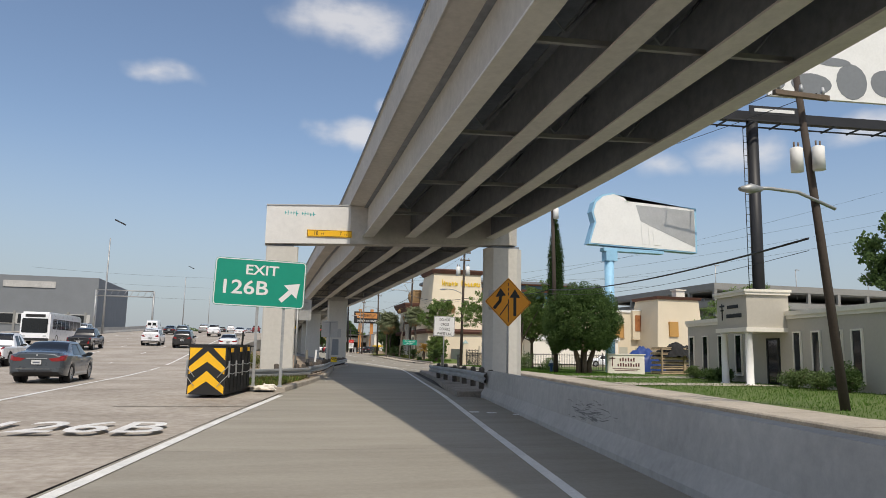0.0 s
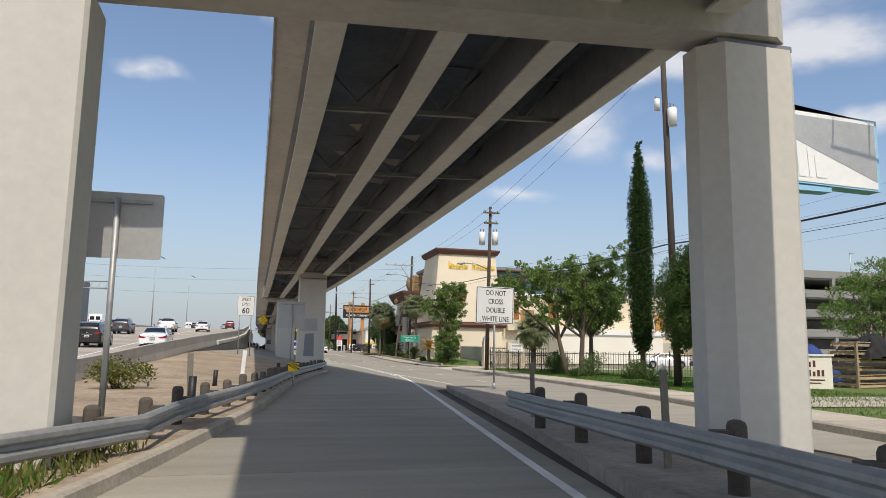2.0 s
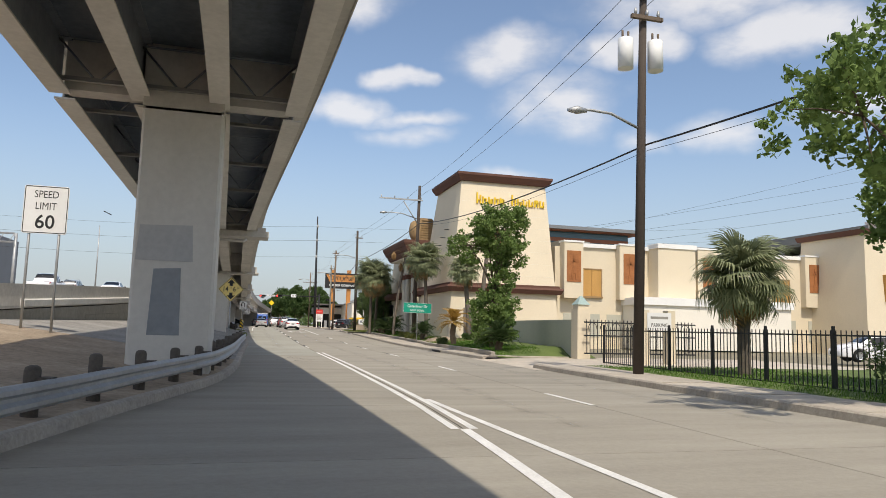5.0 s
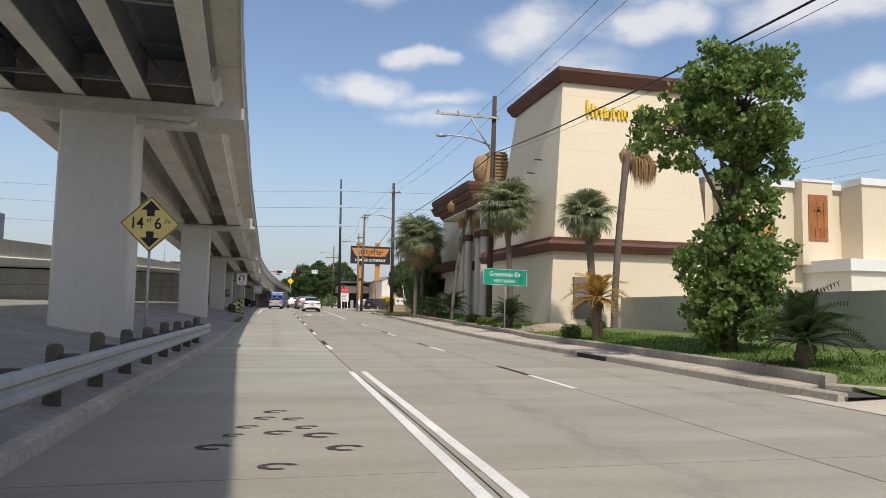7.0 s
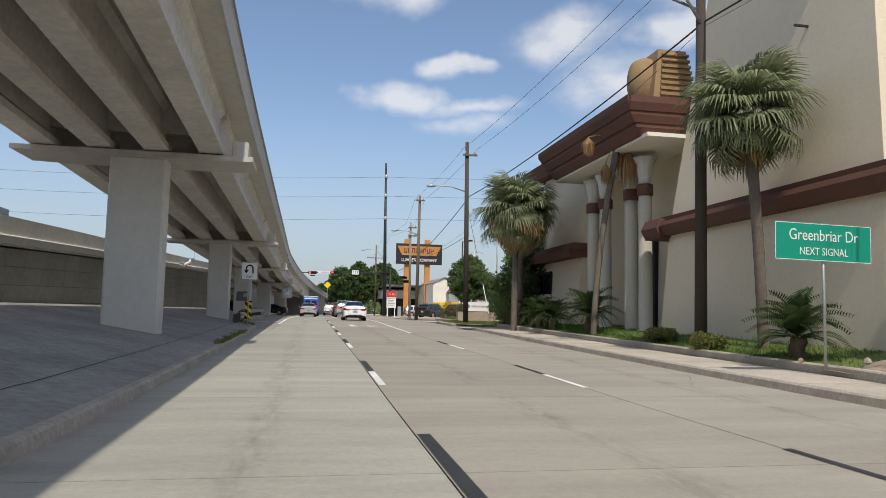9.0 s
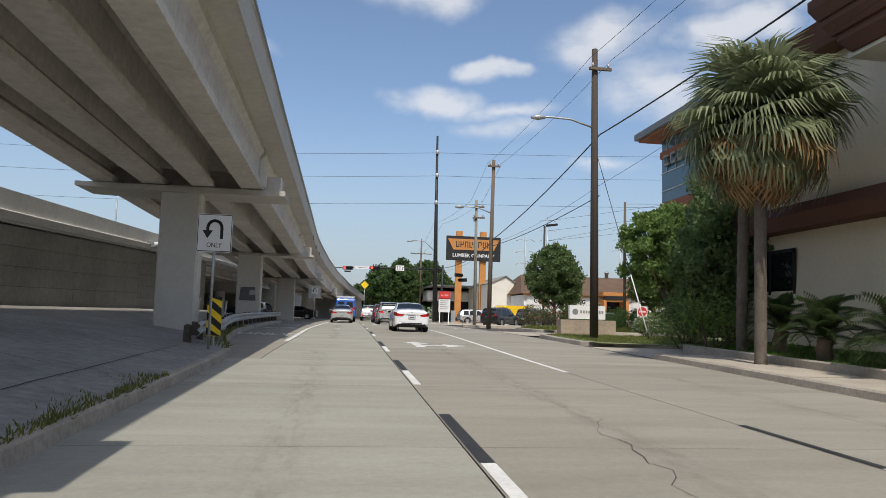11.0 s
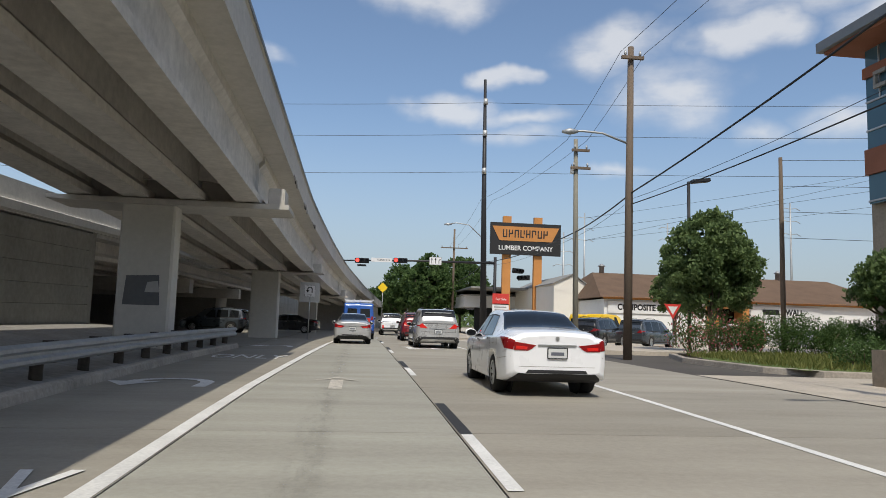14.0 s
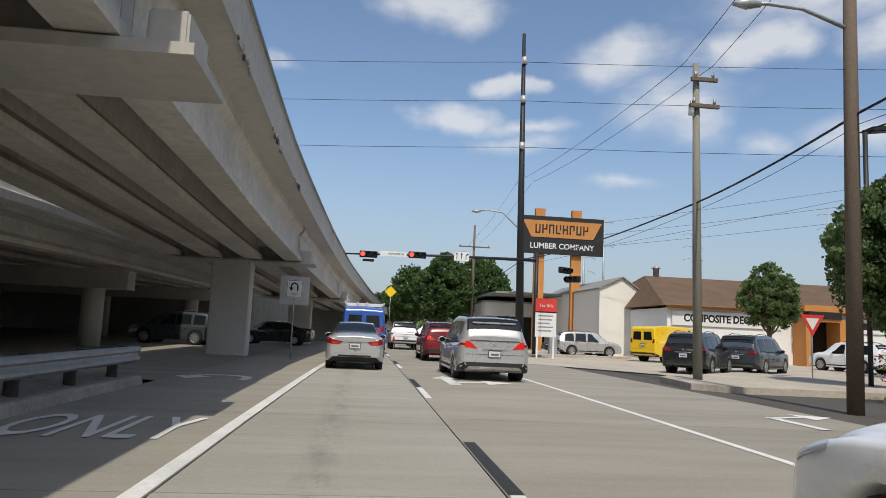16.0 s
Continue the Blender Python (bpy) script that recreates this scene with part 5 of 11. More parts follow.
for k in range(80):
    y0, z0 = sr.gauss(10.0, 0.5), min(max(sr.gauss(0.43, 0.09), 0.32), 0.62)
    ln, th, tl = sr.uniform(0.08, 0.42), sr.uniform(0.002, 0.009), sr.uniform(-0.18, 0.1)
    lo = []
    hi = []
    for j in range(5):
        y, z = y0 + ln * j / 4, z0 + tl * ln * j / 4 + sr.uniform(-0.008, 0.008)
        x = X1(y) + 1.45 - 0.174 + (z - 0.3) * 0.1
        w = th * math.sin(math.pi * (0.12 + 0.76 * j / 4)) * sr.uniform(0.5, 1.3)
        lo.append(bm.verts.new((x, y, z - w)))
        hi.append(bm.verts.new((x, y, z + w)))
    for j in range(4):
        bm.faces.new((lo[j], lo[j + 1], hi[j + 1], hi[j]))
part("scuff", bm, M["scuffgrey"], cw, "dark tyre scuffs on the wall")

# ---- guardrails ----
WPROF = [(0.0, 0.155), (0.03, 0.15), (0.075, 0.11), (0.075, 0.06), (0.02, 0.02), (0.02, -0.02), (0.075, -0.06), (0.075, -0.11), (0.03, -0.15), (0.0, -0.155)]


def guardrail(pts, side, top, step, zf, label, post_side=-1, post_top=0.12):
    """W-beam on timber posts; pts in plan, side +1 with the beam bulging right of its way."""
    g = thing("guardrail", label, "guardrail", group="guardrails")
    pts = [Vector((x, y, zf(x, y) + top - 0.155)) for x, y in pts]
    bm = nb()
    out = [(u * side, v) for u, v in WPROF]
    prof = out + [(u - 0.006 * side, v) for u, v in out[::-1]]
    sweep(bm, pts, prof)
    part("rail", bm, M["galv"], g, "galvanised corrugated steel rail")
    dist, nxt = 0.0, 0.6
    for a, b in zip(pts, pts[1:]):
        ln = (b - a).length
        d = (b - a) / ln
        n = Vector((d.y, -d.x, 0)).normalized() * side
        while nxt < dist + ln:
            p = a + d * (nxt - dist)
            rot = Matrix.Rotation(math.atan2(d.y, d.x), 4, "Z")
            bm = nb()
            zt_ = 0.155 + post_top * (0.75 + 0.5 * ((nxt * 0.37) % 1.0))
            tube(bm, [(0, 0, -0.75), (0, 0, zt_ - 0.06), (0, 0, zt_ - 0.02), (0, 0, zt_)], [0.1, 0.095, 0.08, 0.04], 10)
            part("post", bm, M["post"], g, "", Matrix.Translation(p - n * 0.24) @ rot)
            bm = nb()
            box(bm, -0.08, 0.08, -0.08, 0.08, -0.16, 0.17)
            part("block", bm, M["post"], g, "", Matrix.Translation(p - n * 0.075) @ rot)
            nxt += step
        dist += ln
    return g


guardrail([(6.6, 20.9), (6.8, 22.2), (7.1, 24.2), (7.35, 26.2), (7.5, 28), (7.6, 30), (7.7, 32), (7.9, 34)], -1, 0.71, 1.9, lambda x, y: G(y) + 0.02, "galvanised guardrail on timber posts along the island")
left_rail = [(-1.9, 25.2), (-0.4, 27.2), (0.9, 29.0), (1.9, 31.0)] + [(XL(y) - 0.45 + 0.3 * min(1, max(0, (y - 36) / 8)), y) for y in span(33, 97.5, 2.5)]
guardrail(left_rail, 1, 0.68, 1.9, lambda x, y: G(y) + 0.05 - 0.13 * min(1, max(0, (74 - y) / 12)), "long galvanised guardrail on timber posts beside the exit lane", post_top=0.17)
guardrail([(XL(y) - (0.75 if y < 134 else 0.12), y) for y in span(130.6, 164, 1.9)], 1, 0.66, 1.9, lambda x, y: G(y) + 0.08, "galvanised guardrail curving into the turnaround lane", post_top=-0.06)

# ---- road signs ----


def post_round(parent, x, y, z0, z1, r=0.03, material=None, lean=0.0):
    bm = nb()
    tube(bm, [(x, y, z0), (x + lean, y, z1)], r, 10)
    return part("post", bm, material or M["galv"], parent)


def panel(parent, w, h, face, at, name="panel", r=0.05, edge=None, edge_w=0.02, inset=0.02, back=None):
    bm = nb()
    plate(bm, rounded(w, h, r), -0.012, 0.0)
    p = part(name, bm, face, parent, "", at)
    bm = nb()
    plate(bm, rounded(w - 0.01, h - 0.01, r), 0.0, 0.01)
    part("back", bm, back or M["signback"], p)
    if edge:
        bm = nb()
        frame_strip(bm, rounded(w - 2 * inset, h - 2 * inset, max(r - inset, 0.01)), rounded(w - 2 * inset - 2 * edge_w, h - 2 * inset - 2 * edge_w, max(r - inset - edge_w, 0.005)), -0.016, -0.011)
        part("border", bm, edge, p)
    return p


def letter(p, text, size, ink, x, z, wide=0.9, bold=0.0):
    return words("lettering", text, size, ink, p, pose(x, -0.015, z) @ FACE, 0.002, wide=wide, bold=bold)


def stroke(p, pts, w, ink, head=None, y=-0.015):
    """A flat drawn bar along points in the sign's plane, with an optional arrowhead."""
    bm = nb()
    for a, b in zip(pts, pts[1:]):
        a, b = Vector(a), Vector(b)
        d = (b - a).normalized() * w * 0.2
        n = Vector((-(b - a).y, (b - a).x)).normalized() * w / 2
        bm.faces.new([bm.verts.new((q.x, y, q.y)) for q in (a - d + n, a - d - n, b + d - n, b + d + n)])
    if head:
        bm.faces.new([bm.verts.new((q[0], y - 0.001, q[1])) for q in head])
    return part("symbol", bm, ink, p)


# green exit sign in the gore
s = thing("exit_sign", "large green exit sign reading EXIT 126B with a white arrow", "road sign", pose(-0.22, 23.5, G(23.5) + 0.1))
p = panel(s, 2.85, 1.53, M["green"], pose(0, 0, 3.33, 0, 1.4, 0), r=0.13, edge=M["signwhite"], edge_w=0.03, inset=0.014)
letter(p, "EXIT", 0.44, M["signwhite"], 0.03, 0.40, 1.16, 0.008)
letter(p, "126B", 0.62, M["signwhite"], -0.50, -0.18, 1.2, 0.01)
stroke(p, [(0.68, -0.51), (1.05, -0.14)], 0.15, M["signwhite"], [(0.75, -0.02), (1.25, 0.06), (1.17, -0.44)])
for x in (-0.05, 0.78):
    bm = nb()
    box(bm, x - 0.045, x + 0.045, 0.02, 0.10, -0.15, 3.9)
    part("post", bm, M["galv"], s, "galvanised steel post")
    bm = nb()
    box(bm, x - 0.08, x + 0.08, -0.02, 0.14, -0.1, 0.12, bevel=0.02)
    part("foot", bm, M["galv"], s)
for k in range(9):
    rb = nb()
    tube(rb, [(1.405, -0.02, -0.66 + k * 0.165), (1.405, 0.02, -0.66 + k * 0.165)], 0.012, 6)
    part("rivet", rb, M["signback"], p)

# orange lane-merge diamond on the island
s = thing("lane_merge_sign", "orange diamond sign with merging black arrows", "road sign", pose(8.9, 25.5, G(25.5)))
p = panel(s, 1.32, 1.32, M["orange"], pose(0, 0, 3.28, 0, 45, 0), r=0.06)
bm = nb()
frame_strip(bm, rounded(1.27, 1.27, 0.05), rounded(1.24, 1.24, 0.04), -0.016, -0.011)
part("border", bm, M["ink"], p)
q = part("symbol_plate", nb(), M["ink"], p, "", pose(0, 0, 0, 0, -45, 0))
stroke(q, [(0.26, -0.5), (0.26, 0.2)], 0.12, M["ink"], [(0.05, 0.17), (0.47, 0.17), (0.26, 0.5)])
stroke(q, [(-0.56, -0.24), (-0.34, 0.02), (-0.3, 0.22)], 0.12, M["ink"], [(-0.52, 0.17), (-0.1, 0.25), (-0.32, 0.52)])
stroke(q, [(0.0, -0.75), (0.0, -0.1)], 0.04, M["ink"])
stroke(q, [(-0.33, -0.5), (0.0, -0.05), (0.0, 0.1)], 0.04, M["ink"])
for k in range(3):
    stroke(q, [(0.0, 0.26 + k * 0.18), (0.0, 0.36 + k * 0.18)], 0.04, M["ink"])
post_round(s, 0, 0.05, -0.1, 3.6, 0.04)
bm = nb()
tube(bm, [(0, 0.05, -0.1), (0, 0.05, 0.35)], [0.09, 0.06], 10)
part("sleeve", bm, M["black"], s)
bm = nb()
plate(bm, rounded(0.6, 0.75, 0.04), 0.10, 0.115)
part("spare_plate", bm, M["signback"], s, "grey back of a plate facing the other way", pose(-0.45, 0, 3.35))

# regulatory sign on the island
s = thing("white_line_sign", "white sign reading DO NOT CROSS DOUBLE WHITE LINE", "road sign", pose(11.22, 44.6, G(44.6) + 0.15))
p = panel(s, 1.39, 1.28, M["signwhite"], pose(0, 0, 2.88, 0, 1.2, 0), r=0.05, edge=M["ink"], edge_w=0.022, inset=0.02)
for k, t in enumerate(("DO NOT", "CROSS", "DOUBLE", "WHITE LINE")):
    letter(p, t, 0.25, M["ink"], 0.03, 0.42 - k * 0.30, 0.72, 0.002)
post_round(s, 0, 0.05, -0.05, 3.2, 0.04)
bm = nb()
box(bm, -0.12, 0.12, -0.07, 0.17, -0.03, 0.03)
tube(bm, [(0, 0.05, 0), (0, 0.05, 0.22)], 0.055, 10)
part("foot", bm, M["galv"], s)
bm = nb()
for k in range(4):
    tube(bm, [(0.52 * (-1) ** k, -0.014, 0.5 if k < 2 else -0.55), (0.52 * (-1) ** k, -0.022, 0.5 if k < 2 else -0.55)], 0.016, 6)
part("bolts", bm, M["galv"], p)

# sign seen from its back, speed limit, warning signs beside the freeway
s = thing("reversed_sign", "unpainted aluminium back of a large road sign", "road sign", pose(4.8, 55.0, bank_z(4.2, 55)))
bm = nb()
plate(bm, rounded(1.22, 1.24, 0.05), -0.006, 0.006)
part("panel", bm, M["signback"], s, "", pose(0, 0, 2.82))
bm = nb()
box(bm, -0.5, 0.5, -0.05, -0.01, 3.28, 3.34)
part("bracket", bm, M["galv"], s)
post_round(s, 0.02, -0.06, -0.2, 3.34, 0.04)
s = thing("reversed_sign", "small grey back of a road sign", "road sign", pose(1.36, 31.4, bank_z(1.3, 31.4)))
bm = nb()
plate(bm, rounded(1.12, 0.9, 0.04), -0.006, 0.006)
part("panel", bm, M["signback"], s, "", pose(0, 0, 2.9))
bm = nb()
box(bm, -0.42, 0.42, -0.05, -0.01, 3.2, 3.25)
part("bracket", bm, M["galv"], s)
post_round(s, -0.02, -0.06, -0.2, 3.26, 0.04)
s = thing("speed_limit_sign", "white SPEED LIMIT 60 sign on two posts", "road sign", pose(2.42, 77.2, bank_z(2.4, 77)))
p = panel(s, 1.26, 1.5, M["signwhite"], pose(0, 0, 4.4 - bank_z(2.4, 77)), r=0.07, edge=M["ink"], edge_w=0.022, inset=0.02)
letter(p, "SPEED", 0.32, M["ink"], 0, 0.47, 0.8)
letter(p, "LIMIT", 0.32, M["ink"], 0, 0.10, 0.8)
letter(p, "60", 0.60, M["ink"], 0, -0.40, 0.95, 0.008)
for x in (-0.42, 0.42):
    post_round(s, x, 0.05, -0.2, 4.4, 0.04)


def chevron_marker(x, y, z, w=0.34, h=0.5, post=0.9):
    s = thing("object_marker", "small marker plate striped yellow and black", "road marker", pose(x, y, z), "object markers")
    p = panel(s, w, h, M["yellow"], pose(0, 0, post), r=0.02)
    bm = nb()
    for k in range(4):
        z0 = -h * 0.75 + k * h * 0.38
        pts = [(w / 2, z0), (w / 2, z0 + h * 0.19), (-w / 2, z0 + h * 0.19 + w * 0.8), (-w / 2, z0 + w * 0.8)]
        pts = [(a, min(max(b, -h / 2), h / 2)) for a, b in pts]
        if pts[1][1] - pts[0][1] > 0.01 or pts[2][1] - pts[3][1] > 0.01:
            bm.faces.new([bm.verts.new((a, -0.015, b)) for a, b in pts])
    bmesh.ops.dissolve_degenerate(bm, dist=0.001, edges=bm.edges)
    part("stripe", bm, M["ink"], p)
    post_round(s, 0, 0.03, -0.3, post, 0.03)


chevron_marker(4.72, 49.75, G(50) + 0.1, 0.42, 0.36, 0.66)
chevron_marker(8.35, 131.0, G(131) + 0.15, 0.34, 0.95, 0.75)

# clearance diamond
s = thing("clearance_sign", "yellow diamond sign reading 14 FT 6 IN between arrowheads", "road sign", pose(7.82, 91.0, G(91) + 0.35))
p = panel(s, 0.90, 0.90, M["paleyellow"], pose(0, 0, 2.73, 0, 45, 0), r=0.05, edge=M["ink"], edge_w=0.018, inset=0.012)
q = part("symbol_plate", nb(), M["ink"], p, "", pose(0, 0, 0, 0, -45, 0))
words("lettering", "14", 0.36, M["ink"], q, pose(-0.28, -0.015, 0) @ FACE, 0.002, wide=0.8, bold=0.004)
words("lettering", "FT", 0.13, M["ink"], q, pose(-0.02, -0.015, 0.06) @ FACE, 0.002, wide=0.8)
words("lettering", "6", 0.36, M["ink"], q, pose(0.16, -0.015, 0) @ FACE, 0.002, wide=0.9, bold=0.004)
words("lettering", "IN", 0.13, M["ink"], q, pose(0.36, -0.015, 0.06) @ FACE, 0.002, wide=0.8)
for sg in (1, -1):
    stroke(q, [(0, sg * 0.2), (0, sg * 0.32)], 0.16, M["ink"], [(-0.2, sg * 0.31), (0.2, sg * 0.31), (0, sg * 0.52)])
post_round(s, 0, 0.05, -0.4, 2.7, 0.03)

# ice warning on an arm from the freeway barrier
s = thing("ice_warning_sign", "yellow diamond reading BRIDGE MAY ICE IN COLD WEATHER", "road sign", pose(3.22, 110, 3.1))
p = panel(s, 0.9, 0.9, M["yellow"], pose(0.85, 0, 1.38, 0, 45, 0), r=0.05, edge=M["ink"], edge_w=0.014, inset=0.01)
q = part("symbol_plate", nb(), M["ink"], p, "", pose(0, 0, 0, 0, -45, 0))
for k, t in enumerate(("BRIDGE", "MAY ICE IN", "COLD", "WEATHER")):
    words("lettering", t, 0.17, M["ink"], q, pose(0, -0.015, 0.27 - 0.18 * k) @ FACE, 0.002, wide=0.72)
bm = nb()
tube(bm, [(XW(110) - 3.3, 0.05, 0.12), (0.75, 0.05, 0.2), (0.85, 0.05, 0.3), (0.85, 0.05, 1.3)], 0.045, 8)
part("arm", bm, M["galv"], s)

# street name sign
s = thing("street_name_sign", "green sign reading Greenbriar Dr NEXT SIGNAL", "road sign", pose(21.57, 107.0, G(107) + 0.55))
p = panel(s, 2.24, 0.78, M["green"], pose(0, 0, 2.3, 0, 1.0, 0), r=0.04, edge=M["signwhite"], edge_w=0.014, inset=0.008)
letter(p, "Greenbriar Dr", 0.33, M["signwhite"], 0, 0.13, 0.82)
letter(p, "NEXT SIGNAL", 0.22, M["signwhite"], 0, -0.2, 0.82)
post_round(s, 0.02, 0.05, -0.3, 2.7, 0.03)


def uturn_sign(x, y, z, s_, board):
    s = thing("turnaround_sign", "white sign with a black turnaround arrow and the word ONLY", "road sign", pose(x, y, z), "turnaround signs")
    if board:
        bm = nb()
        plate(bm, rounded(1.1, 1.1, 0.03), 0.0, 0.012)
        part("board", bm, M["signback"], s, "grey backing board", pose(0, 0.03, 2.55))
    p = panel(s, s_, s_ * 1.12, M["signwhite"], pose(0, 0, 2.62), r=0.04, edge=M["ink"], edge_w=0.014, inset=0.012)
    k = s_ / 0.8
    arc = [(0.16 * k * math.cos(a), (0.12 + 0.17 * math.sin(a)) * k) for a in [math.pi * j / 10 for j in range(11)]]
    stroke(p, [(0.16 * k, -0.12 * k)] + arc + [(-0.16 * k, 0.06 * k)], 0.07 * k, M["ink"], [(-0.28 * k, 0.06 * k), (-0.04 * k, 0.06 * k), (-0.16 * k, -0.13 * k)])
    letter(p, "ONLY", 0.16 * k, M["ink"], 0, -0.29 * k, 0.8)
    post_round(s, 0, 0.05, -0.3, 3.0, 0.03)
    return s


uturn_sign(8.42, 130.0, G(130) + 0.2, 0.78, False)
uturn_sign(8.95, 177.0, G(177) + 0.05, 0.6, True)
s = thing("warning_sign", "small yellow diamond warning sign ahead", "road sign", pose(12.0, 232, 4.0))
panel(s, 1.0, 1.0, M["yellow"], pose(3.0, 0, 2.0, 0, 45, 0), r=0.04, edge=M["ink"], edge_w=0.02)
post_round(s, 3.0, 0.05, -4, 2.0, 0.04)

# crash cushion
s = thing("crash_cushion", "long black box crash cushion with yellow chevrons", "crash cushion", pose(-1.45, 20.4, 0.0, 0, 0, -9))
bm = nb()
box(bm, -0.5, 0.5, 0.0, 3.3, 0.04, 1.36, bevel=0.035)
for v in bm.verts:
    v.co.x *= 1.0 + 0.03 * v.co.y
    v.co.z *= 1.0 + 0.012 * v.co.y
part("body", bm, M["rubber"], s, "scuffed black rubber body")
for k in range(7):
    for sx in (-1, 1):
        bm = nb()
        w = 0.5 + 0.015 * k * 0.5
        box(bm, sx * w - 0.02, sx * w + 0.02, 0.06 + k * 0.46, 0.13 + k * 0.46, 0.06, 1.3, bevel=0.012)
        part("rib", bm, M["rubber"], s)
for k in range(4):
    bm = nb()
    w = 0.56 + 0.03 * k
    box(bm, -w, w, 0.02 + k * 1.07, 0.09 + k * 1.07, 1.34, 1.385)
    part("strap", bm, M["black"], s, "dark steel straps")
bm = nb()
plate(bm, [(-0.5, 0.06), (0.49, 0.04), (0.5, 1.32), (-0.49, 1.34)], -0.05, -0.01)
nose = part("nose_plate", bm, M["ink"], s)
for z0 in (-0.1, 0.42):
    for sx in (-1, 1):
        bm = nb()
        bm.faces.new([bm.verts.new((sx * a, -0.054, b)) for a, b in ((0.0, z0 + 0.50), (0.0, z0 + 0.78), (0.47, z0 + 0.36), (0.47, z0 + 0.16))])
        part("chevron", bm, M["amber"], nose, "yellow reflective chevron stripe")
for sx in (-1, 1):
    bm = nb()
    bm.faces.new([bm.verts.new((sx * a, -0.054, b)) for a, b in ((0.47, 0.96), (0.47, 1.29), (0.14, 1.29))])
    part("chevron", bm, M["amber"], nose)
for sx in (-1, 1):
    for z0 in (0.86, 0.62):
        pts = [(sx * 0.3, -0.12, z0 - 0.35), (sx * 0.56, -0.03, z0 - 0.05)]
        for k in range(4):
            ya = 0.1 + k * 0.95
            pts += [(sx * (0.55 + 0.015 * ya), ya, z0), (sx * (0.56 + 0.015 * ya), ya + 0.5, z0 - 0.04)]
        bm = nb()
        tube(bm, pts, 0.011, 6)
        part("cable", bm, M["galv"], s, "slack steel cable along the side")
    for k in range(3):
        bm = nb()
        box(bm, sx * 0.56 - 0.02, sx * 0.56 + 0.02, 0.06 + k * 0.95, 0.12 + k * 0.95, 0.5, 0.95, bevel=0.008)
        part("cable_bracket", bm, M["galv"], s)
for (xx, yy, zz) in ((0.535, 0.35, 1.24), (0.55, 1.5, 1.26), (0.57, 2.6, 1.28)):
    bm = nb()
    box(bm, xx, xx + 0.02, yy, yy + 0.28, zz - 0.06, zz + 0.06)
    part("reflector", bm, M["amber"], s)
bm = nb()
tube(bm, [(0.45, 2.3, 1.36), (0.47, 2.3, 1.8)], 0.03, 8)
part("marker_post", bm, M["rubber"], s)
rg = random.Random(4)
bm = nb()
bmesh.ops.create_icosphere(bm, subdivisions=3, radius=0.3)
for v in bm.verts:
    q = 1 + 0.45 * noise.noise(v.co * 6.0) + 0.2 * noise.noise(v.co * 14.0)
    v.co = Vector((v.co.x * q * 1.2, v.co.y * q * 0.7, max(v.co.z, -0.06) * q * 0.5))
tagged(part("rubbish_bag", bm, M["creamw"], None, "", pose(0.15, 23.3, 0.05)), "crumpled pale bag of rubbish on the ground", "rubbish")
# delineator stubs on the guardrail and island
for (x, y, z, h, m) in ((2.1, 35.5, 0.2, 0.62, "black"), (2.0, 46.0, 0.3, 0.3, "black"), (4.2, 52, 0.2, 0.5, "black")):
    bm = nb()
    tube(bm, [(0, 0, -0.3), (0.02, 0, h)], 0.075, 10)
    tagged(part("marker_stub", bm, M[m], None, "", pose(x, y, z)), "weathered stub of a marker post beside the guardrail", "post", "marker posts")
for (x, y, z, h, m) in ((2.08, 35.6, 0.2, 1.05, "palepole"), (2.9, 42.0, 0.35, 0.92, "white"), (7.85, 28.6, 0.05, 1.15, "palepole"), (8.7, 34.8, 0.05, 1.1, "palepole"), (3.9, 152.1, 0.85, 0.85, "white"), (3.9, 161.0, 0.85, 0.85, "white")):
    bm = nb()
    box(bm, -0.055, 0.055, -0.012, 0.012, -0.2, h, bevel=0.008)
    tagged(part("delineator_post", bm, M[m], None, "", pose(x, y, z, 0, 4 if m == "white" else -2, 8)), "flat weathered plastic marker post beside the guardrail", "post", "marker posts")
# no-entry sign by the bank drive
s = thing("no_entry_sign", "small square sign with a red disc and a white bar", "road sign", pose(28.4, 152.0, G(152)))
p = panel(s, 0.62, 0.62, M["signwhite"], pose(0, 0, 1.42), r=0.04)
bm = nb()
tube(bm, [(0, -0.014, 0), (0, -0.018, 0)], 0.27, 24)
part("disc", bm, M["red"], p)
bm = nb()
box(bm, -0.2, 0.2, -0.022, -0.018, -0.04, 0.04)
part("bar", bm, M["signwhite"], p)
post_round(s, 0, 0.04, -0.2, 1.7, 0.03)
# fire hydrant on the lawn
M["hyd"] = mat("blue_hydrant_paint", (0.03, 0.09, 0.22), 0.5, var=0.25, big=3, small=20)
s = thing("fire_hydrant", "blue fire hydrant with a white bonnet on the lawn", "fire hydrant", pose(20.5, 49.1, G(49) + 0.13))
bm = nb()
tube(bm, [(0, 0, z) for z in (-0.05, 0.03, 0.04, 0.10, 0.11, 0.56, 0.57, 0.64)], [0.17, 0.17, 0.12, 0.12, 0.105, 0.105, 0.15, 0.15], 16)
part("barrel", bm, M["hyd"], s)
bm = nb()
tube(bm, [(0, 0, z) for z in (0.64, 0.70, 0.78, 0.84, 0.845, 0.92)], [0.15, 0.145, 0.11, 0.05, 0.03, 0.03], 16)
part("bonnet", bm, M["white"], s, "white domed bonnet")
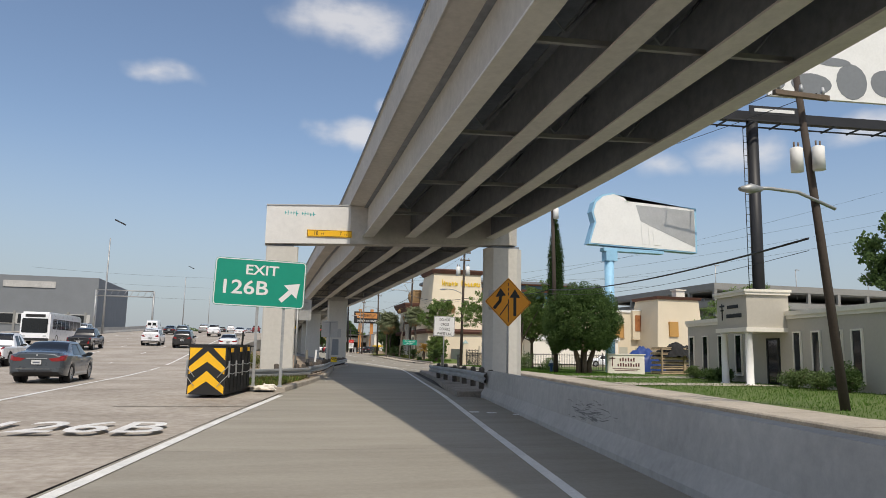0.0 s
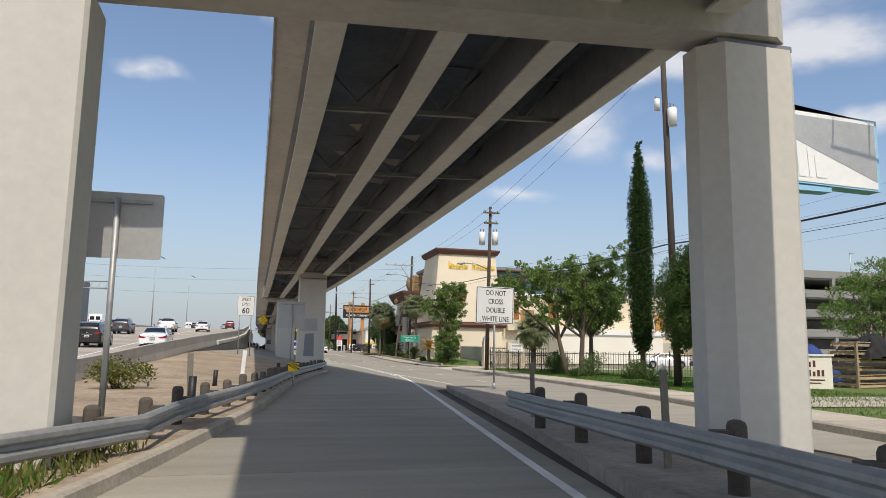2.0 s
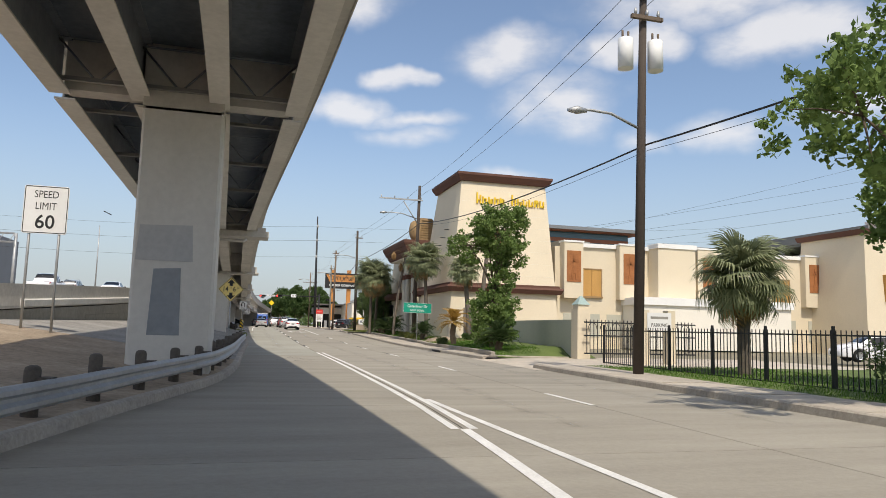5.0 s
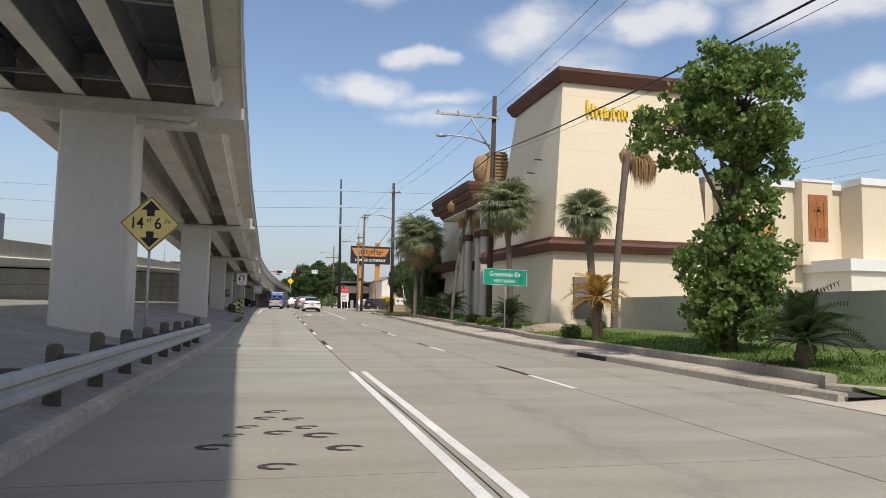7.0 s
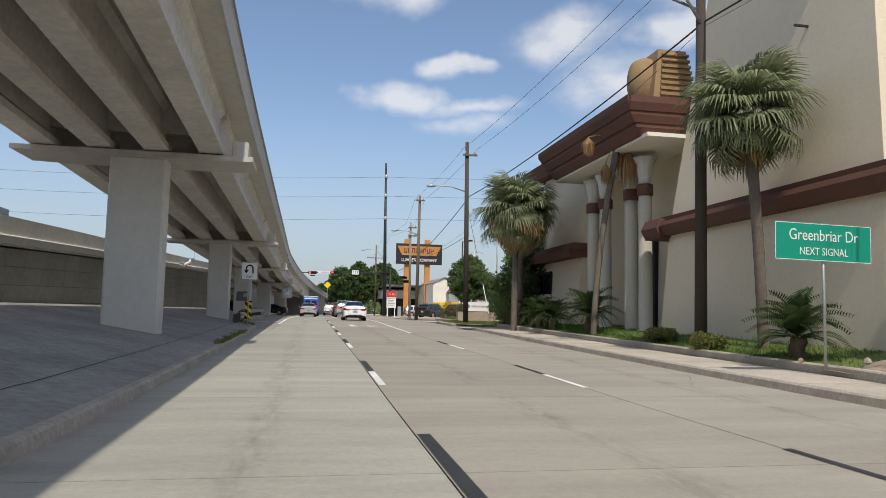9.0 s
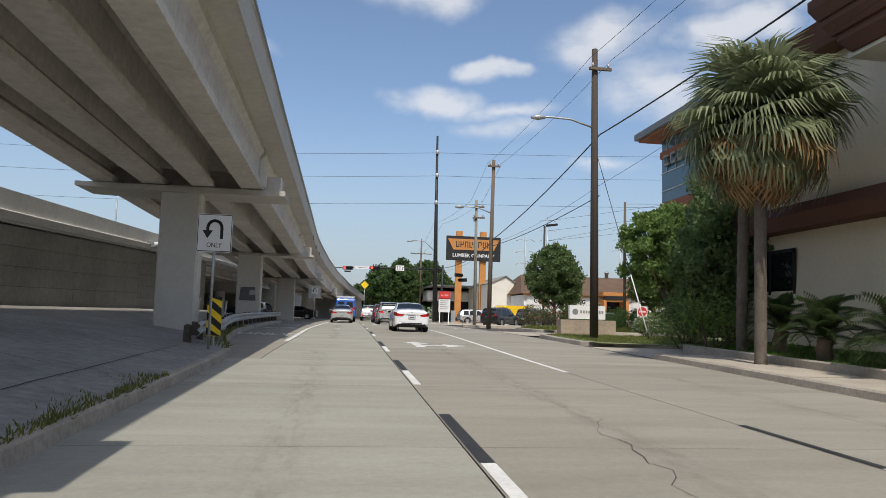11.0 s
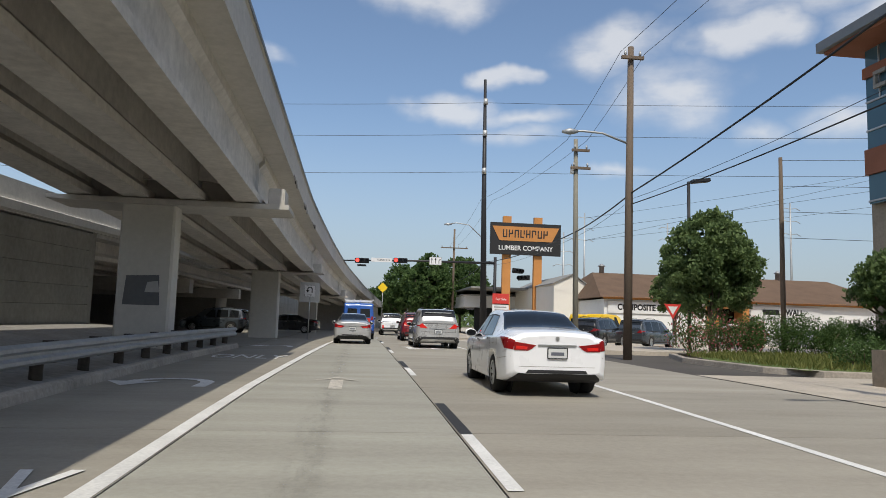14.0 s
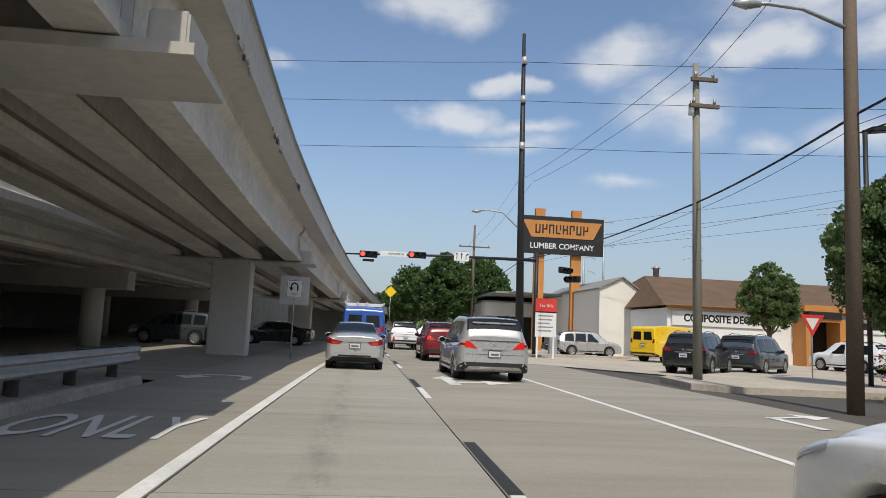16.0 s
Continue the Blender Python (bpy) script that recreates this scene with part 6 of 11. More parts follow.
for (dx, dy) in ((1, 0), (-1, 0), (0, -1)):
    bm = nb()
    tube(bm, [(dx * 0.09, dy * 0.09, 0.47), (dx * 0.17, dy * 0.17, 0.47), (dx * 0.18, dy * 0.18, 0.47), (dx * 0.22, dy * 0.22, 0.47)], [0.06, 0.06, 0.075, 0.07], 12)
    part("outlet", bm, M["hyd"], s)

# ---- signals and mast arm at the crossing ----
s = thing("traffic_signal", "dark mast-arm traffic signal showing red lamps", "traffic signal", pose(22.6, 193.5, G(193)))
bm = nb()
tube(bm, [(0, 0, 0), (0, 0, 6.6)], [0.16, 0.12], 12)
part("mast", bm, M["black"], s)
bm = nb()
tube(bm, [(0, 0, 6.1), (-6, 0, 6.05), (-12.2, 0, 5.85)], [0.11, 0.08, 0.05], 10)
arm = part("mast_arm", bm, M["black"], s)


def head3(x, z, lit, yaw=0):
    bm = nb()
    box(bm, -0.56, 0.56, -0.02, 0.2, -0.2, 0.2, bevel=0.03)
    h = part("signal_head", bm, M["black"], s, "black horizontal signal head", pose(x, -0.16, z, 0, 0, yaw))
    for k in range(3):
        bm = nb()
        tube(bm, [(-0.36 + 0.36 * k, -0.02, 0), (-0.36 + 0.36 * k, -0.045, 0)], 0.14, 14)
        part("lens", bm, M["sig_red"] if (k == 0 and lit) else M["ink"], h)
        bm = nb()
        tube(bm, [(-0.36 + 0.36 * k, -0.02, 0.0), (-0.36 + 0.36 * k, -0.2, 0.0)], [0.155, 0.155], 14, caps=False)
        part("visor", bm, M["black"], h)


head3(-10.75, 5.88, True)
head3(-7.7, 6.0, True)
head3(1.9, 5.55, False, 35)
head3(2.3, 5.0, False, -50)
p = panel(s, 1.65, 0.32, M["signwhite"], pose(-9.2, -0.12, 5.98), r=0.02, name="street_plate")
letter(p, "GREENBRIAR DR", 0.17, M["ink"], 0.15, 0, 0.8)
p = panel(s, 0.7, 0.16, M["ink"], pose(-10.75, -0.12, 5.5), r=0.02, name="turn_plate")
p = panel(s, 0.98, 0.64, M["signwhite"], pose(-4.9, -0.14, 6.08), r=0.03, edge=M["ink"], edge_w=0.012, inset=0.01, name="lane_use_sign")
stroke(p, [(-0.3, -0.2), (-0.3, 0.12)], 0.05, M["ink"], [(-0.38, 0.1), (-0.22, 0.1), (-0.3, 0.24)])
stroke(p, [(0.0, -0.2), (0.0, 0.12)], 0.05, M["ink"], [(-0.08, 0.1), (0.08, 0.1), (0.0, 0.24)])
stroke(p, [(0.28, -0.2), (0.28, 0.05), (0.36, 0.12)], 0.05, M["ink"], [(0.33, 0.04), (0.33, 0.2), (0.45, 0.13)])
bm = nb()
box(bm, -0.25, 0.25, -0.2, 0.2, 0, 1.5)
part("controller_box", bm, M["galv"], s, "grey signal controller cabinet", pose(1.6, 1.5, 0))
s = thing("for_sale_board", "white and red For Sale board on posts", "sign", pose(22.5, 190.5, G(193)))
for x in (-0.5, 0.5):
    bm = nb()
    box(bm, x - 0.05, x + 0.05, 0.0, 0.1, -0.1, 3.4)
    part("post", bm, M["white"], s)
p = panel(s, 1.28, 1.5, M["signwhite"], pose(0, 0, 2.0), r=0.01)
q = panel(s, 1.28, 0.85, M["red"], pose(0, 0, 3.1), r=0.01, name="red_panel")
letter(q, "For Sale", 0.27, M["signwhite"], 0.03, 0.0, 0.95)
bm = nb()
for k in range(5):
    box(bm, -0.5 + 0.05 * (k % 2), 0.45 - 0.1 * (k % 3), -0.017, -0.013, 0.45 - k * 0.22, 0.53 - k * 0.22)
part("text_bars", bm, M["wall"], p)
s = thing("yield_sign", "red and white triangular yield sign", "road sign", pose(29.5, 175.8, G(176)))
bm = nb()
plate(bm, [(0, -0.45), (0.52, 0.42), (-0.52, 0.42)], -0.012, 0)
p = part("panel", bm, M["red"], s, "", pose(0, 0, 2.2))
bm = nb()
plate(bm, [(0, -0.2), (0.29, 0.28), (-0.29, 0.28)], -0.016, -0.012)
part("white_field", bm, M["signwhite"], p)
post_round(s, 0, 0.04, -0.1, 2.6, 0.03)

# ---- poles and wires ----


def crossarm(p, x, z, w, yaw=0, ins=3, material=None):
    bm = nb()
    box(bm, -w / 2, w / 2, -0.06, 0.06, -0.06, 0.06)
    a = part("crossarm", bm, material or M["pole"], p, "", pose(x, -0.2, z, 0, 0, yaw))
    for k in range(ins):
        bm = nb()
        xx = -w / 2 + 0.15 + (w - 0.3) * k / max(ins - 1, 1)
        tube(bm, [(xx, 0, 0.06), (xx, 0, 0.16), (xx, 0, 0.28)], [0.03, 0.06, 0.03], 8)
        part("insulator", bm, M["galv"], a)


def transformer(p, x, y, z, k=1.0):
    bm = nb()
    tube(bm, [(0, 0, -0.5 * k), (0, 0, 0.45 * k), (0, 0, 0.5 * k)], [0.24 * k, 0.24 * k, 0.16 * k], 14)
    t = part("transformer", bm, M["white"], p, "pale grey transformer can", pose(x, y, z))
    for dx in (-0.1, 0.1):
        bm = nb()
        tube(bm, [(dx * k, 0, 0.48 * k), (dx * k, 0, 0.72 * k)], 0.035 * k, 6)
        part("bushing", bm, M["pole"], t)


def street_light(p, z, dx, dy=0.0, rise=0.35):
    bm = nb()
    tube(bm, [(0, 0, z), (dx * 0.45, dy * 0.45, z + rise), (dx * 0.8, dy * 0.8, z + rise * 1.1), (dx, dy, z + rise)], 0.045, 8)
    part("lamp_arm", bm, M["galv"], p)
    bm = nb()
    tube(bm, [(dx - 0.28 * (1 if dx > 0 else -1), dy, z + rise), (dx + 0.05 * (1 if dx > 0 else -1), dy, z + rise - 0.01), (dx + 0.35 * (1 if dx > 0 else -1), dy, z + rise - 0.04)], [0.06, 0.13, 0.05], 10)
    part("lamp_head", bm, M["galv"], p, "grey cobra-head street lamp")


def pole(x, y, h, label, lean=(0, 0), r=0.17, material=None, base=None):
    p = thing("utility_pole", label, "utility pole", pose(x, y, (G(y) if base is None else base)), "utility poles")
    bm = nb()
    tube(bm, [(0, 0, -0.3), (lean[0] * 0.5, lean[1] * 0.5, h * 0.5), (lean[0], lean[1], h)], [r, r * 0.88, r * 0.68], 12)
    part("shaft", bm, material or M["pole"], p)
    return p


p0 = pole(13.75, 14.6, 8.6, "leaning dark timber pole with transformers", (-0.78, 0.2), 0.12, M["darkpole"])
transformer(p0, -1.15, -0.1, 6.25, 0.62)
transformer(p0, -0.5, -0.1, 6.35, 0.62)
street_light(p0, 5.1, -2.4)
crossarm(p0, -1.0, 7.9, 1.6)
p1 = pole(20.1, 47.3, 15.0, "tall weathered timber pole with a transformer", (-0.3, 0), 0.16, M["darkpole"])
transformer(p1, -0.1, -0.3, 11.5, 0.8)
transformer(p1, -0.75, -0.2, 12.0, 0.5)
p2 = pole(19.95, 72, 12.5, "timber pole carrying two transformers and a lamp", (0.25, 0), 0.16, M["darkpole"])
transformer(p2, -0.45, -0.1, 10.0)
transformer(p2, 0.6, -0.1, 10.05)
crossarm(p2, 0.25, 12.0, 1.3)
crossarm(p2, 0.25, 11.2, 1.1)
street_light(p2, 7.7, -2.0)
p3 = pole(22.95, 114, 13.9, "dark timber pole with a long side arm and lamp", (0.2, 0), 0.19, M["darkpole"])
crossarm(p3, -1.5, 12.55, 3.9, 0, 4, M["galv"])
bm = nb()
tube(bm, [(0.1, -0.1, 10.4), (-1.3, -0.2, 12.4)], 0.05, 6)
part("brace", bm, M["galv"], p3)
street_light(p3, 10.9, -3.0, 0, 0.4)
p4 = pole(22.1, 142.6, 12.9, "thick dark timber pole beside the drive", (-0.1, 0), 0.19, M["darkpole"])
crossarm(p4, 0.1, 11.95, 1.0, 0, 2)
street_light(p4, 9.3, -2.6)
p5 = pole(21.75, 163, 12.2, "brown timber pole with a lamp bracket", (0.1, 0), 0.17)
crossarm(p5, 0.1, 11.7, 0.9, 0, 2)
street_light(p5, 8.3, -2.3)
p6 = pole(22.2, 170.8, 10.5, "greyed timber pole with small crossarms", (-0.1, 0), 0.15, M["palepole"])
crossarm(p6, 0.1, 9.9, 0.9, 0, 2)
crossarm(p6, 0.1, 9.0, 1.0, 0, 2)
transformer(p6, -0.3, -0.1, 8.9, 0.4)
pole(38.7, 179.6, 12.6, "timber pole behind the parking lot")
p8 = pole(23.5, 225, 13.0, "far timber pole with a wide crossarm")
crossarm(p8, 0, 10.6, 3.4, 0, 4)
p9 = thing("steel_monopole", "very tall black steel pole", "utility pole", pose(22.2, 196, G(196)))
bm = nb()
tube(bm, [(0, 0, 0), (-0.2, 0, 11), (-0.35, 0, 22.3)], [0.3, 0.22, 0.12], 12)
part("shaft", bm, M["black"], p9)
for z in (14.2, 17.5, 20.3):
    bm = nb()
    tube(bm, [(-0.28, -0.1, z - 0.25), (-0.28, -0.1, z + 0.25)], 0.2, 10)
    part("collar", bm, M["signback"], p9)
street_light(p9, 8.2, -3.2, 0, 1.3)
lp = thing("parking_lamp", "black lamp post with one shoebox head", "lamp post", pose(27.9, 170.5, G(170)))
bm = nb()
tube(bm, [(0, 0, 0), (0, 0, 8.6)], 0.08, 10)
part("post", bm, M["black"], lp)
for sx in (1,):
    bm = nb()
    box(bm, -0.6, 0.35, -0.2, 0.2, -0.1, 0.08, bevel=0.03)
    part("lamp_head", bm, M["black"], lp, "", pose(0.45 * sx + 0.3, 0, 8.7, 0, -8 * sx, 0))

WIRE = M["black"]


def wire(a, b, sag, r, label="black overhead cable slung between poles"):
    a, b = Vector(a), Vector(b)
    bm = nb()
    pts = [a.lerp(b, k / 14) - UP * sag * 4 * (k / 14) * (1 - k / 14) for k in range(15)]
    tube(bm, pts, r, 5)
    tagged(part("overhead_cable", bm, WIRE), label, "cable", "overhead cables")


tops = [(12.9, 14.8), (19.55, 47.3), (20.2, 72), (23.15, 114), (22.2, 142.6), (21.85, 163), (22.1, 170.8), (22.2, 196), (23.5, 225)]
hs = [7.9, 14.4, 11.9, 13.1, 12.2, 11.7, 10.2, 11.5, 10.8]
for i in range(len(tops) - 1):
    (ax, ay), (bx, by) = tops[i], tops[i + 1]
    L = math.hypot(bx - ax, by - ay)
    for dx in (-0.5, 0.5):
        wire((ax + dx, ay - 0.2, hs[i] + G(ay) + 0.2), (bx + dx, by - 0.2, hs[i + 1] + G(by) + 0.2), L * 0.012, 0.010, "thin overhead power line")
    lo = (4.3, 5.95, 7.15, 10.45, 9.0, 6.35, 5.8, 6.4, 6.4)
    lo2 = (4.0, 5.7, 6.95, 10.3, 6.75, 6.1, 5.55, 6.1, 6.1)
    wire((ax, ay - 0.2, lo[i] + G(ay)), (bx, by - 0.2, lo[i + 1] + G(by)), L * 0.012, 0.03)
    wire((ax, ay - 0.2, lo2[i] + G(ay)), (bx, by - 0.2, lo2[i + 1] + G(by)), L * 0.014, 0.008)
    if i == 4:
        wire((ax, ay - 0.2, 6.3 + G(ay)), (bx, by - 0.2, 5.9 + G(by)), L * 0.01, 0.02)
for (z, dz) in ((20.6, 0.6), (17.8, 0.4), (14.5, 0.2)):
    wire((21.9, 196, z), (-60, 205, z + 1 - dz), 1.2, 0.018, "thin power line across the road")
    wire((21.9, 196, z), (110, 182, z + 3.5), 1.0, 0.018, "thin power line across the road")
wire((22.15, 142.5, 8.2), (22.9, 138.9, 0.5), 0.0, 0.015, "steel guy wire staying the pole")
bm = nb()
tube(bm, [(22.66, 140.05, 2.97), (22.88, 139.0, 0.75)], 0.022, 6)
tagged(part("guy_guard", bm, M["white"]), "pale plastic guard on the guy wire", "guy guard")
for k in range(4):
    wire((38.7, 179.6, 12.4 + G(179) - k * 1.7), (150, 170 + 4 * k, 20 - 2.6 * k), 0.8, 0.016, "thin power line leading away over the roofs")
for k, zb_ in enumerate((64.1, 58.4, 52.9, 71.9)):
    wire((75, 330, 32.5 - 3.2 * min(k, 2)), (251.5, 240, zb_), 2.2, 0.04, "high transmission line beyond the roofs")
for (x, y, h) in ((75, 330, 34), (96, 322, 31), (60, 300, 24), (118, 300, 34)):
    s = thing("steel_pylon", "slender grey steel transmission pole far off", "pylon", pose(x, y, 0), "transmission poles")
    bm = nb()
    tube(bm, [(0, 0, 0), (0, 0, h)], [0.4, 0.16], 8)
    part("shaft", bm, M["galv"], s)
    for k in range(3):
        bm = nb()
        z = h - 1.5 - k * 3.2
        tube(bm, [(-2.6, 0, z - 0.3), (-1.6, 0, z + 0.25), (0, 0, z), (1.6, 0, z + 0.25), (2.6, 0, z - 0.3)], 0.09, 6)
        part("arm", bm, M["galv"], s)

# ---- buildings ----


def frustum(bm, lo, hi, z0, z1):
    """A block with battered sides; lo, hi are (x0, x1, y0, y1)."""
    a = [bm.verts.new((x, y, z0)) for x, y in ((lo[0], lo[2]), (lo[1], lo[2]), (lo[1], lo[3]), (lo[0], lo[3]))]
    b = [bm.verts.new((x, y, z1)) for x, y in ((hi[0], hi[2]), (hi[1], hi[2]), (hi[1], hi[3]), (hi[0], hi[3]))]
    bm.faces.new(a[::-1])
    bm.faces.new(b)
    for k in range(4):
        bm.faces.new((a[k], a[(k + 1) % 4], b[(k + 1) % 4], b[k]))


def solid(name, material, parent, *boxes, label="", bevel=0.0):
    bm = nb()
    for b in boxes:
        box(bm, *b, bevel=bevel)
    return part(name, bm, material, parent, label)


# big cream club building with battered walls
club = thing("club_building", "tall cream stucco building with sloping walls and brown bands", "building")
bm = nb()
frustum(bm, (24.5, 34.4, 108.5, 119.6), (24.85, 34.15, 108.85, 119.3), -0.5, 4.15)
part("wall", bm, M["cream"], club)
bm = nb()
frustum(bm, (24.95, 34.15, 109.0, 119.3), (25.95, 33.7, 110.3, 118.0), 4.8, 13.75)
part("wall", bm, M["cream"], club)
bm = nb()
frustum(bm, (24.55, 34.5, 108.5, 119.6), (24.35, 34.65, 108.3, 119.8), 4.1, 4.45)
part("band", bm, M["brown"], club, "brown stepped band")
bm = nb()
frustum(bm, (24.35, 34.65, 108.3, 119.8), (24.42, 34.6, 108.38, 119.7), 4.45, 4.62)
part("band", bm, M["brown"], club, "brown stepped band")
bm = nb()
frustum(bm, (24.6, 34.4, 108.55, 119.5), (24.6, 34.4, 108.55, 119.5), 4.62, 4.82)
part("band", bm, M["brown"], club, "brown stepped band")
bm = nb()
frustum(bm, (25.75, 33.9, 110.05, 118.2), (25.45, 34.2, 109.75, 118.5), 13.7, 14.2)
frustum(bm, (25.45, 34.2, 109.75, 118.5), (25.45, 34.2, 109.75, 118.5), 14.2, 14.4)
part("cornice", bm, M["brown"], club, "brown overhanging cornice")
for k in range(8):
    bm = nb()
    z = 5.6 + k * 1.05
    q = (z - 4.8) / 8.95
    y = 109.0 + 1.3 * q - 0.006
    box(bm, 25.1 + q, 34.0 - 0.4 * q, y, y + 0.02, z, z + 0.012)
    part("wall_joint", bm, M["creamw"], club)
# gold name, kept as plain strokes
rg = random.Random(12)
x = 27.2
for k in range(12):
    if k == 5:
        x += 0.55
        continue
    bm = nb()
    q = (12.0 - 4.8) / 8.95
    y = 109.0 + 1.3 * q - 0.16
    h = 0.62 if k not in (0, 6) else 0.95
    box(bm, x, x + 0.13, y, y + 0.12, 11.75, 11.75 + h)
    box(bm, x + 0.1, x + 0.38, y, y + 0.12, 11.78 + rg.choice((0, 0.25, 0.48)), 11.9 + rg.choice((0, 0.25, 0.48)))
    box(bm, x + 0.3, x + 0.42, y, y + 0.12, 11.75, 11.75 + h * rg.uniform(0.6, 0.9))
    part("name_stroke", bm, M["gold"], club, "gold-painted strokes of the name")
    x += 0.53
M["doorgrey"] = mat("grey_brown_door_paint", (0.20, 0.17, 0.145), 0.6, var=0.12, big=1, small=8, bump=0.03)
solid("door", M["doorgrey"], club, (25.88, 26.88, 108.54, 108.85, 0.58, 2.75), label="grey-brown steel service door")
solid("door_handle", M["galv"], club, (25.98, 26.03, 108.49, 108.54, 1.5, 1.75))
# canopy brackets on the side wall
for (y, z) in ((112.2, 9.6), (113.2, 9.0), (114.2, 8.4), (115.0, 7.9), (112.6, 7.2), (114.0, 6.6)):
    xw = 24.95 + (z - 4.8) / 8.95
    solid("bracket", M["ink"], club, (xw - 0.45, xw + 0.1, y - 0.03, y + 0.03, z, z + 0.06))
# the wing with the columned entrance
bm = nb()
frustum(bm, (26.3, 34, 119.0, 129.2), (26.5, 34, 119.0, 129.2), -0.5, 9.3)
part("wall", bm, M["cream"], club)
bm = nb()
frustum(bm, (24.75, 34, 128.9, 136.5), (25.6, 34, 128.9, 136.0), -0.5, 9.3)
part("wall", bm, M["cream"], club)
bm = nb()
frustum(bm, (24.5, 34, 128.8, 136.9), (24.35, 34, 128.7, 137.1), 4.0, 4.4)
part("band", bm, M["brown"], club, "brown stepped band")
bm = nb()
frustum(bm, (24.35, 34, 128.7, 137.1), (24.6, 34, 128.8, 136.8), 4.4, 4.75)
part("band", bm, M["brown"], club, "brown stepped band")
bm = nb()
frustum(bm, (24.4, 33, 119.2, 120.4), (24.25, 33, 119.2, 120.5), 4.0, 4.4)
part("band", bm, M["brown"], club, "brown stepped band")
bm = nb()
frustum(bm, (24.25, 33, 119.2, 120.5), (24.4, 33, 119.2, 120.4), 4.4, 4.75)
part("band", bm, M["brown"], club, "brown stepped band")
bm = nb()
frustum(bm, (24.9, 33, 128.6, 137.0), (24.6, 33, 128.6, 137.4), 9.25, 9.9)
part("cornice", bm, M["brown"], club, "brown cornice of the far wing")
bm = nb()
frustum(bm, (23.7, 27, 118.8, 129.0), (23.7, 27, 118.8, 129.0), 7.85, 8.0)
part("soffit", bm, M["creamw"], club)
for (lo, hi, z0, z1) in (((23.6, 27, 119.3, 128.8), (23.4, 27, 119.1, 129.0), 7.95, 8.25), ((23.4, 27, 119.1, 129.0), (23.4, 27, 119.1, 129.0), 8.25, 8.42), ((23.3, 27, 119.05, 129.1), (23.12, 27, 118.95, 129.2), 8.42, 8.7), ((23.12, 27, 118.95, 129.2), (23.12, 27, 118.95, 129.2), 8.7, 8.85), ((23.05, 27, 118.9, 129.25), (22.9, 27, 118.8, 129.4), 8.85, 9.15), ((22.9, 27, 118.8, 129.4), (22.9, 27, 118.8, 129.4), 9.15, 9.4)):
    bm = nb()
    frustum(bm, lo, hi, z0, z1)
    part("portico_roof", bm, M["brown"], club, "stepped brown portico roof")
for y in (121.4, 122.7, 125.4, 126.85):
    bm = nb()
    zz = [0.2, 0.35, 0.36, 6.1]
    tube(bm, [(24.9, y, z) for z in (0.1, 0.42, 0.43, 1.9, 1.92, 3.6, 3.62, 5.2, 5.22, 6.0)], [0.42, 0.42, 0.29, 0.29, 0.285, 0.283, 0.279, 0.276, 0.272, 0.27], 20)
    part("column", bm, M["drum"], club, "cream column of stacked drums")
    bm = nb()
    tube(bm, [(24.9, y, z) for z in (6.0, 6.05, 6.42, 6.47)], [0.32, 0.335, 0.335, 0.31], 20)
    part("collar", bm, M["brown"], club, "dark brown collar")
    bm = nb()
    tube(bm, [(24.9, y, z) for z in (6.47, 6.9, 7.3, 7.6)], [0.25, 0.29, 0.36, 0.50], 24)
    for k, v in enumerate(bm.verts):
        if v.co.z > 6.8:
            a = math.atan2(v.co.y - y, v.co.x - 24.9)
            s_ = 1 + 0.09 * math.cos(8 * a)
            v.co.x, v.co.y = 24.9 + (v.co.x - 24.9) * s_, y + (v.co.y - y) * s_
    part("capital", bm, M["capital"], club, "white flared capital")
solid("entrance", M["ink"], club, (26.2, 26.4, 123.1, 124.9, 0.2, 5.2), label="dark tall entrance doors")
solid("window", M["glass"], club, (24.98, 25.2, 133.2, 135.6, 2.2, 3.4))
solid("window_frame", M["ink"], club, (24.95, 25.01, 133.1, 133.2, 2.1, 3.5), (24.95, 25.01, 134.35, 134.45, 2.1, 3.5), (24.95, 25.01, 135.6, 135.7, 2.1, 3.5), (24.95, 25.01, 133.1, 135.7, 3.4, 3.5))
# statue head on the portico: one plain shape
bm = nb()
bmesh.ops.create_uvsphere(bm, u_segments=24, v_segments=16, radius=1.0, matrix=pose(24.5, 120.3, 10.75) @ Matrix.Diagonal((0.72, 0.66, 1.2, 1)))
for v in bm.verts:
    if v.co.z > 11.5:
        v.co.z = 11.5 + (v.co.z - 11.5) * 0.55
frustum(bm, (24.3, 26.2, 119.2, 121.4), (24.7, 25.9, 119.5, 121.1), 9.58, 11.9)
for k in range(9):
    frustum(bm, (24.6 + k * 0.03, 26.22 - k * 0.03, 119.15 + k * 0.03, 121.45 - k * 0.03), (24.6 + k * 0.03, 26.22 - k * 0.03, 119.15 + k * 0.03, 121.45 - k * 0.03), 9.7 + k * 0.24, 9.82 + k * 0.24)
for f in bm.faces:
    f.smooth = len(f.verts) == 4 and f.calc_area() < 0.15
tagged(part("statue_head", bm, M["tan"], None, "", pose(0, 0.3, -0.2)), "large weathered tan plaster head on the portico roof", "statue")

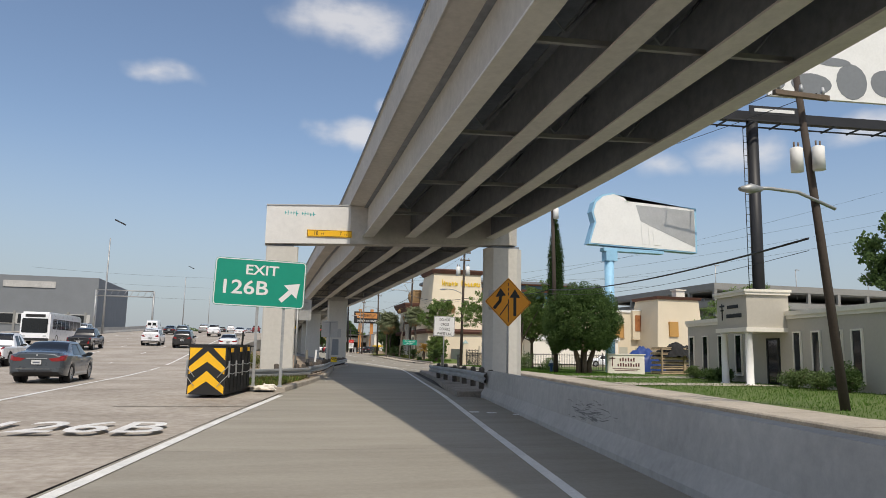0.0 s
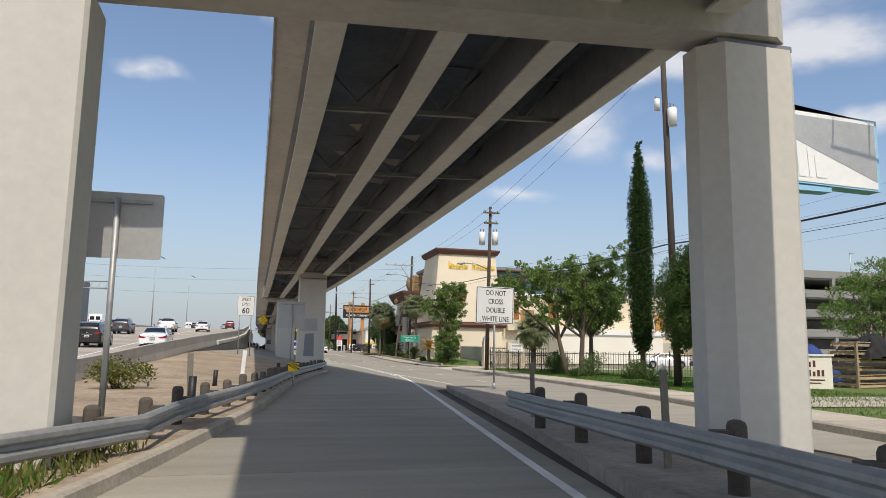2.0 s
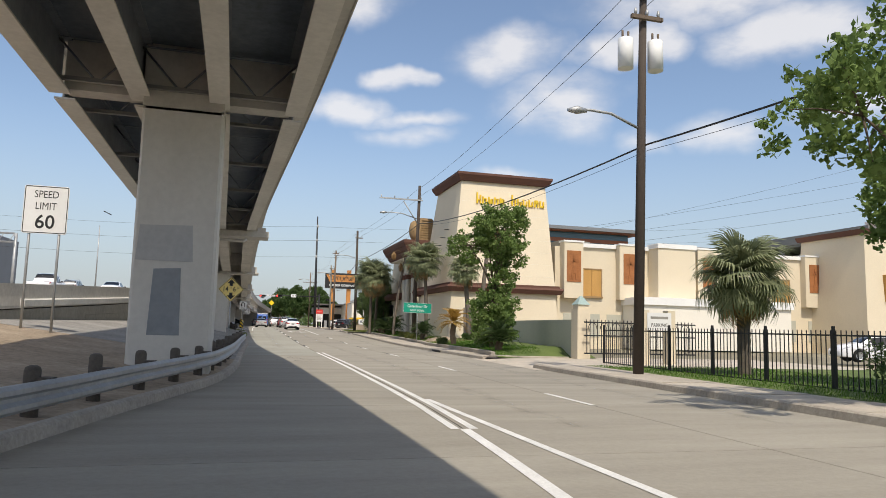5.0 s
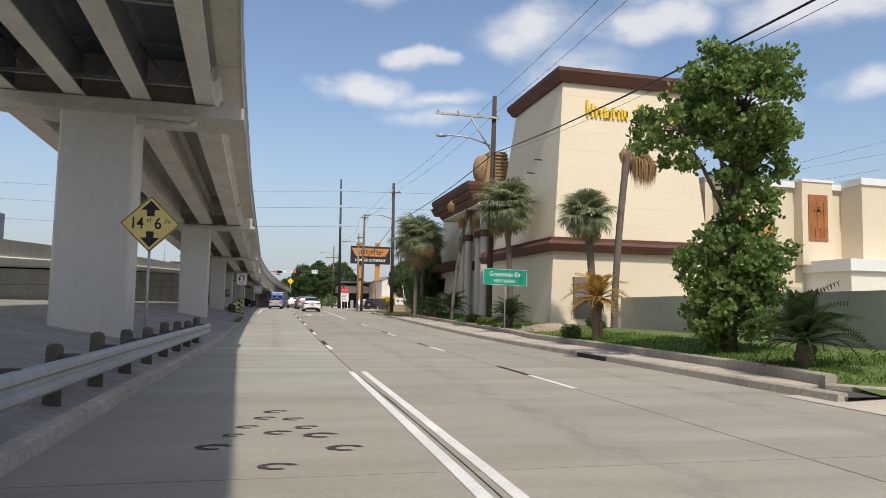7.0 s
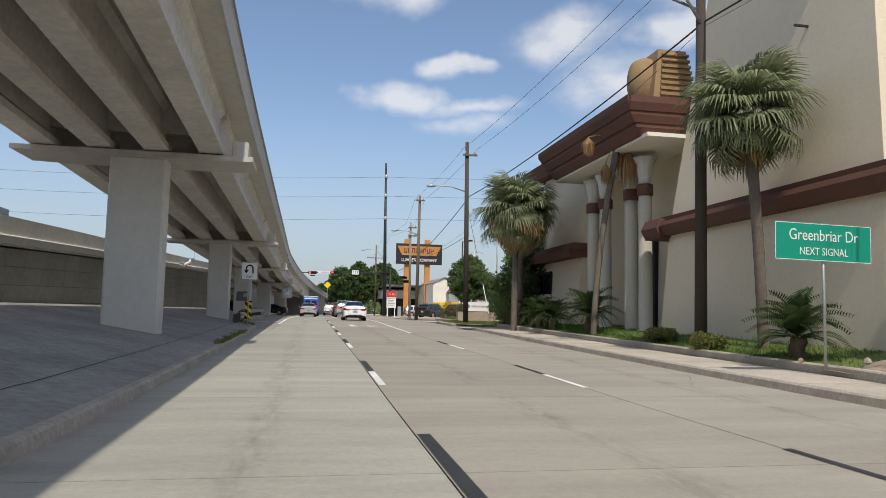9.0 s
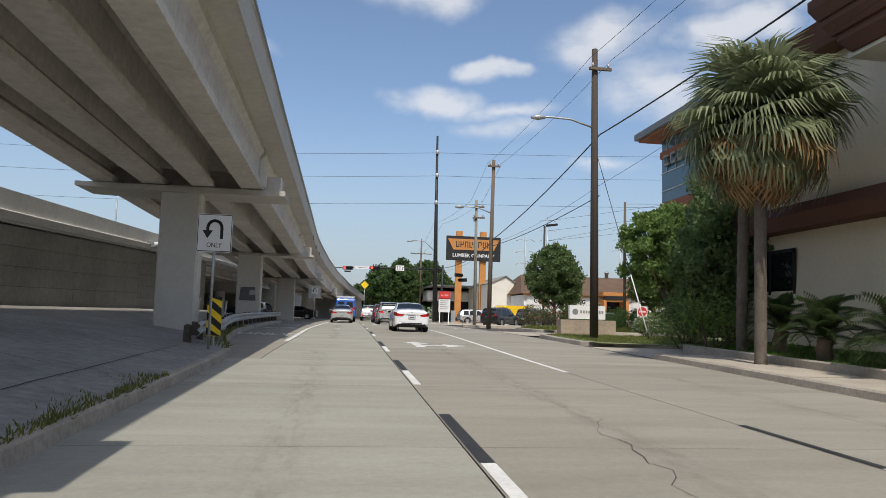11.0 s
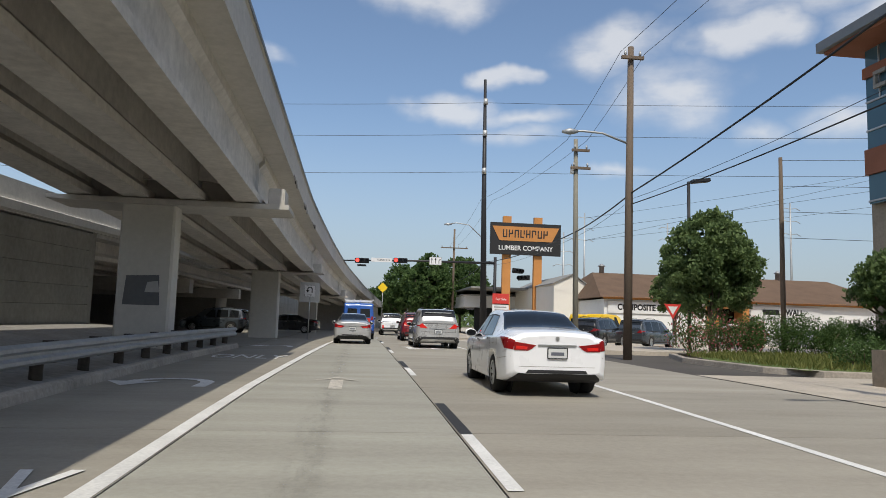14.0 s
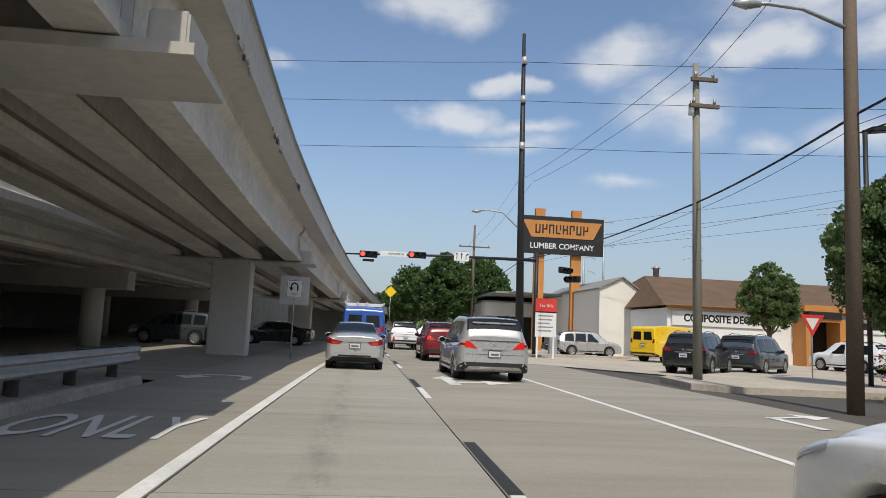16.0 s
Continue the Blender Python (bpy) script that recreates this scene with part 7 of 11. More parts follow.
# low wing of the club with relief panels
hall = thing("club_hall", "long cream two-storey hall with rust relief panels", "building")
bm = nb()
box(bm, 34.4, 68, 109.6, 126, -0.5, 8.45)
part("wall", bm, M["cream"], hall)
piers = [(34.9, 36.7, 108.75), (40.3, 42.4, 108.9), (48.0, 50.4, 108.5), (53.4, 56.0, 108.9), (60.2, 62.4, 108.9)]
for i, (a, b, y) in enumerate(piers):
    bm = nb()
    box(bm, a, b, y, 109.62, 3.9 if i != 2 else 3.4, 8.75)
    part("pier", bm, M["cream"], hall, "projecting stucco pier")
    bm = nb()
    c = (a + b) / 2
    box(bm, c - 0.66, c + 0.66, y - 0.05, y + 0.01, 5.3, 8.0)
    p = part("relief_panel", bm, M["rust"], hall, "rust-coloured relief panel")
    bm = nb()
    for (u0, u1, w0, w1) in ((-0.12, 0.12, 6.0, 7.2), (-0.3, 0.3, 7.0, 7.15), (-0.1, 0.14, 7.25, 7.6), (-0.25, -0.1, 5.5, 6.1), (0.12, 0.25, 5.5, 6.1), (0.35, 0.42, 5.6, 7.6)):
        box(bm, c + u0, c + u1, y - 0.09, y - 0.045, w0, w1, bevel=0.015)
    part("relief", bm, M["rust"], p)
    solid("coping", M["white"], hall, (a - 0.06, b + 0.06, y - 0.06, 109.8, 8.75, 8.9))
for (a, b) in ((36.75, 40.25), (42.45, 47.95), (50.45, 53.35), (56.05, 60.15), (62.45, 68.1)):
    solid("coping", M["white"], hall, (a, b, 109.4, 110.0, 8.45, 8.8))
solid("wall", M["cream"], hall, (43.6, 47.4, 108.0, 109.62, 3.9, 8.6), label="stepped-out stair block")
solid("coping", M["white"], hall, (43.5, 47.5, 107.9, 109.7, 8.6, 9.0))
for (a, b, z0, z1) in ((37.0, 38.8, 4.15, 6.5), (57.0, 58.8, 4.2, 6.4), (64.0, 65.0, 7.0, 7.2)):
    solid("window_boarding", M["boarding"], hall, (a, (a + b) / 2 - 0.02, 109.50, 109.62, z0, z1), ((a + b) / 2 + 0.02, b, 109.50, 109.62, z0, z1), label="orange plywood boarding over a window")
    solid("window_frame", M["tan"], hall, (a - 0.1, a, 109.46, 109.62, z0 - 0.1, z1 + 0.1), (b, b + 0.1, 109.46, 109.62, z0 - 0.1, z1 + 0.1), (a, b, 109.46, 109.62, z1, z1 + 0.1), (a - 0.15, b + 0.15, 109.4, 109.62, z0 - 0.16, z0))
solid("porch", M["creamw"], hall, (41.0, 56.0, 106.2, 109.6, -0.3, 3.45), label="white projecting ground floor")
solid("coping", M["white"], hall, (40.8, 56.2, 106.0, 109.6, 3.45, 4.1))
for a in (35.2, 37.2, 39.4, 58.0, 61, 64):
    solid("recess_panel", M["grey_wall"], hall, (a, a + 1.5, 109.55, 109.62, 0.6, 2.6))
solid("roof_unit", M["garage"], hall, (36, 39, 112, 115, 8.4, 9.3), (50, 53, 113, 117, 8.4, 9.6))
bm = nb()
frustum(bm, (61.2, 70.2, 103.0, 112), (61.95, 69.4, 103.75, 111.2), -0.5, 10.5)
part("wall", bm, M["cream"], hall, "sloping-walled end pavilion")
bm = nb()
frustum(bm, (61.7, 69.7, 103.5, 111.5), (61.5, 69.85, 103.3, 111.6), 10.45, 10.9)
part("cornice", bm, M["brown"], hall, "brown cornice")
solid("window_boarding", M["boarding"], hall, (63.6, 65.2, 103.1, 103.5, 4.4, 6.8))
solid("roof_unit", M["creamw"], hall, (67.4, 69.0, 107, 108.4, 10.9, 12.4), (67.2, 69.2, 106.8, 108.6, 12.3, 12.5), label="pale roof plant")

# garden wall, pier and gate beside the drive
gw = thing("garden_wall", "smooth grey-green stucco wall with a cream gate pier", "wall")
bm = nb()
sweep(bm, [(28.5, 108.2, 0.0), (23.5, 83.4, -0.1)], [(-0.12, -0.4), (0.12, -0.4), (0.12, 1.72), (-0.12, 1.72)])
part("wall", bm, M["grey_wall"], gw)
for (x, y) in ((23.5, 82.85),):
    bm = nb()
    box(bm, x - 0.32, x + 0.32, y - 0.32, y + 0.32, -0.4, 2.1)
    box(bm, x - 0.26, x + 0.26, y - 0.26, y + 0.26, 2.1, 2.3)
    pr = part("pier", bm, M["cream"], gw, "cream stucco gate pier")
    bm = nb()
    frustum(bm, (x - 0.32, x + 0.32, y - 0.32, y + 0.32), (x - 0.04, x + 0.04, y - 0.04, y + 0.04), 2.3, 2.7)
    part("cap", bm, M["teal_cap"] if "teal_cap" in M else M.setdefault("teal_cap", mat("verdigris_cap", (0.30, 0.40, 0.38), 0.8, var=0.3)), pr, "pale verdigris pyramid cap")
s = thing("drive_gate", "black wrought-iron gate with looped bars", "gate")
bm = nb()
for z in (0.1, 0.9, 1.5):
    box(bm, 23.4, 29.2, 82.28, 82.32, z - 0.03, z + 0.03)
part("rail", bm, M["black"], s)
for k in range(30):
    bm = nb()
    x = 23.5 + k * 0.19
    box(bm, x - 0.014, x + 0.014, 82.285, 82.315, 0.1, 1.62)
    part("bar", bm, M["black"], s)
for k in range(9):
    bm = nb()
    cx = 23.8 + k * 0.6
    tube(bm, [(cx + 0.22 * math.cos(a), 82.27, 1.2 + 0.28 * math.sin(a)) for a in [math.pi * j / 8 for j in range(9)]], 0.015, 5)
    part("loop", bm, M["black"], s)

# black picket fence along the pavement
fence = thing("picket_fence", "black steel picket fence with a sliding gate", "fence")


def fence_line(ax, ay, bx, by, h, step=0.14):
    L = math.hypot(bx - ax, by - ay)
    rot = math.degrees(math.atan2(by - ay, bx - ax))
    z = G((ay + by) / 2)
    at = pose(ax, ay, z, 0, 0, rot)
    bm = nb()
    for zz in (0.15, h - 0.12):
        box(bm, 0, L, -0.02, 0.02, zz - 0.02, zz + 0.02)
    part("rail", bm, M["black"], fence, "", at)
    me = None
    for k in range(int(L / step)):
        if me is None:
            bm = nb()
            box(bm, -0.01, 0.01, -0.01, 0.01, 0.03, h)
            me = mesh_of("picket", bm, M["black"])
        part("picket", me, None, fence, "", at @ pose((k + 0.5) * step, 0, 0))
    for k in range(int(L / 2.4) + 1):
        bm = nb()
        box(bm, -0.03, 0.03, -0.03, 0.03, -0.2, h + 0.1)
        part("fence_post", bm, M["black"], fence, "", at @ pose(min(k * 2.4, L), 0, 0))


fence_line(22.6, 79.0, 22.2, 64.2, 1.55, 0.16)
fence_line(22.2, 64.2, 29.0, 56.6, 1.55, 0.16)
fence_line(29.0, 56.6, 38.0, 50.5, 1.55, 0.2)
s = thing("parking_board", "white parking board with a blank panel on a pier", "sign", pose(24.6, 78.4, G(78)))
bm = nb()
box(bm, -0.7, -0.35, -0.1, 0.25, -0.2, 2.3)
box(bm, 0.5, 0.85, -0.1, 0.25, -0.2, 2.3)
part("pier", bm, M["cream"], s)
p = panel(s, 1.1, 0.7, M["signwhite"], pose(0.08, -0.14, 1.85), r=0.02)
letter(p, "PARKING", 0.2, M["ink"], 0, -0.15, 0.9)
bm = nb()
box(bm, -0.4, 0.4, -0.016, -0.012, 0.1, 0.2)
part("text_bar", bm, M["wall"], p)

# clinic: low beige building with a columned porch
cl = thing("clinic", "low beige stucco clinic with a columned porch", "building", pose(25.3, 39.0, -0.05, 0, 0, -100.2))
# local x runs along the front towards the viewer, local y away from the road
solid("wall", M["beige"], cl, (0, 24, 0, 12, -0.3, 3.3))
solid("parapet", M["creamw"], cl, (-0.12, 24.1, -0.12, 12.1, 3.3, 3.5), (-0.06, 24.05, -0.06, 12.05, 3.15, 3.3), label="pale moulded parapet")
solid("porch", M["beige"], cl, (8.2, 11.2, -1.9, 0.1, 2.7, 4.25), label="raised porch block")
solid("parapet", M["creamw"], cl, (8.05, 11.35, -2.05, 0.2, 4.38, 4.5), (8.1, 11.3, -2.0, 0.16, 4.25, 4.38), (8.12, 11.28, -1.98, 0.16, 2.55, 2.75))
for x in (8.45, 10.9):
    bm = nb()
    tube(bm, [(x, -1.7, z) for z in (0, 0.15, 0.16, 1.4, 2.45, 2.55)], [0.24, 0.24, 0.17, 0.17, 0.15, 0.22], 14)
    part("column", bm, M["white"], cl, "white round porch column")
solid("door", M["glass"], cl, (9.5, 10.4, -0.06, 0.02, 0.0, 2.2))
solid("door_frame", M["ink"], cl, (9.4, 9.5, -0.09, 0.02, 0.0, 2.3), (10.4, 10.5, -0.09, 0.02, 0, 2.3), (9.5, 10.4, -0.09, 0.02, 2.2, 2.3))
for (x, w_) in ((0.3, 0.6), (2.2, 0.6), (4.2, 0.6), (6.2, 0.6), (11.75, 0.5), (13.2, 0.5), (14.7, 0.5), (15.9, 0.55), (18.6, 0.6), (21.0, 0.6)):
    w = part("window", nb(), M["glass"], cl, "tall narrow dark window")
    solid("pane", M["glass"], w, (x, x + w_, -0.04, 0.02, 0.6, 2.5))
    solid("window_frame", M["creamw"], w, (x - 0.07, x, -0.08, 0.02, 0.5, 2.57), (x + w_, x + w_ + 0.07, -0.08, 0.02, 0.5, 2.57), (x, x + w_, -0.08, 0.02, 2.5, 2.57), (x - 0.1, x + w_ + 0.1, -0.12, 0.02, 0.42, 0.5))
bm = nb()
box(bm, 8.72, 8.79, -1.925, -1.9, 3.15, 3.95)
box(bm, 8.5, 9.0, -1.925, -1.9, 3.8, 3.88)
box(bm, 8.6, 8.9, -1.925, -1.9, 3.6, 3.66)
part("emblem", bm, M["ink"], cl, "dark emblem beside the name")
bm = nb()
box(bm, 9.3, 10.4, -1.922, -1.9, 3.68, 3.84)
box(bm, 9.2, 10.7, -1.922, -1.9, 3.24, 3.42)
part("name_bar", bm, M["ink"], cl, "dark bars of the name")
s = thing("clinic_sign", "low white monument sign with dark red bars", "sign", pose(24.7, 45.8, -0.1, 0, 0, -14))
solid("slab", M["creamw"], s, (-1.3, 1.3, -0.15, 0.15, 0, 1.42), bevel=0.02)
solid("cap", M["creamw"], s, (-1.36, 1.36, -0.2, 0.2, 1.42, 1.5))
bm = nb()
for k in range(6):
    box(bm, -0.45 + k * 0.19, -0.35 + k * 0.19, -0.165, -0.15, 0.98, 1.24 if k % 2 else 1.18)
for k in range(9):
    box(bm, -0.6 + k * 0.18, -0.5 + k * 0.18, -0.165, -0.15, 0.62, 0.86 if k % 3 else 0.8)
box(bm, -0.98, -0.92, -0.165, -0.15, 0.62, 1.28)
box(bm, -1.15, -0.75, -0.165, -0.15, 1.14, 1.2)
box(bm, -0.95, 0.95, -0.165, -0.15, 0.44, 0.485)
box(bm, -0.8, 0.8, -0.165, -0.15, 0.32, 0.36)
part("text_bar", bm, M["maroon"] if "maroon" in M else M.setdefault("maroon", mat("maroon_paint", (0.12, 0.035, 0.04), 0.6, var=0.1, bump=0)), s)
M["pallet"] = mat("pallet_timber", (0.52, 0.39, 0.25), 0.85, var=0.3, big=1.5, small=14, rnd=0.35)
M["tarp"] = mat("blue_tarpaulin", (0.02, 0.055, 0.22), 0.5, var=0.2, big=1.2, small=9, bump=0.3)
# racks of pallets under tarpaulins behind the clinic sign
s = thing("pallet_stack", "stacked timber pallets half covered by a black tarpaulin", "pallets", pose(29.4, 46.6, -0.05, 0, 0, 6))
bm = nb()
box(bm, -0.95, 0.95, -0.011, 0.011, -0.05, 0.05)
slat = mesh_of("board", bm, M["pallet"])
bm = nb()
box(bm, -0.05, 0.05, -0.6, 0.6, -0.055, 0.055)
bearer = mesh_of("bearer", bm, M["pallet"])
bm = nb()
box(bm, -0.05, 0.05, -0.05, 0.05, 0, 1.95)
upright = mesh_of("upright", bm, M["pallet"])
pr = random.Random(4)
for sx in (-1.0, 1.0):
    for k in range(6):
        p = part("pallet", nb(), M["pallet"], s, "weathered pale timber pallet", pose(sx + pr.uniform(-0.06, 0.06), 0, 0.14 + k * 0.34, 0, pr.uniform(-1.2, 1.2), pr.uniform(-2, 2)))
        for yy in (-0.62, -0.2, 0.2, 0.62):
            part("board", slat, None, p).matrix_basis = pose(0, yy, 0)
            part("board", slat, None, p).matrix_basis = pose(0, yy, 0.13, 90, 0, 0)
        for xx in (-0.85, 0, 0.85):
            part("bearer", bearer, None, p).matrix_basis = pose(xx, 0, 0.06)
    for xx in (-0.98, 0.94):
        part("upright", upright, None, s).matrix_basis = pose(sx + xx, -0.7, 0)


def tarpaulin(name, label, at, w, d, h, material, seed, lobe=0.3):
    """A sheet thrown over a heap: a dome with sharp creases and a ragged hem."""
    n = 44
    v, f = [], []
    for i in range(n):
        for j in range(n):
            u, q = i / (n - 1) * 2 - 1, j / (n - 1) * 2 - 1
            r = max(abs(u), abs(q)) ** 2.6
            fold = abs(noise.noise((u * 3.1 + seed, q * 2.2, seed))) + 0.5 * abs(noise.noise((u * 7 + seed, q * 6, 2.0)))
            z = h * (1 - r) * (0.72 + lobe * noise.noise((u * 1.6, q * 1.3, seed))) + 0.24 * fold
            v.append((u * w * (1 + 0.12 * fold), q * d * (1 + 0.12 * fold), max(0.03, z)))
    for i in range(n - 1):
        for j in range(n - 1):
            a = i * n + j
            f.append((a, a + n, a + n + 1, a + 1))
    o = new(name, raw(name, v, f, material, True))
    o.matrix_world = at
    return tagged(o, label, "tarpaulin")


tarpaulin("blue_tarpaulin", "crumpled bright blue tarpaulin over a heap", pose(27.9, 49.4, 0.05, 0, 0, 4), 1.6, 1.0, 2.2, M["tarp"], 3)
tarpaulin("black_tarpaulin", "crumpled black plastic sheet over the pallets", pose(29.3, 46.5, 1.2, 0, 0, 6), 1.55, 0.95, 1.1, M["rubber"], 8, 0.6)
tarpaulin("black_tarpaulin", "black plastic sheet over a heap behind the sign", pose(31.4, 49.6, 0.05, 0, 0, 0), 2.4, 1.0, 2.1, M["rubber"], 5)

# blank light-blue sign on a single mast
s = thing("blank_pylon_sign", "blank white pylon sign on a light-blue mast", "sign", pose(25.3, 49.2, 0.0))
bm = nb()
tube(bm, [(0, 0, -0.2), (0, 0, 8.4)], 0.36, 18)
part("mast", bm, M["sky_blue"], s, "light-blue round mast")
solid("bracket", M["sky_blue"], s, (-0.42, 0.5, -0.4, 0.4, 8.4, 9.2), (-0.6, 4.5, -0.35, 0.35, 9.15, 9.4))
out = [(-1.9, 9.6), (7.4, 9.35), (7.4, 12.95), (1.2, 13.2)] + [(0.15 + 1.75 * math.cos(a), 12.1 + 1.6 * math.sin(a)) for a in [radians(d) for d in (30, 60, 90, 120, 150, 180, 210)]] + [(-1.6, 10.6)]
bm = nb()
plate(bm, out, -0.4, 0.4)
part("cabinet", bm, M["sky_blue"], s, "light-blue sign cabinet")
cx, cz = 2.4, 11.3
bm = nb()
plate(bm, [(cx + (x - cx) * 0.965, cz + (z - cz) * 0.95) for x, z in out], -0.43, -0.4)
part("face", bm, M["white"], s, "blank weathered white face")
bm = nb()
plate(bm, [(2.1, 12.85), (7.2, 12.7), (7.2, 9.8), (2.5, 11.6)], -0.445, -0.432)
part("faded_field", bm, M["signback"], s, "greyer faded field")
bm = nb()
for k, (a, b) in enumerate(((2.6, 3.0), (3.2, 3.35), (3.6, 4.2))):
    plate(bm, [(a, 9.8), (b, 9.8), (b - 0.1, 11.4 - k * 0.3), (a - 0.1, 11.5 - k * 0.3)], -0.46, -0.447)
part("streak", bm, M["white"], s)
# tall billboard
s = thing("billboard", "high billboard with a grey and white poster on a black mast", "billboard", pose(34.9, 44.6, 0.0, 0, 0, -6))
bm = nb()
tube(bm, [(0, 0, -0.3), (0, 0, 19.0)], 0.42, 20)
part("mast", bm, M["black"], s, "thick black steel mast")
bm = nb()
box(bm, -5.0, 12.6, -1.3, -1.2, 18.6, 18.7)
box(bm, -5.0, 12.6, 0.2, 0.3, 18.6, 18.7)
for k in range(9):
    box(bm, -4.9 + k * 2.15, -4.8 + k * 2.15, -1.3, 0.3, 18.5, 18.62)
box(bm, -5, 12.6, -0.3, 0.3, 19.0, 19.7)
part("catwalk", bm, M["black"], s, "black steel catwalk")
bm = nb()
plate(bm, [(1.0, 20.9), (12.4, 20.9), (12.4, 27.5), (1.0, 27.5)], -0.7, -0.4)
p = part("poster", bm, M["white"], s, "white poster face")
bm = nb()
for (x, z, w, h) in ((1.3, 21.4, 1.2, 1.9), (2.9, 21.2, 3.4, 1.7), (6.7, 21.0, 2.6, 2.9), (9.6, 21.4, 2.5, 2.2), (5.0, 23.6, 3.0, 0.7)):
    plate(bm, [(x + dx, z + dz) for dx, dz in [(w / 2 + w / 2 * math.cos(a) * (1 if abs(math.cos(a)) > 0.5 else 0.9), h / 2 + h / 2 * math.sin(a)) for a in [math.tau * k / 16 for k in range(16)]]], -0.72, -0.705)
part("picture_shape", bm, M["grey_clad"], p, "grey-blue shapes of the picture")
solid("maker_plate", M["black"], s, (-1.0, 3.0, -1.36, -1.3, 19.1, 19.75), label="small black maker's plate")
bm = nb()
box(bm, -0.6, 2.6, -1.38, -1.361, 19.3, 19.55)
part("text_bar", bm, M["signwhite"], s)
bm = nb()
for sx in (-0.75, -0.45):
    tube(bm, [(sx, 0, 3), (sx, 0, 18.5)], 0.03, 5)
for k in range(30):
    box(bm, -0.75, -0.45, -0.015, 0.015, 3.3 + k * 0.5, 3.33 + k * 0.5)
part("ladder", bm, M["black"], s)

# parking garage far off to the right
gar = thing("parking_garage", "grey concrete parking garage with open decks", "building")
for k in range(5):
    z = k * 3.55
    solid("spandrel", M["garage"], gar, (89.5, 176, 128, 128.5, z + 0.9, z + 2.25), (89.5, 90, 128.5, 178, z + 0.9, z + 2.25))
    solid("floor", M["garage"], gar, (89.7, 176, 128.3, 178, z + 0.6, z + 0.9))
for k in range(12):
    solid("column", M["garage"], gar, (89.5 + k * 7.6, 90.2 + k * 7.6, 128.05, 128.7, -0.2, 15.2))
for k in range(5):
    solid("column", M["garage"], gar, (89.55, 90.2, 137 + k * 8.5, 137.7 + k * 8.5, -0.2, 15.2))
solid("core", M["deck"], gar, (93, 176, 137, 176, 0, 14))
for x in (92, 112, 131, 150):
    bm = nb()
    tube(bm, [(x, 131, 14), (x, 131, 20.5)], 0.09, 6)
    box(bm, x - 0.1, x + 0.9, 130.85, 131.15, 20.4, 20.55)
    part("lamp_post", bm, M["signback"], gar, "thin lamp post on the top deck")

# big grey building across the freeway
WK = 0.5186
s = thing("warehouse", "large grey clad building beyond the freeway", "building", Matrix.Translation((-0.3 * (1 - WK), 23.0 * (1 - WK), 1.3 * (1 - WK))) @ Matrix.Diagonal((WK, WK, WK, 1)))
solid("wall", M["grey_clad"], s, (-150, -77.5, 345, 420, -2.5, 32.5))
solid("recess", M["deck"], s, (-150, -80, 344.6, 345.1, 10, 15), (-118, -96, 344.6, 345.1, 27, 30))
for k in range(9):
    solid("window", M["glass"], s, (-148 + k * 7.5, -142.5 + k * 7.5, 344.5, 345.1, 10.4, 14.6))
    solid("pier", M["garage"], s, (-142.5 + k * 7.5, -141.5 + k * 7.5, 344.3, 345.1, 5, 16))
for k in range(5):
    solid("sign_bar", M["white"], s, (-140 + k * 1.6, -139 + k * 1.6, 344.4, 345, 24, 28))
s = thing("sign_gantry", "steel lattice sign gantry over the freeway", "gantry")
bm = nb()
for z in (10.6, 11.9):
    for y in (170, 171.2):
        tube(bm, [(-36.6, y, z + 1.4), (-24.6, y, z + 1.4)], 0.09, 6)
for k in range(9):
    tube(bm, [(-36.5 + k * 1.4, 170, 12.0), (-35.8 + k * 1.4, 170, 13.3)], 0.05, 5)
part("truss", bm, M["galv"], s)
for x in (-36.6, -24.6):
    bm = nb()
    tube(bm, [(x, 170.6, 3), (x, 170.6, 13.3)], 0.22, 10)
    part("leg", bm, M["galv"], s)
for (x, y, h) in ((-24.4, 120, 15), (-24.4, 230, 17), (-24.4, 330, 20), (-23.5, 60, 14)):
    s = thing("freeway_lamp", "tall grey freeway lamp post", "lamp post", pose(x, y, FW(y)), "freeway lamp posts")
    bm = nb()
    tube(bm, [(0, 0, 0), (0, 0, h)], [0.18, 0.09], 8)
    part("post", bm, M["galv"], s)
    bm = nb()
    box(bm, -0.9, 0.9, -0.2, 0.2, h - 0.1, h + 0.1, pose(0, 0, 0, 0, 25, 0) @ pose(-h * 0.42, 0, h * 0.1))
    part("lamp_head", bm, M["black"], s)

# bank
bank_b = thing("bank_building", "modern bank with blue glass, brick bands and a deep roof", "building")
solid("wall", M["bankglass"], bank_b, (39.0, 70, 158.5, 172, 8.6, 17.2), label="blue glass walls")
solid("band", M["brick"], bank_b, (38.85, 70, 158.4, 172.1, 10.2, 11.6), label="red-brown cladding band")
solid("band", M["brick"], bank_b, (38.85, 70, 158.4, 172.1, 15.6, 16.2), label="red-brown cladding band")
solid("pier", M["stone"], bank_b, (39.35, 41.1, 170.4, 172.3, 0, 11.0), label="stone-faced pier")
solid("pier", M["stone"], bank_b, (38.6, 40.4, 158.2, 160.0, 0, 9.0), label="stone-faced pier")
solid("wall", M["stone"], bank_b, (42, 70, 159, 170, 0, 8.6))
for z in (8.7, 12.6, 14.2):
    solid("mullion", M["signback"], bank_b, (38.93, 39.0, 158.5, 172, z, z + 0.1))
for k in range(8):
    solid("mullion", M["signback"], bank_b, (38.93, 39.0, 159 + k * 1.7, 159.08 + k * 1.7, 14.3, 17.2))
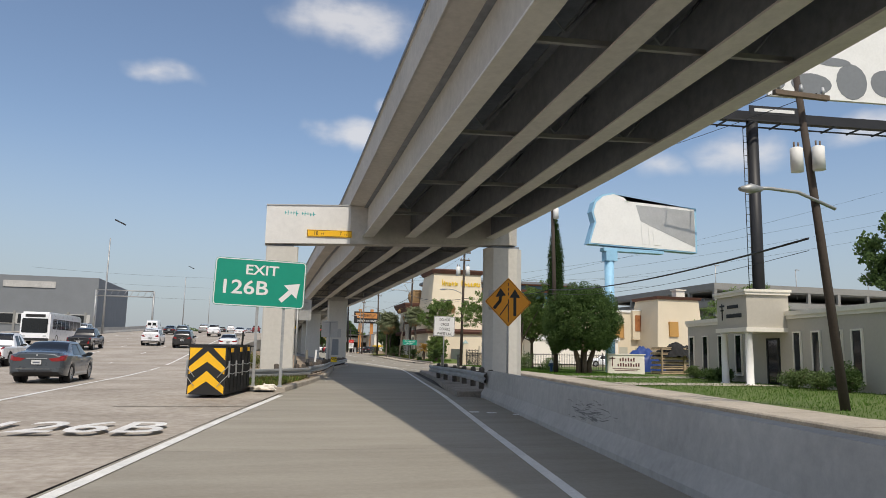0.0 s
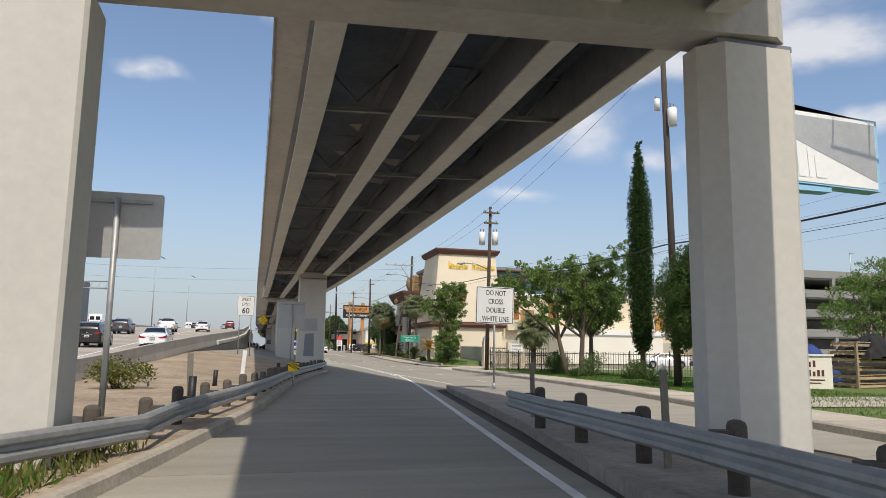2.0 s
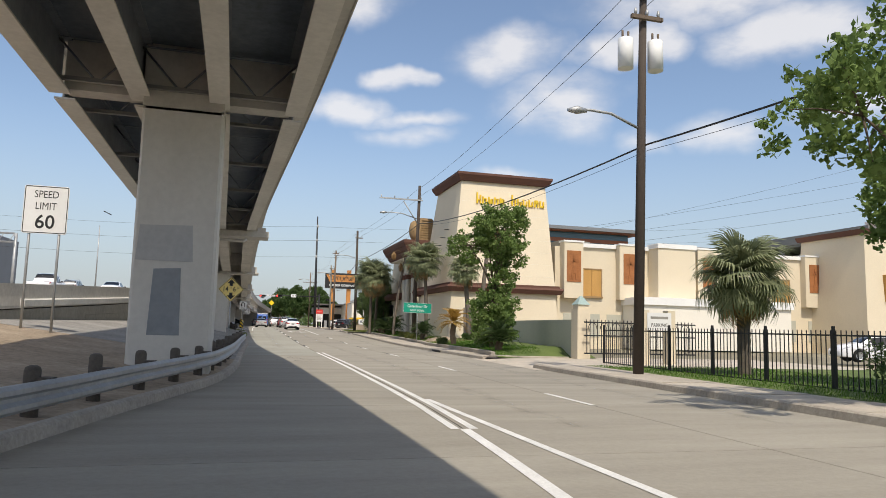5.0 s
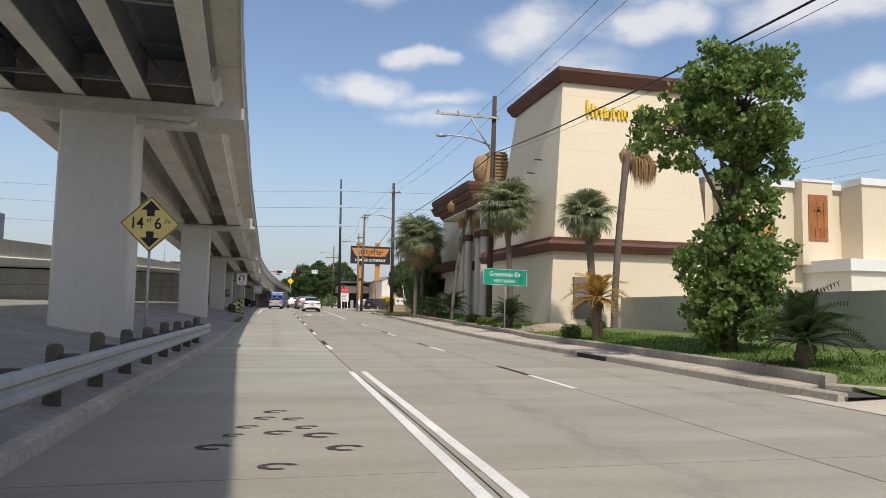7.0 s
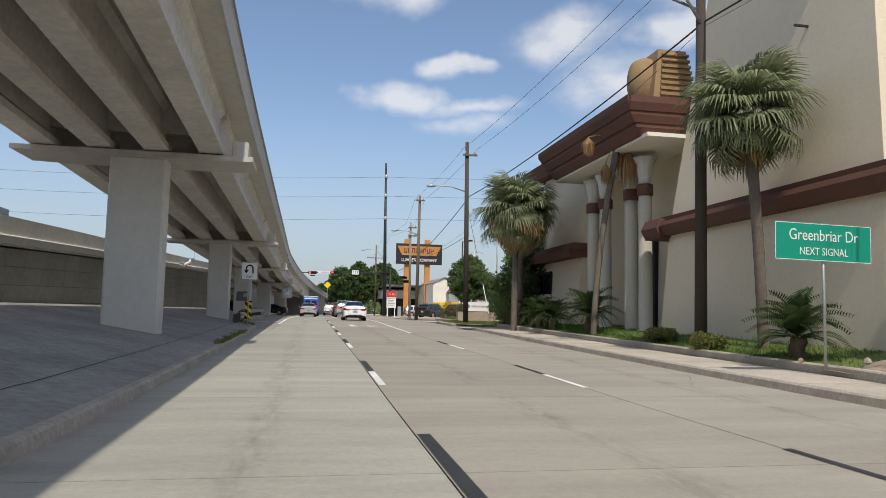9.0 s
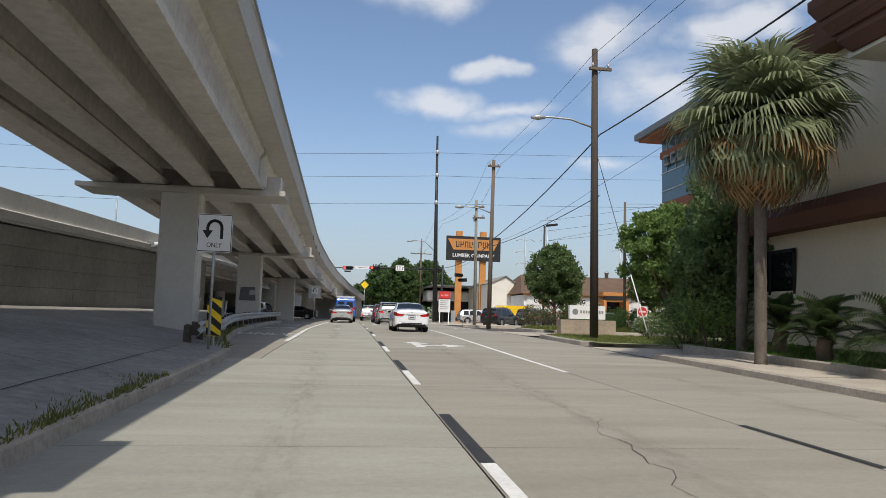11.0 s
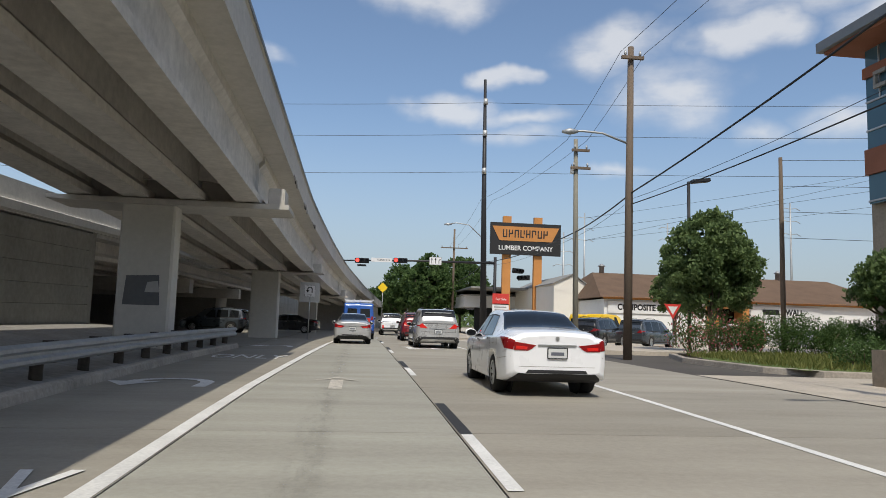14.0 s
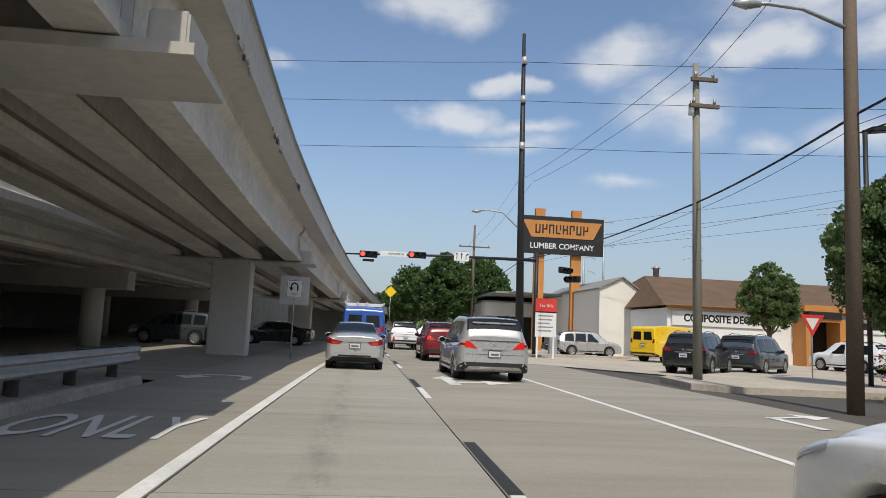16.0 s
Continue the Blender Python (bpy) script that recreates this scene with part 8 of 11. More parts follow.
solid("roof", M["grey_clad"], bank_b, (36.9, 72, 156.8, 173.2, 17.4, 17.95), label="grey overhanging roof")
solid("soffit", M["brick"], bank_b, (37.2, 71.6, 157.1, 172.9, 17.2, 17.4))
for k in range(9):
    if k != 5:
        bm = nb()
        y = 170.2 - k * 1.25
        box(bm, 38.7, 38.85, y, y + 0.9, 14.75, 14.95)
        box(bm, 38.7, 38.85, y + 0.7, y + 0.9, 14.94, 15.52)
        box(bm, 38.7, 38.85, y, y + 0.9, 15.5, 15.7)
        part("name_bar", bm, M["wall"], bank_b, "dark raised bar of the name")
s = thing("bank_sign", "low white sign panel on a stone base", "sign", pose(25.1, 152.0, G(152)))
solid("base", M["stone"], s, (-1.6, 1.6, -0.3, 0.4, -0.1, 0.85), label="rough stone base")
solid("panel", M["signwhite"], s, (-1.05, 1.05, -0.12, 0.12, 0.9, 1.66))
bm = nb()
tube(bm, [(-0.72, -0.135, 1.3), (-0.72, -0.12, 1.3)], 0.17, 14)
part("emblem", bm, M["grey_clad"], s)
bm = nb()
for k in range(9):
    box(bm, -0.42 + k * 0.155, -0.32 + k * 0.155, -0.135, -0.12, 1.22, 1.38)
part("text_bar", bm, M["wall"], s)

# lumber yard: pylon sign and low buildings
s = thing("lumber_sign", "dark pylon sign on two orange timber posts", "sign", pose(29.5, 212.0, G(212)))
for x in (-2.0, 1.45):
    solid("post", M["lumber"], s, (x - 0.45, x + 0.45, 0.0, 0.5, -0.2, 12.95))
solid("panel", M["ink"], s, (-3.9, 3.9, -0.3, 0.0, 8.75, 12.2))
bm = nb()
plate(bm, [(-3.7, 11.8), (3.7, 11.8), (2.9, 10.25), (-2.9, 10.25)], -0.34, -0.3)
f = part("name_field", bm, M["lumber"], s, "orange-brown name field")
bm = nb()
for k in range(8):
    x = -2.55 + k * 0.64
    for (a, b, c, d) in ((0.0, 0.13, 0, 0.85), (0.13, 0.42, (0.0, 0.36, 0.72)[k % 3], (0.13, 0.49, 0.85)[k % 3]), (0.36, 0.48, (0, 0.36)[k % 2], 0.85)):
        box(bm, x + a, x + b, -0.36, -0.34, 10.6 + c, 10.6 + d)
part("name_bar", bm, M["ink"], s, "black strokes of the name")
words("lettering", "LUMBER COMPANY", 0.72, M["signwhite"], s, pose(0.0, -0.305, 9.45) @ FACE, 0.004, wide=0.95, bold=0.012)
ly = thing("lumber_store", "low white store with a brown hipped roof", "building", pose(0, 0, G(198)))
solid("wall", M["white"], ly, (33.4, 62, 198, 216, -0.1, 3.75))
solid("fascia", M["lumber"], ly, (33.2, 62.2, 197.6, 197.75, 3.75, 3.98), label="orange fascia board")
bm = nb()
a = [bm.verts.new(p) for p in ((32.9, 197.4, 3.9), (62.5, 197.4, 3.9), (62.5, 216.5, 3.9), (32.9, 216.5, 3.9))]
b = [bm.verts.new(p) for p in ((35.0, 206, 6.7), (60.5, 206, 6.7))]
for q in ((a[0], a[1], b[1], b[0]), (a[1], a[2], b[1]), (a[2], a[3], b[0], b[1]), (a[3], a[0], b[0]), tuple(a[::-1])):
    bm.faces.new(q)
part("roof", bm, M["roofing"], ly, "brown shingled roof")
for (x, t, w) in ((37.9, "COMPOSITE DECKING", 8.4), (50.6, "WALL", 6.8)):
    p = panel(ly, w, 1.05, M["signwhite"], pose(x, 197.9, 3.05), r=0.02, name="sign_board")
    letter(p, t, 0.74, M["ink"], 0.0 if len(t) > 5 else 0.9, 0.0, 0.88, 0.03)
    if len(t) < 5:
        bm = nb()
        box(bm, -2.2, -0.6, -0.018, -0.013, -0.24, 0.24)
        part("name_bar", bm, M["ink"], p)
solid("porch", M["lumber"], ly, (43.0, 43.35, 196.4, 198, 0, 3.2), (45.6, 46.2, 196.4, 198, 0, 3.2), (42.9, 46.3, 196.4, 198, 3.2, 3.4), (42.9, 46.3, 196.4, 198, 3.9, 4.35), label="orange entrance portal")
solid("door", M["glass"], ly, (43.3, 45.6, 197.9, 198.0, 0, 3.2))
solid("name_field", M["ink"], ly, (43.2, 45.7, 196.3, 196.42, 3.4, 3.9))
for x in (36, 47, 55):
    bm = nb()
    tube(bm, [(x, 206, 6.6), (x, 206, 7.3), (x, 206, 7.35), (x, 206, 7.6)], [0.25, 0.25, 0.4, 0.1], 10)
    part("roof_vent", bm, M["galv"], ly)
s = thing("shed", "pale grey gabled metal shed", "shed", pose(0, 0, G(200)))
bm = nb()
v = [bm.verts.new(p) for p in ((30.8, 205, -0.1), (34.6, 205, -0.1), (34.6, 205, 5.0), (32.7, 205, 6.3), (30.8, 205, 5.4), (30.8, 222, -0.1), (34.6, 222, -0.1), (34.6, 222, 5.0), (32.7, 222, 6.3), (30.8, 222, 5.4))]
for q in ((0, 1, 2, 3, 4), (9, 8, 7, 6, 5), (0, 4, 9, 5), (4, 3, 8, 9), (3, 2, 7, 8), (2, 1, 6, 7)):
    bm.faces.new([v[i] for i in q])
part("wall", bm, M["creamw"], s)
for x0, z0, x1, z1 in ((30.65, 5.31, 32.7, 6.31), (32.7, 6.31, 34.75, 4.92)):
    bm = nb()
    v = [bm.verts.new((x, y, z + d)) for y in (204.8, 222.2) for x, z in ((x0, z0), (x1, z1)) for d in (0.02, 0.12)]
    for q in ((0, 2, 3, 1), (4, 5, 7, 6), (0, 1, 5, 4), (2, 6, 7, 3), (1, 3, 7, 5), (0, 4, 6, 2)):
        bm.faces.new([v[i] for i in q])
    part("roof", bm, M["garage"], s)
s = thing("warehouse_low", "long low white warehouse with a dark loading bay", "building", pose(0, 0, G(214)))
solid("wall", M["white"], s, (31.5, 39, 216, 240, -0.1, 5.2), (24.5, 31.5, 222, 240, 3.2, 4.6))
solid("roof", M["garage"], s, (24.3, 39.3, 215.7, 240.3, 5.2, 5.4), (24.3, 31.6, 221.6, 240, 4.6, 4.75))
solid("loading_bay", M["ink"], s, (26, 31.3, 223.0, 223.3, 0, 3.2))
for k in range(18):
    solid("rib", M["white"], s, (31.6 + k * 0.42, 31.65 + k * 0.42, 215.93, 216, 0, 5.1))

# ---- plants ----


def quad_mesh(name, quads, material):
    """A mesh of loose four-cornered leaves, from an array (n, 4, 3)."""
    n = len(quads)
    me = bpy.data.meshes.new(name)
    me.vertices.add(n * 4)
    me.vertices.foreach_set("co", quads.reshape(-1).astype(np.float32))
    me.loops.add(n * 4)
    me.loops.foreach_set("vertex_index", np.arange(n * 4, dtype=np.int32))
    me.polygons.add(n)
    me.polygons.foreach_set("loop_start", np.arange(0, n * 4, 4, dtype=np.int32))
    me.polygons.foreach_set("loop_total", np.full(n, 4, dtype=np.int32))
    me.update()
    me.validate()
    me.materials.append(material)
    return me


def leaves(rs, centres, size, aspect=0.5, up=0.3):
    n = len(centres)
    d = rs.normal(size=(n, 3))
    d[:, 2] += up
    d /= np.linalg.norm(d, axis=1)[:, None]
    e = np.cross(d, rs.normal(size=(n, 3)))
    e /= np.linalg.norm(e, axis=1)[:, None] + 1e-9
    s = size * rs.uniform(0.6, 1.3, size=(n, 1))
    a = d * s
    b = e * s * aspect
    return np.stack([centres, centres + a * 0.5 + b * 0.5, centres + a, centres + a * 0.5 - b * 0.5], axis=1)


def blob_points(rs, blobs, n, shell=0.55):
    """Points in the outer part of many overlapping clumps (x, y, z, radius, squash)."""
    w = np.array([b[3] ** 2 for b in blobs])
    idx = rs.choice(len(blobs), size=n, p=w / w.sum())
    B = np.array(blobs)[idx]
    d = rs.normal(size=(n, 3))
    d /= np.linalg.norm(d, axis=1)[:, None]
    r = B[:, 3] * (shell + (1 - shell) * rs.uniform(size=n) ** 0.6)
    p = B[:, :3] + d * r[:, None]
    p[:, 2] = B[:, 2] + (p[:, 2] - B[:, 2]) * B[:, 4]
    return p


def tree(x, y, h, spread, seed, label, z0=None, leaf="leaf", n=9000, size=0.16, low=0.35, trunk=0.16, trunks=1, squash=0.8, lean=0.0, clump=0.23, nblob=80, name="tree", group="trees"):
    rs = np.random.RandomState(seed)
    t = thing(name, label, "tree", pose(x, y, (G(y) + 0.1) if z0 is None else z0), group)
    blobs = []
    crown_h = h * (1 - low)
    k = 0
    while len(blobs) < nblob * 3 and k < 2400:
        k += 1
        d = rs.uniform(-1, 1, 3)
        if np.linalg.norm(d) > 1:
            continue
        r = spread * clump * rs.uniform(0.3, 0.75)
        zc = h * low + crown_h * (0.5 + 0.5 * d[2]) * 0.92 + 0.1
        wid = spread * (1 - 0.35 * max(d[2], 0) ** 2) * 0.78
        blobs.append((d[0] * wid + lean * (zc / h), d[1] * wid, zc, r, squash))
    bm = nb()
    for j in range(trunks):
        a = j * math.tau / max(trunks, 1) + 0.4
        ox, oy = (0.25 * math.cos(a), 0.25 * math.sin(a)) if trunks > 1 else (0, 0)
        top = (ox * 3 + lean * 0.5, oy * 3, h * (low + 0.25))
        tube(bm, [(ox, oy, -0.3), (ox * 1.3 + lean * 0.1, oy * 1.3, h * low * 0.5), (ox * 2 + lean * 0.3, oy * 2, h * low), top], [trunk * 1.25, trunk, trunk * 0.8, trunk * 0.5], 8)
        for b in blobs[j::trunks][:9]:
            s_ = Vector((ox * 2 + lean * 0.3, oy * 2, h * low * rs.uniform(0.8, 1.1)))
            e_ = Vector(b[:3])
            m_ = s_.lerp(e_, 0.5) + Vector((0, 0, -0.08 * spread))
            tube(bm, [s_, m_, e_], [trunk * 0.5, trunk * 0.32, trunk * 0.1], 6)
    for f in bm.faces:
        f.smooth = True
    part("trunk", bm, M["bark"], t, "rough brown trunk and limbs")
    pts = blob_points(rs, blobs, int(n * 1.7), 0.2)
    part("crown", quad_mesh("crown", leaves(rs, pts, size, 0.75, 0.7), M[leaf]), None, t, "crown of many small leaves")
    return t


def lobed_tree(x, y, label, seed, stems, lobes, n, size, leaf="leaf_lush", z0=None, clump=0.34, name="tree", depth=1.0):
    """A tree whose crown is a set of lobes (right, back, up, half width, half height, fullness), filled with small sprays of leaves on twigs."""
    rs = np.random.RandomState(seed)
    t = thing(name, label, "tree", pose(x, y, (G(y) + 0.1) if z0 is None else z0), "trees")
    bm = nb()
    for base, top, r in stems:
        b, e = Vector(base), Vector(top)
        m_ = b.lerp(e, 0.55) + Vector((0.12 * rs.uniform(-1, 1), 0.1 * rs.uniform(-1, 1), 0))
        tube(bm, [b - UP * 0.3, b.lerp(m_, 0.5), m_, e], [r * 1.25, r, r * 0.85, r * 0.5], 9)
        for lb in lobes:
            c = Vector(lb[:3])
            if c.z > b.z + 0.8 and (c - e).length < 3.6:
                tube(bm, [m_, m_.lerp(c, 0.55) + UP * 0.15, c], [r * 0.5, r * 0.34, r * 0.12], 6)
    vol = np.array([lb[3] * lb[3] * lb[4] * lb[5] for lb in lobes])
    blobs, tips = [], []
    for lb, v in zip(lobes, vol / vol.sum()):
        for _ in range(max(6, int(v * n / 55))):
            d = rs.normal(size=3)
            d /= np.linalg.norm(d)
            q = rs.uniform(0.25, 1.0) ** 0.5
            p = (lb[0] + d[0] * q * lb[3], lb[1] + d[1] * q * lb[3] * depth, lb[2] + d[2] * q * lb[4])
            blobs.append((*p, clump * rs.uniform(0.5, 1.25), 0.75))
            if rs.uniform() < 0.2:
                tips.append((Vector(lb[:3]), Vector(p)))
    for c, p in tips:
        tube(bm, [c, c.lerp(p, 0.6) + UP * 0.06, p], [0.022, 0.014, 0.006], 4)
    for f in bm.faces:
        f.smooth = True
    part("trunk", bm, M["bark"], t, "rough brown trunk and limbs")
    pts = blob_points(rs, blobs, n, 0.15)
    part("crown", quad_mesh("crown", leaves(rs, pts, size, 0.75, 0.7), M[leaf]), None, t, "crown of many small leaves")
    return t


def palm_frond_mesh(kind, seed):
    """One leaf that grows along +x from the origin."""
    rs = np.random.RandomState(seed)
    verts, faces = [], []

    def blade(a, b, w, droop):
        a, b = Vector(a), Vector(b)
        m_ = a.lerp(b, 0.55) + Vector((0, 0, droop * 0.25))
        e = b + Vector((0, 0, -droop))
        side = (b - a).cross(UP)
        side = side.normalized() * w if side.length > 1e-5 else Vector((0, w, 0))
        i = len(verts)
        verts.extend([a - side * 0.4, a + side * 0.4, m_ + side, m_ - side, e])
        faces.extend([(i, i + 1, i + 2, i + 3), (i + 3, i + 2, i + 4)])

    if kind == "fan":
        blade((0, 0, 0), (0.55, 0, 0.02), 0.014, 0.0)
        nb_ = 42
        for k in range(nb_):
            a = radians(-128 + 256 * k / (nb_ - 1) + rs.uniform(-2, 2))
            L = 0.78 * (0.62 + 0.38 * math.cos(a / 2)) * rs.uniform(0.9, 1.06)
            d = Vector((math.cos(a), math.sin(a), 0))
            o = Vector((0.55 + 0.1 * max(math.cos(a), 0), 0, 0))
            sd = Vector((-d.y, d.x, 0))
            # out along a shallow pleat, then a thin tip that hangs
            p = [o, o + d * L * 0.4 + UP * 0.05 * L, o + d * L * 0.74 - UP * 0.04 * L, o + d * L * rs.uniform(0.88, 0.97) - UP * rs.uniform(0.28, 0.46) * L]
            w = [0.006, 0.027, 0.02, 0.003]
            i = len(verts)
            for q, ww in zip(p, w):
                verts.extend([q - sd * ww, q + sd * ww])
            faces.extend([(i + 2 * m, i + 2 * m + 1, i + 2 * m + 3, i + 2 * m + 2) for m in range(3)])
    elif kind == "arched":
        arc = [Vector((0, 0, 0)), Vector((0.3, 0, 0.16)), Vector((0.58, 0, 0.1)), Vector((0.72, 0, -0.08))]
        for a, b in zip(arc, arc[1:]):
            blade(a, b, 0.014, 0.0)
        for k in range(30):
            a = math.tau * k / 30 + rs.uniform(-0.1, 0.1)
            L = rs.uniform(0.45, 0.85)
            o = arc[-1]
            d = Vector((0.16 * math.cos(a), 0.22 * math.sin(a), 0))
            sd = Vector((-d.y, d.x, 0)).normalized()
            p = [o, o + d * 0.6 - UP * L * 0.3, o + d - UP * L * 0.65, o + d * 1.15 - UP * L]
            i = len(verts)
            for q, ww in zip(p, [0.006, 0.02, 0.014, 0.003]):
                verts.extend([q - sd * ww, q + sd * ww])
            faces.extend([(i + 2 * m, i + 2 * m + 1, i + 2 * m + 3, i + 2 * m + 2) for m in range(3)])
    elif kind == "folded":
        blade((0, 0, 0), (0.6, 0, 0.0), 0.014, 0.0)
        for k in range(26):
            u = k / 25 * 2 - 1
            L = rs.uniform(0.5, 0.82) * (1 - 0.25 * abs(u))
            d = Vector((1, 0.30 * u + rs.uniform(-0.05, 0.05), rs.uniform(-0.16, 0.16))).normalized()
            o = Vector((0.55, 0.02 * u, 0))
            sd = Vector((0, 1, rs.uniform(-0.8, 0.8))).normalized()
            p = [o, o + d * L * 0.35 + Vector((0, 0.05 * u, 0)), o + d * L * 0.7, o + Vector((L, 0.16 * u, rs.uniform(-0.08, 0.08)))]
            i = len(verts)
            for q, ww in zip(p, [0.006, 0.018, 0.013, 0.003]):
                verts.extend([q - sd * ww, q + sd * ww])
            faces.extend([(i + 2 * m, i + 2 * m + 1, i + 2 * m + 3, i + 2 * m + 2) for m in range(3)])
    else:
        n = 26
        arc = [Vector((1.15 * t_, 0, 0.35 * math.sin(t_ * 2.2) - 0.35 * t_ * t_)) for t_ in [k / n for k in range(n + 1)]]
        for k in range(n):
            i = len(verts)
            verts.extend([arc[k] + Vector((0, -0.012, 0)), arc[k] + Vector((0, 0.012, 0)), arc[k + 1] + Vector((0, 0.012, 0)), arc[k + 1] + Vector((0, -0.012, 0))])
            faces.append((i, i + 1, i + 2, i + 3))
        for k in range(2, n + 1):
            L = 0.26 * math.sin(math.pi * min(0.12 + k / n * 0.86, 1)) + 0.05
            for s in (-1, 1):
                blade(arc[k], arc[k] + Vector((0.12, s * L, 0.07)), 0.02, 0.03)
    return verts, faces


FROND = {}


def frond(kind, material):
    if (kind, material) not in FROND:
        v, f = palm_frond_mesh(kind, 3)
        FROND[kind, material] = raw("frond", [tuple(q) for q in v], f, M[material])
    return FROND[kind, material]


def crown_fronds(t, at, kind, material, n, scale, low, high, seed, droop=0.0):
    r = random.Random(seed)
    for k in range(n):
        q = (k + 0.5) / n
        pitch = low + (high - low) * q + r.uniform(-7, 7)
        yaw = k * 137.5 + r.uniform(-12, 12)
        s = scale * r.uniform(0.85, 1.12)
        m = pose(*at) @ pose(0, 0, 0, 0, 0, yaw) @ pose(0, 0, 0, r.uniform(-15, 15), -pitch, 0) @ Matrix.Diagonal((s, s, s, 1))
        o = part("frond", frond(kind, material), None, t)
        o.matrix_basis = m


def fan_palm(x, y, h, label, seed, z0=None, lean=(0, 0), green=34, dead=6, scale=1.0, r=0.17, mat_="frond", only_dead=False):
    t = thing("fan_palm", label, "palm tree", pose(x, y, (G(y) + 0.4) if z0 is None else z0), "fan palms")
    rr_ = random.Random(seed)
    bm = nb()
    n = 26
    pts = [(lean[0] * (k / n) ** 1.6, lean[1] * (k / n) ** 1.6, -0.3 + (h + 0.3) * k / n) for k in range(n + 1)]
    tube(bm, pts, [r * (1.25 if k == 0 else 1.0 + 0.07 * (k % 2) + 0.12 * (k > n - 4)) for k in range(n + 1)], 10)
    part("trunk", bm, M["palmbark"], t, "ringed grey-brown trunk")
    top = pts[-1]
    if not only_dead:
        crown_fronds(t, top, "fan", mat_, green, 1.15 * scale, -62, 72, seed)
    if dead and not only_dead:
        crown_fronds(t, (top[0], top[1], top[2] - 0.1), "fan", "dead", max(2, dead // 2), 1.05 * scale, -78, -46, seed + 5)
    if green == 0:
        hung = ((0.5, 0, 0.0, 1.85, 0.42), (-1.25, 0.1, 0.35, 0.85, 0.24), (-0.55, -0.1, -0.75, 0.95, 0.2), (0.1, 0.1, -0.1, 0.9, 0.2)) if h < 8 else ((0.8, 0, 0.1, 1.95, 0.5), (0.5, -0.2, 0.1, 1.7, 0.4), (0.2, 0.2, 0.15, 1.3, 0.3), (-0.2, 0, 0.1, 0.8, 0.18), (1.15, 0.1, -0.1, 1.5, 0.3))
        for (hx, hy, hz, hl, hw) in hung:
            a = Vector(top) + Vector((hx, hy, hz))
            v, f = [], []
            for k in range(190):
                th, q = rr_.uniform(0, math.tau), rr_.uniform(0, 1) ** 0.6
                e = a + Vector((hw * q * math.cos(th) * 1.1, hw * q * math.sin(th), -hl * rr_.uniform(0.7, 1.05)))
                m_ = a.lerp(e, 0.45) + Vector((hw * q * math.cos(th) * 0.75, hw * q * math.sin(th) * 0.75, 0))
                sd = Vector((-math.sin(th), math.cos(th), 0)) * 0.018
                i = len(v)
                v += [a - sd * 0.3, a + sd * 0.3, m_ + sd, m_ - sd, e]
                f += [(i, i + 1, i + 2, i + 3), (i + 3, i + 2, i + 4)]
            o = part("dead_frond", raw("dead_frond", [tuple(q) for q in v], f, M["dead"]), None, t, "brown dead frond hanging in a bundle")
            bm = nb()
            tube(bm, [top, Vector(top).lerp(a, 0.6) + UP * 0.25, a], [0.035, 0.025, 0.02], 6)
            part("stalk", bm, M["dead"], t)
    elif dead:
        crown_fronds(t, (top[0], top[1], top[2] - 0.15), "folded", "dead", dead, 1.05 * scale, -89, -66, seed + 9)
    return t


def sago(x, y, h, label, seed, z0=None, n=30, scale=0.9, material="frond_dark", low=-25, r=0.17):
    t = thing("sago_palm", label, "cycad", pose(x, y, (G(y) + 0.4) if z0 is None else z0), "sago palms")
    bm = nb()
    m_ = 8
    tube(bm, [(0.04 * math.sin(k), 0, -0.2 + (h + 0.2) * k / m_) for k in range(m_ + 1)], [r + 0.03 * (k % 2) for k in range(m_ + 1)], 9)
    part("trunk", bm, M["bark"], t, "short shaggy dark trunk")
    crown_fronds(t, (0, 0, h), "feather", material, n, scale, low, 65, seed)
    return t


def bush(x, y, r, h, label, seed, z0=None, leaf="leaf", n=2200, size=0.1, name="shrub", flower=None):
    rs = np.random.RandomState(seed)
    t = thing(name, label, "shrub", pose(x, y, (G(y) + 0.15) if z0 is None else z0), "shrubs")
    blobs = [(rs.uniform(-0.6, 0.6) * r, rs.uniform(-0.6, 0.6) * r, h * rs.uniform(0.3, 0.72), r * rs.uniform(0.35, 0.6), min(h / r * 0.8, 1.2)) for _ in range(9)]
    bm = nb()
    for b in blobs[:6]:
        tube(bm, [(b[0] * 0.2, b[1] * 0.2, -0.1), (b[0] * 0.7, b[1] * 0.7, b[2] * 0.6), b[:3]], [0.03, 0.02, 0.008], 5)
    part("stem", bm, M["bark"], t)
    pts = blob_points(rs, blobs, n, 0.4)
    pts[:, 2] = np.maximum(pts[:, 2], 0.02)
    part("leaves", quad_mesh("leaves", leaves(rs, pts, size, 0.5), M[leaf]), None, t)
    if flower:
        pts = blob_points(rs, blobs, n // 4, 0.95)
        pts[:, 2] = np.maximum(pts[:, 2], 0.05)
        part("blossom", quad_mesh("blossom", leaves(rs, pts, size * 0.7, 0.9), M[flower]), None, t)
    return t


M["flower_white"] = leaf_mat("flower_white", (0.5, 0.42, 0.36), (0.8, 0.74, 0.68), 0.7)
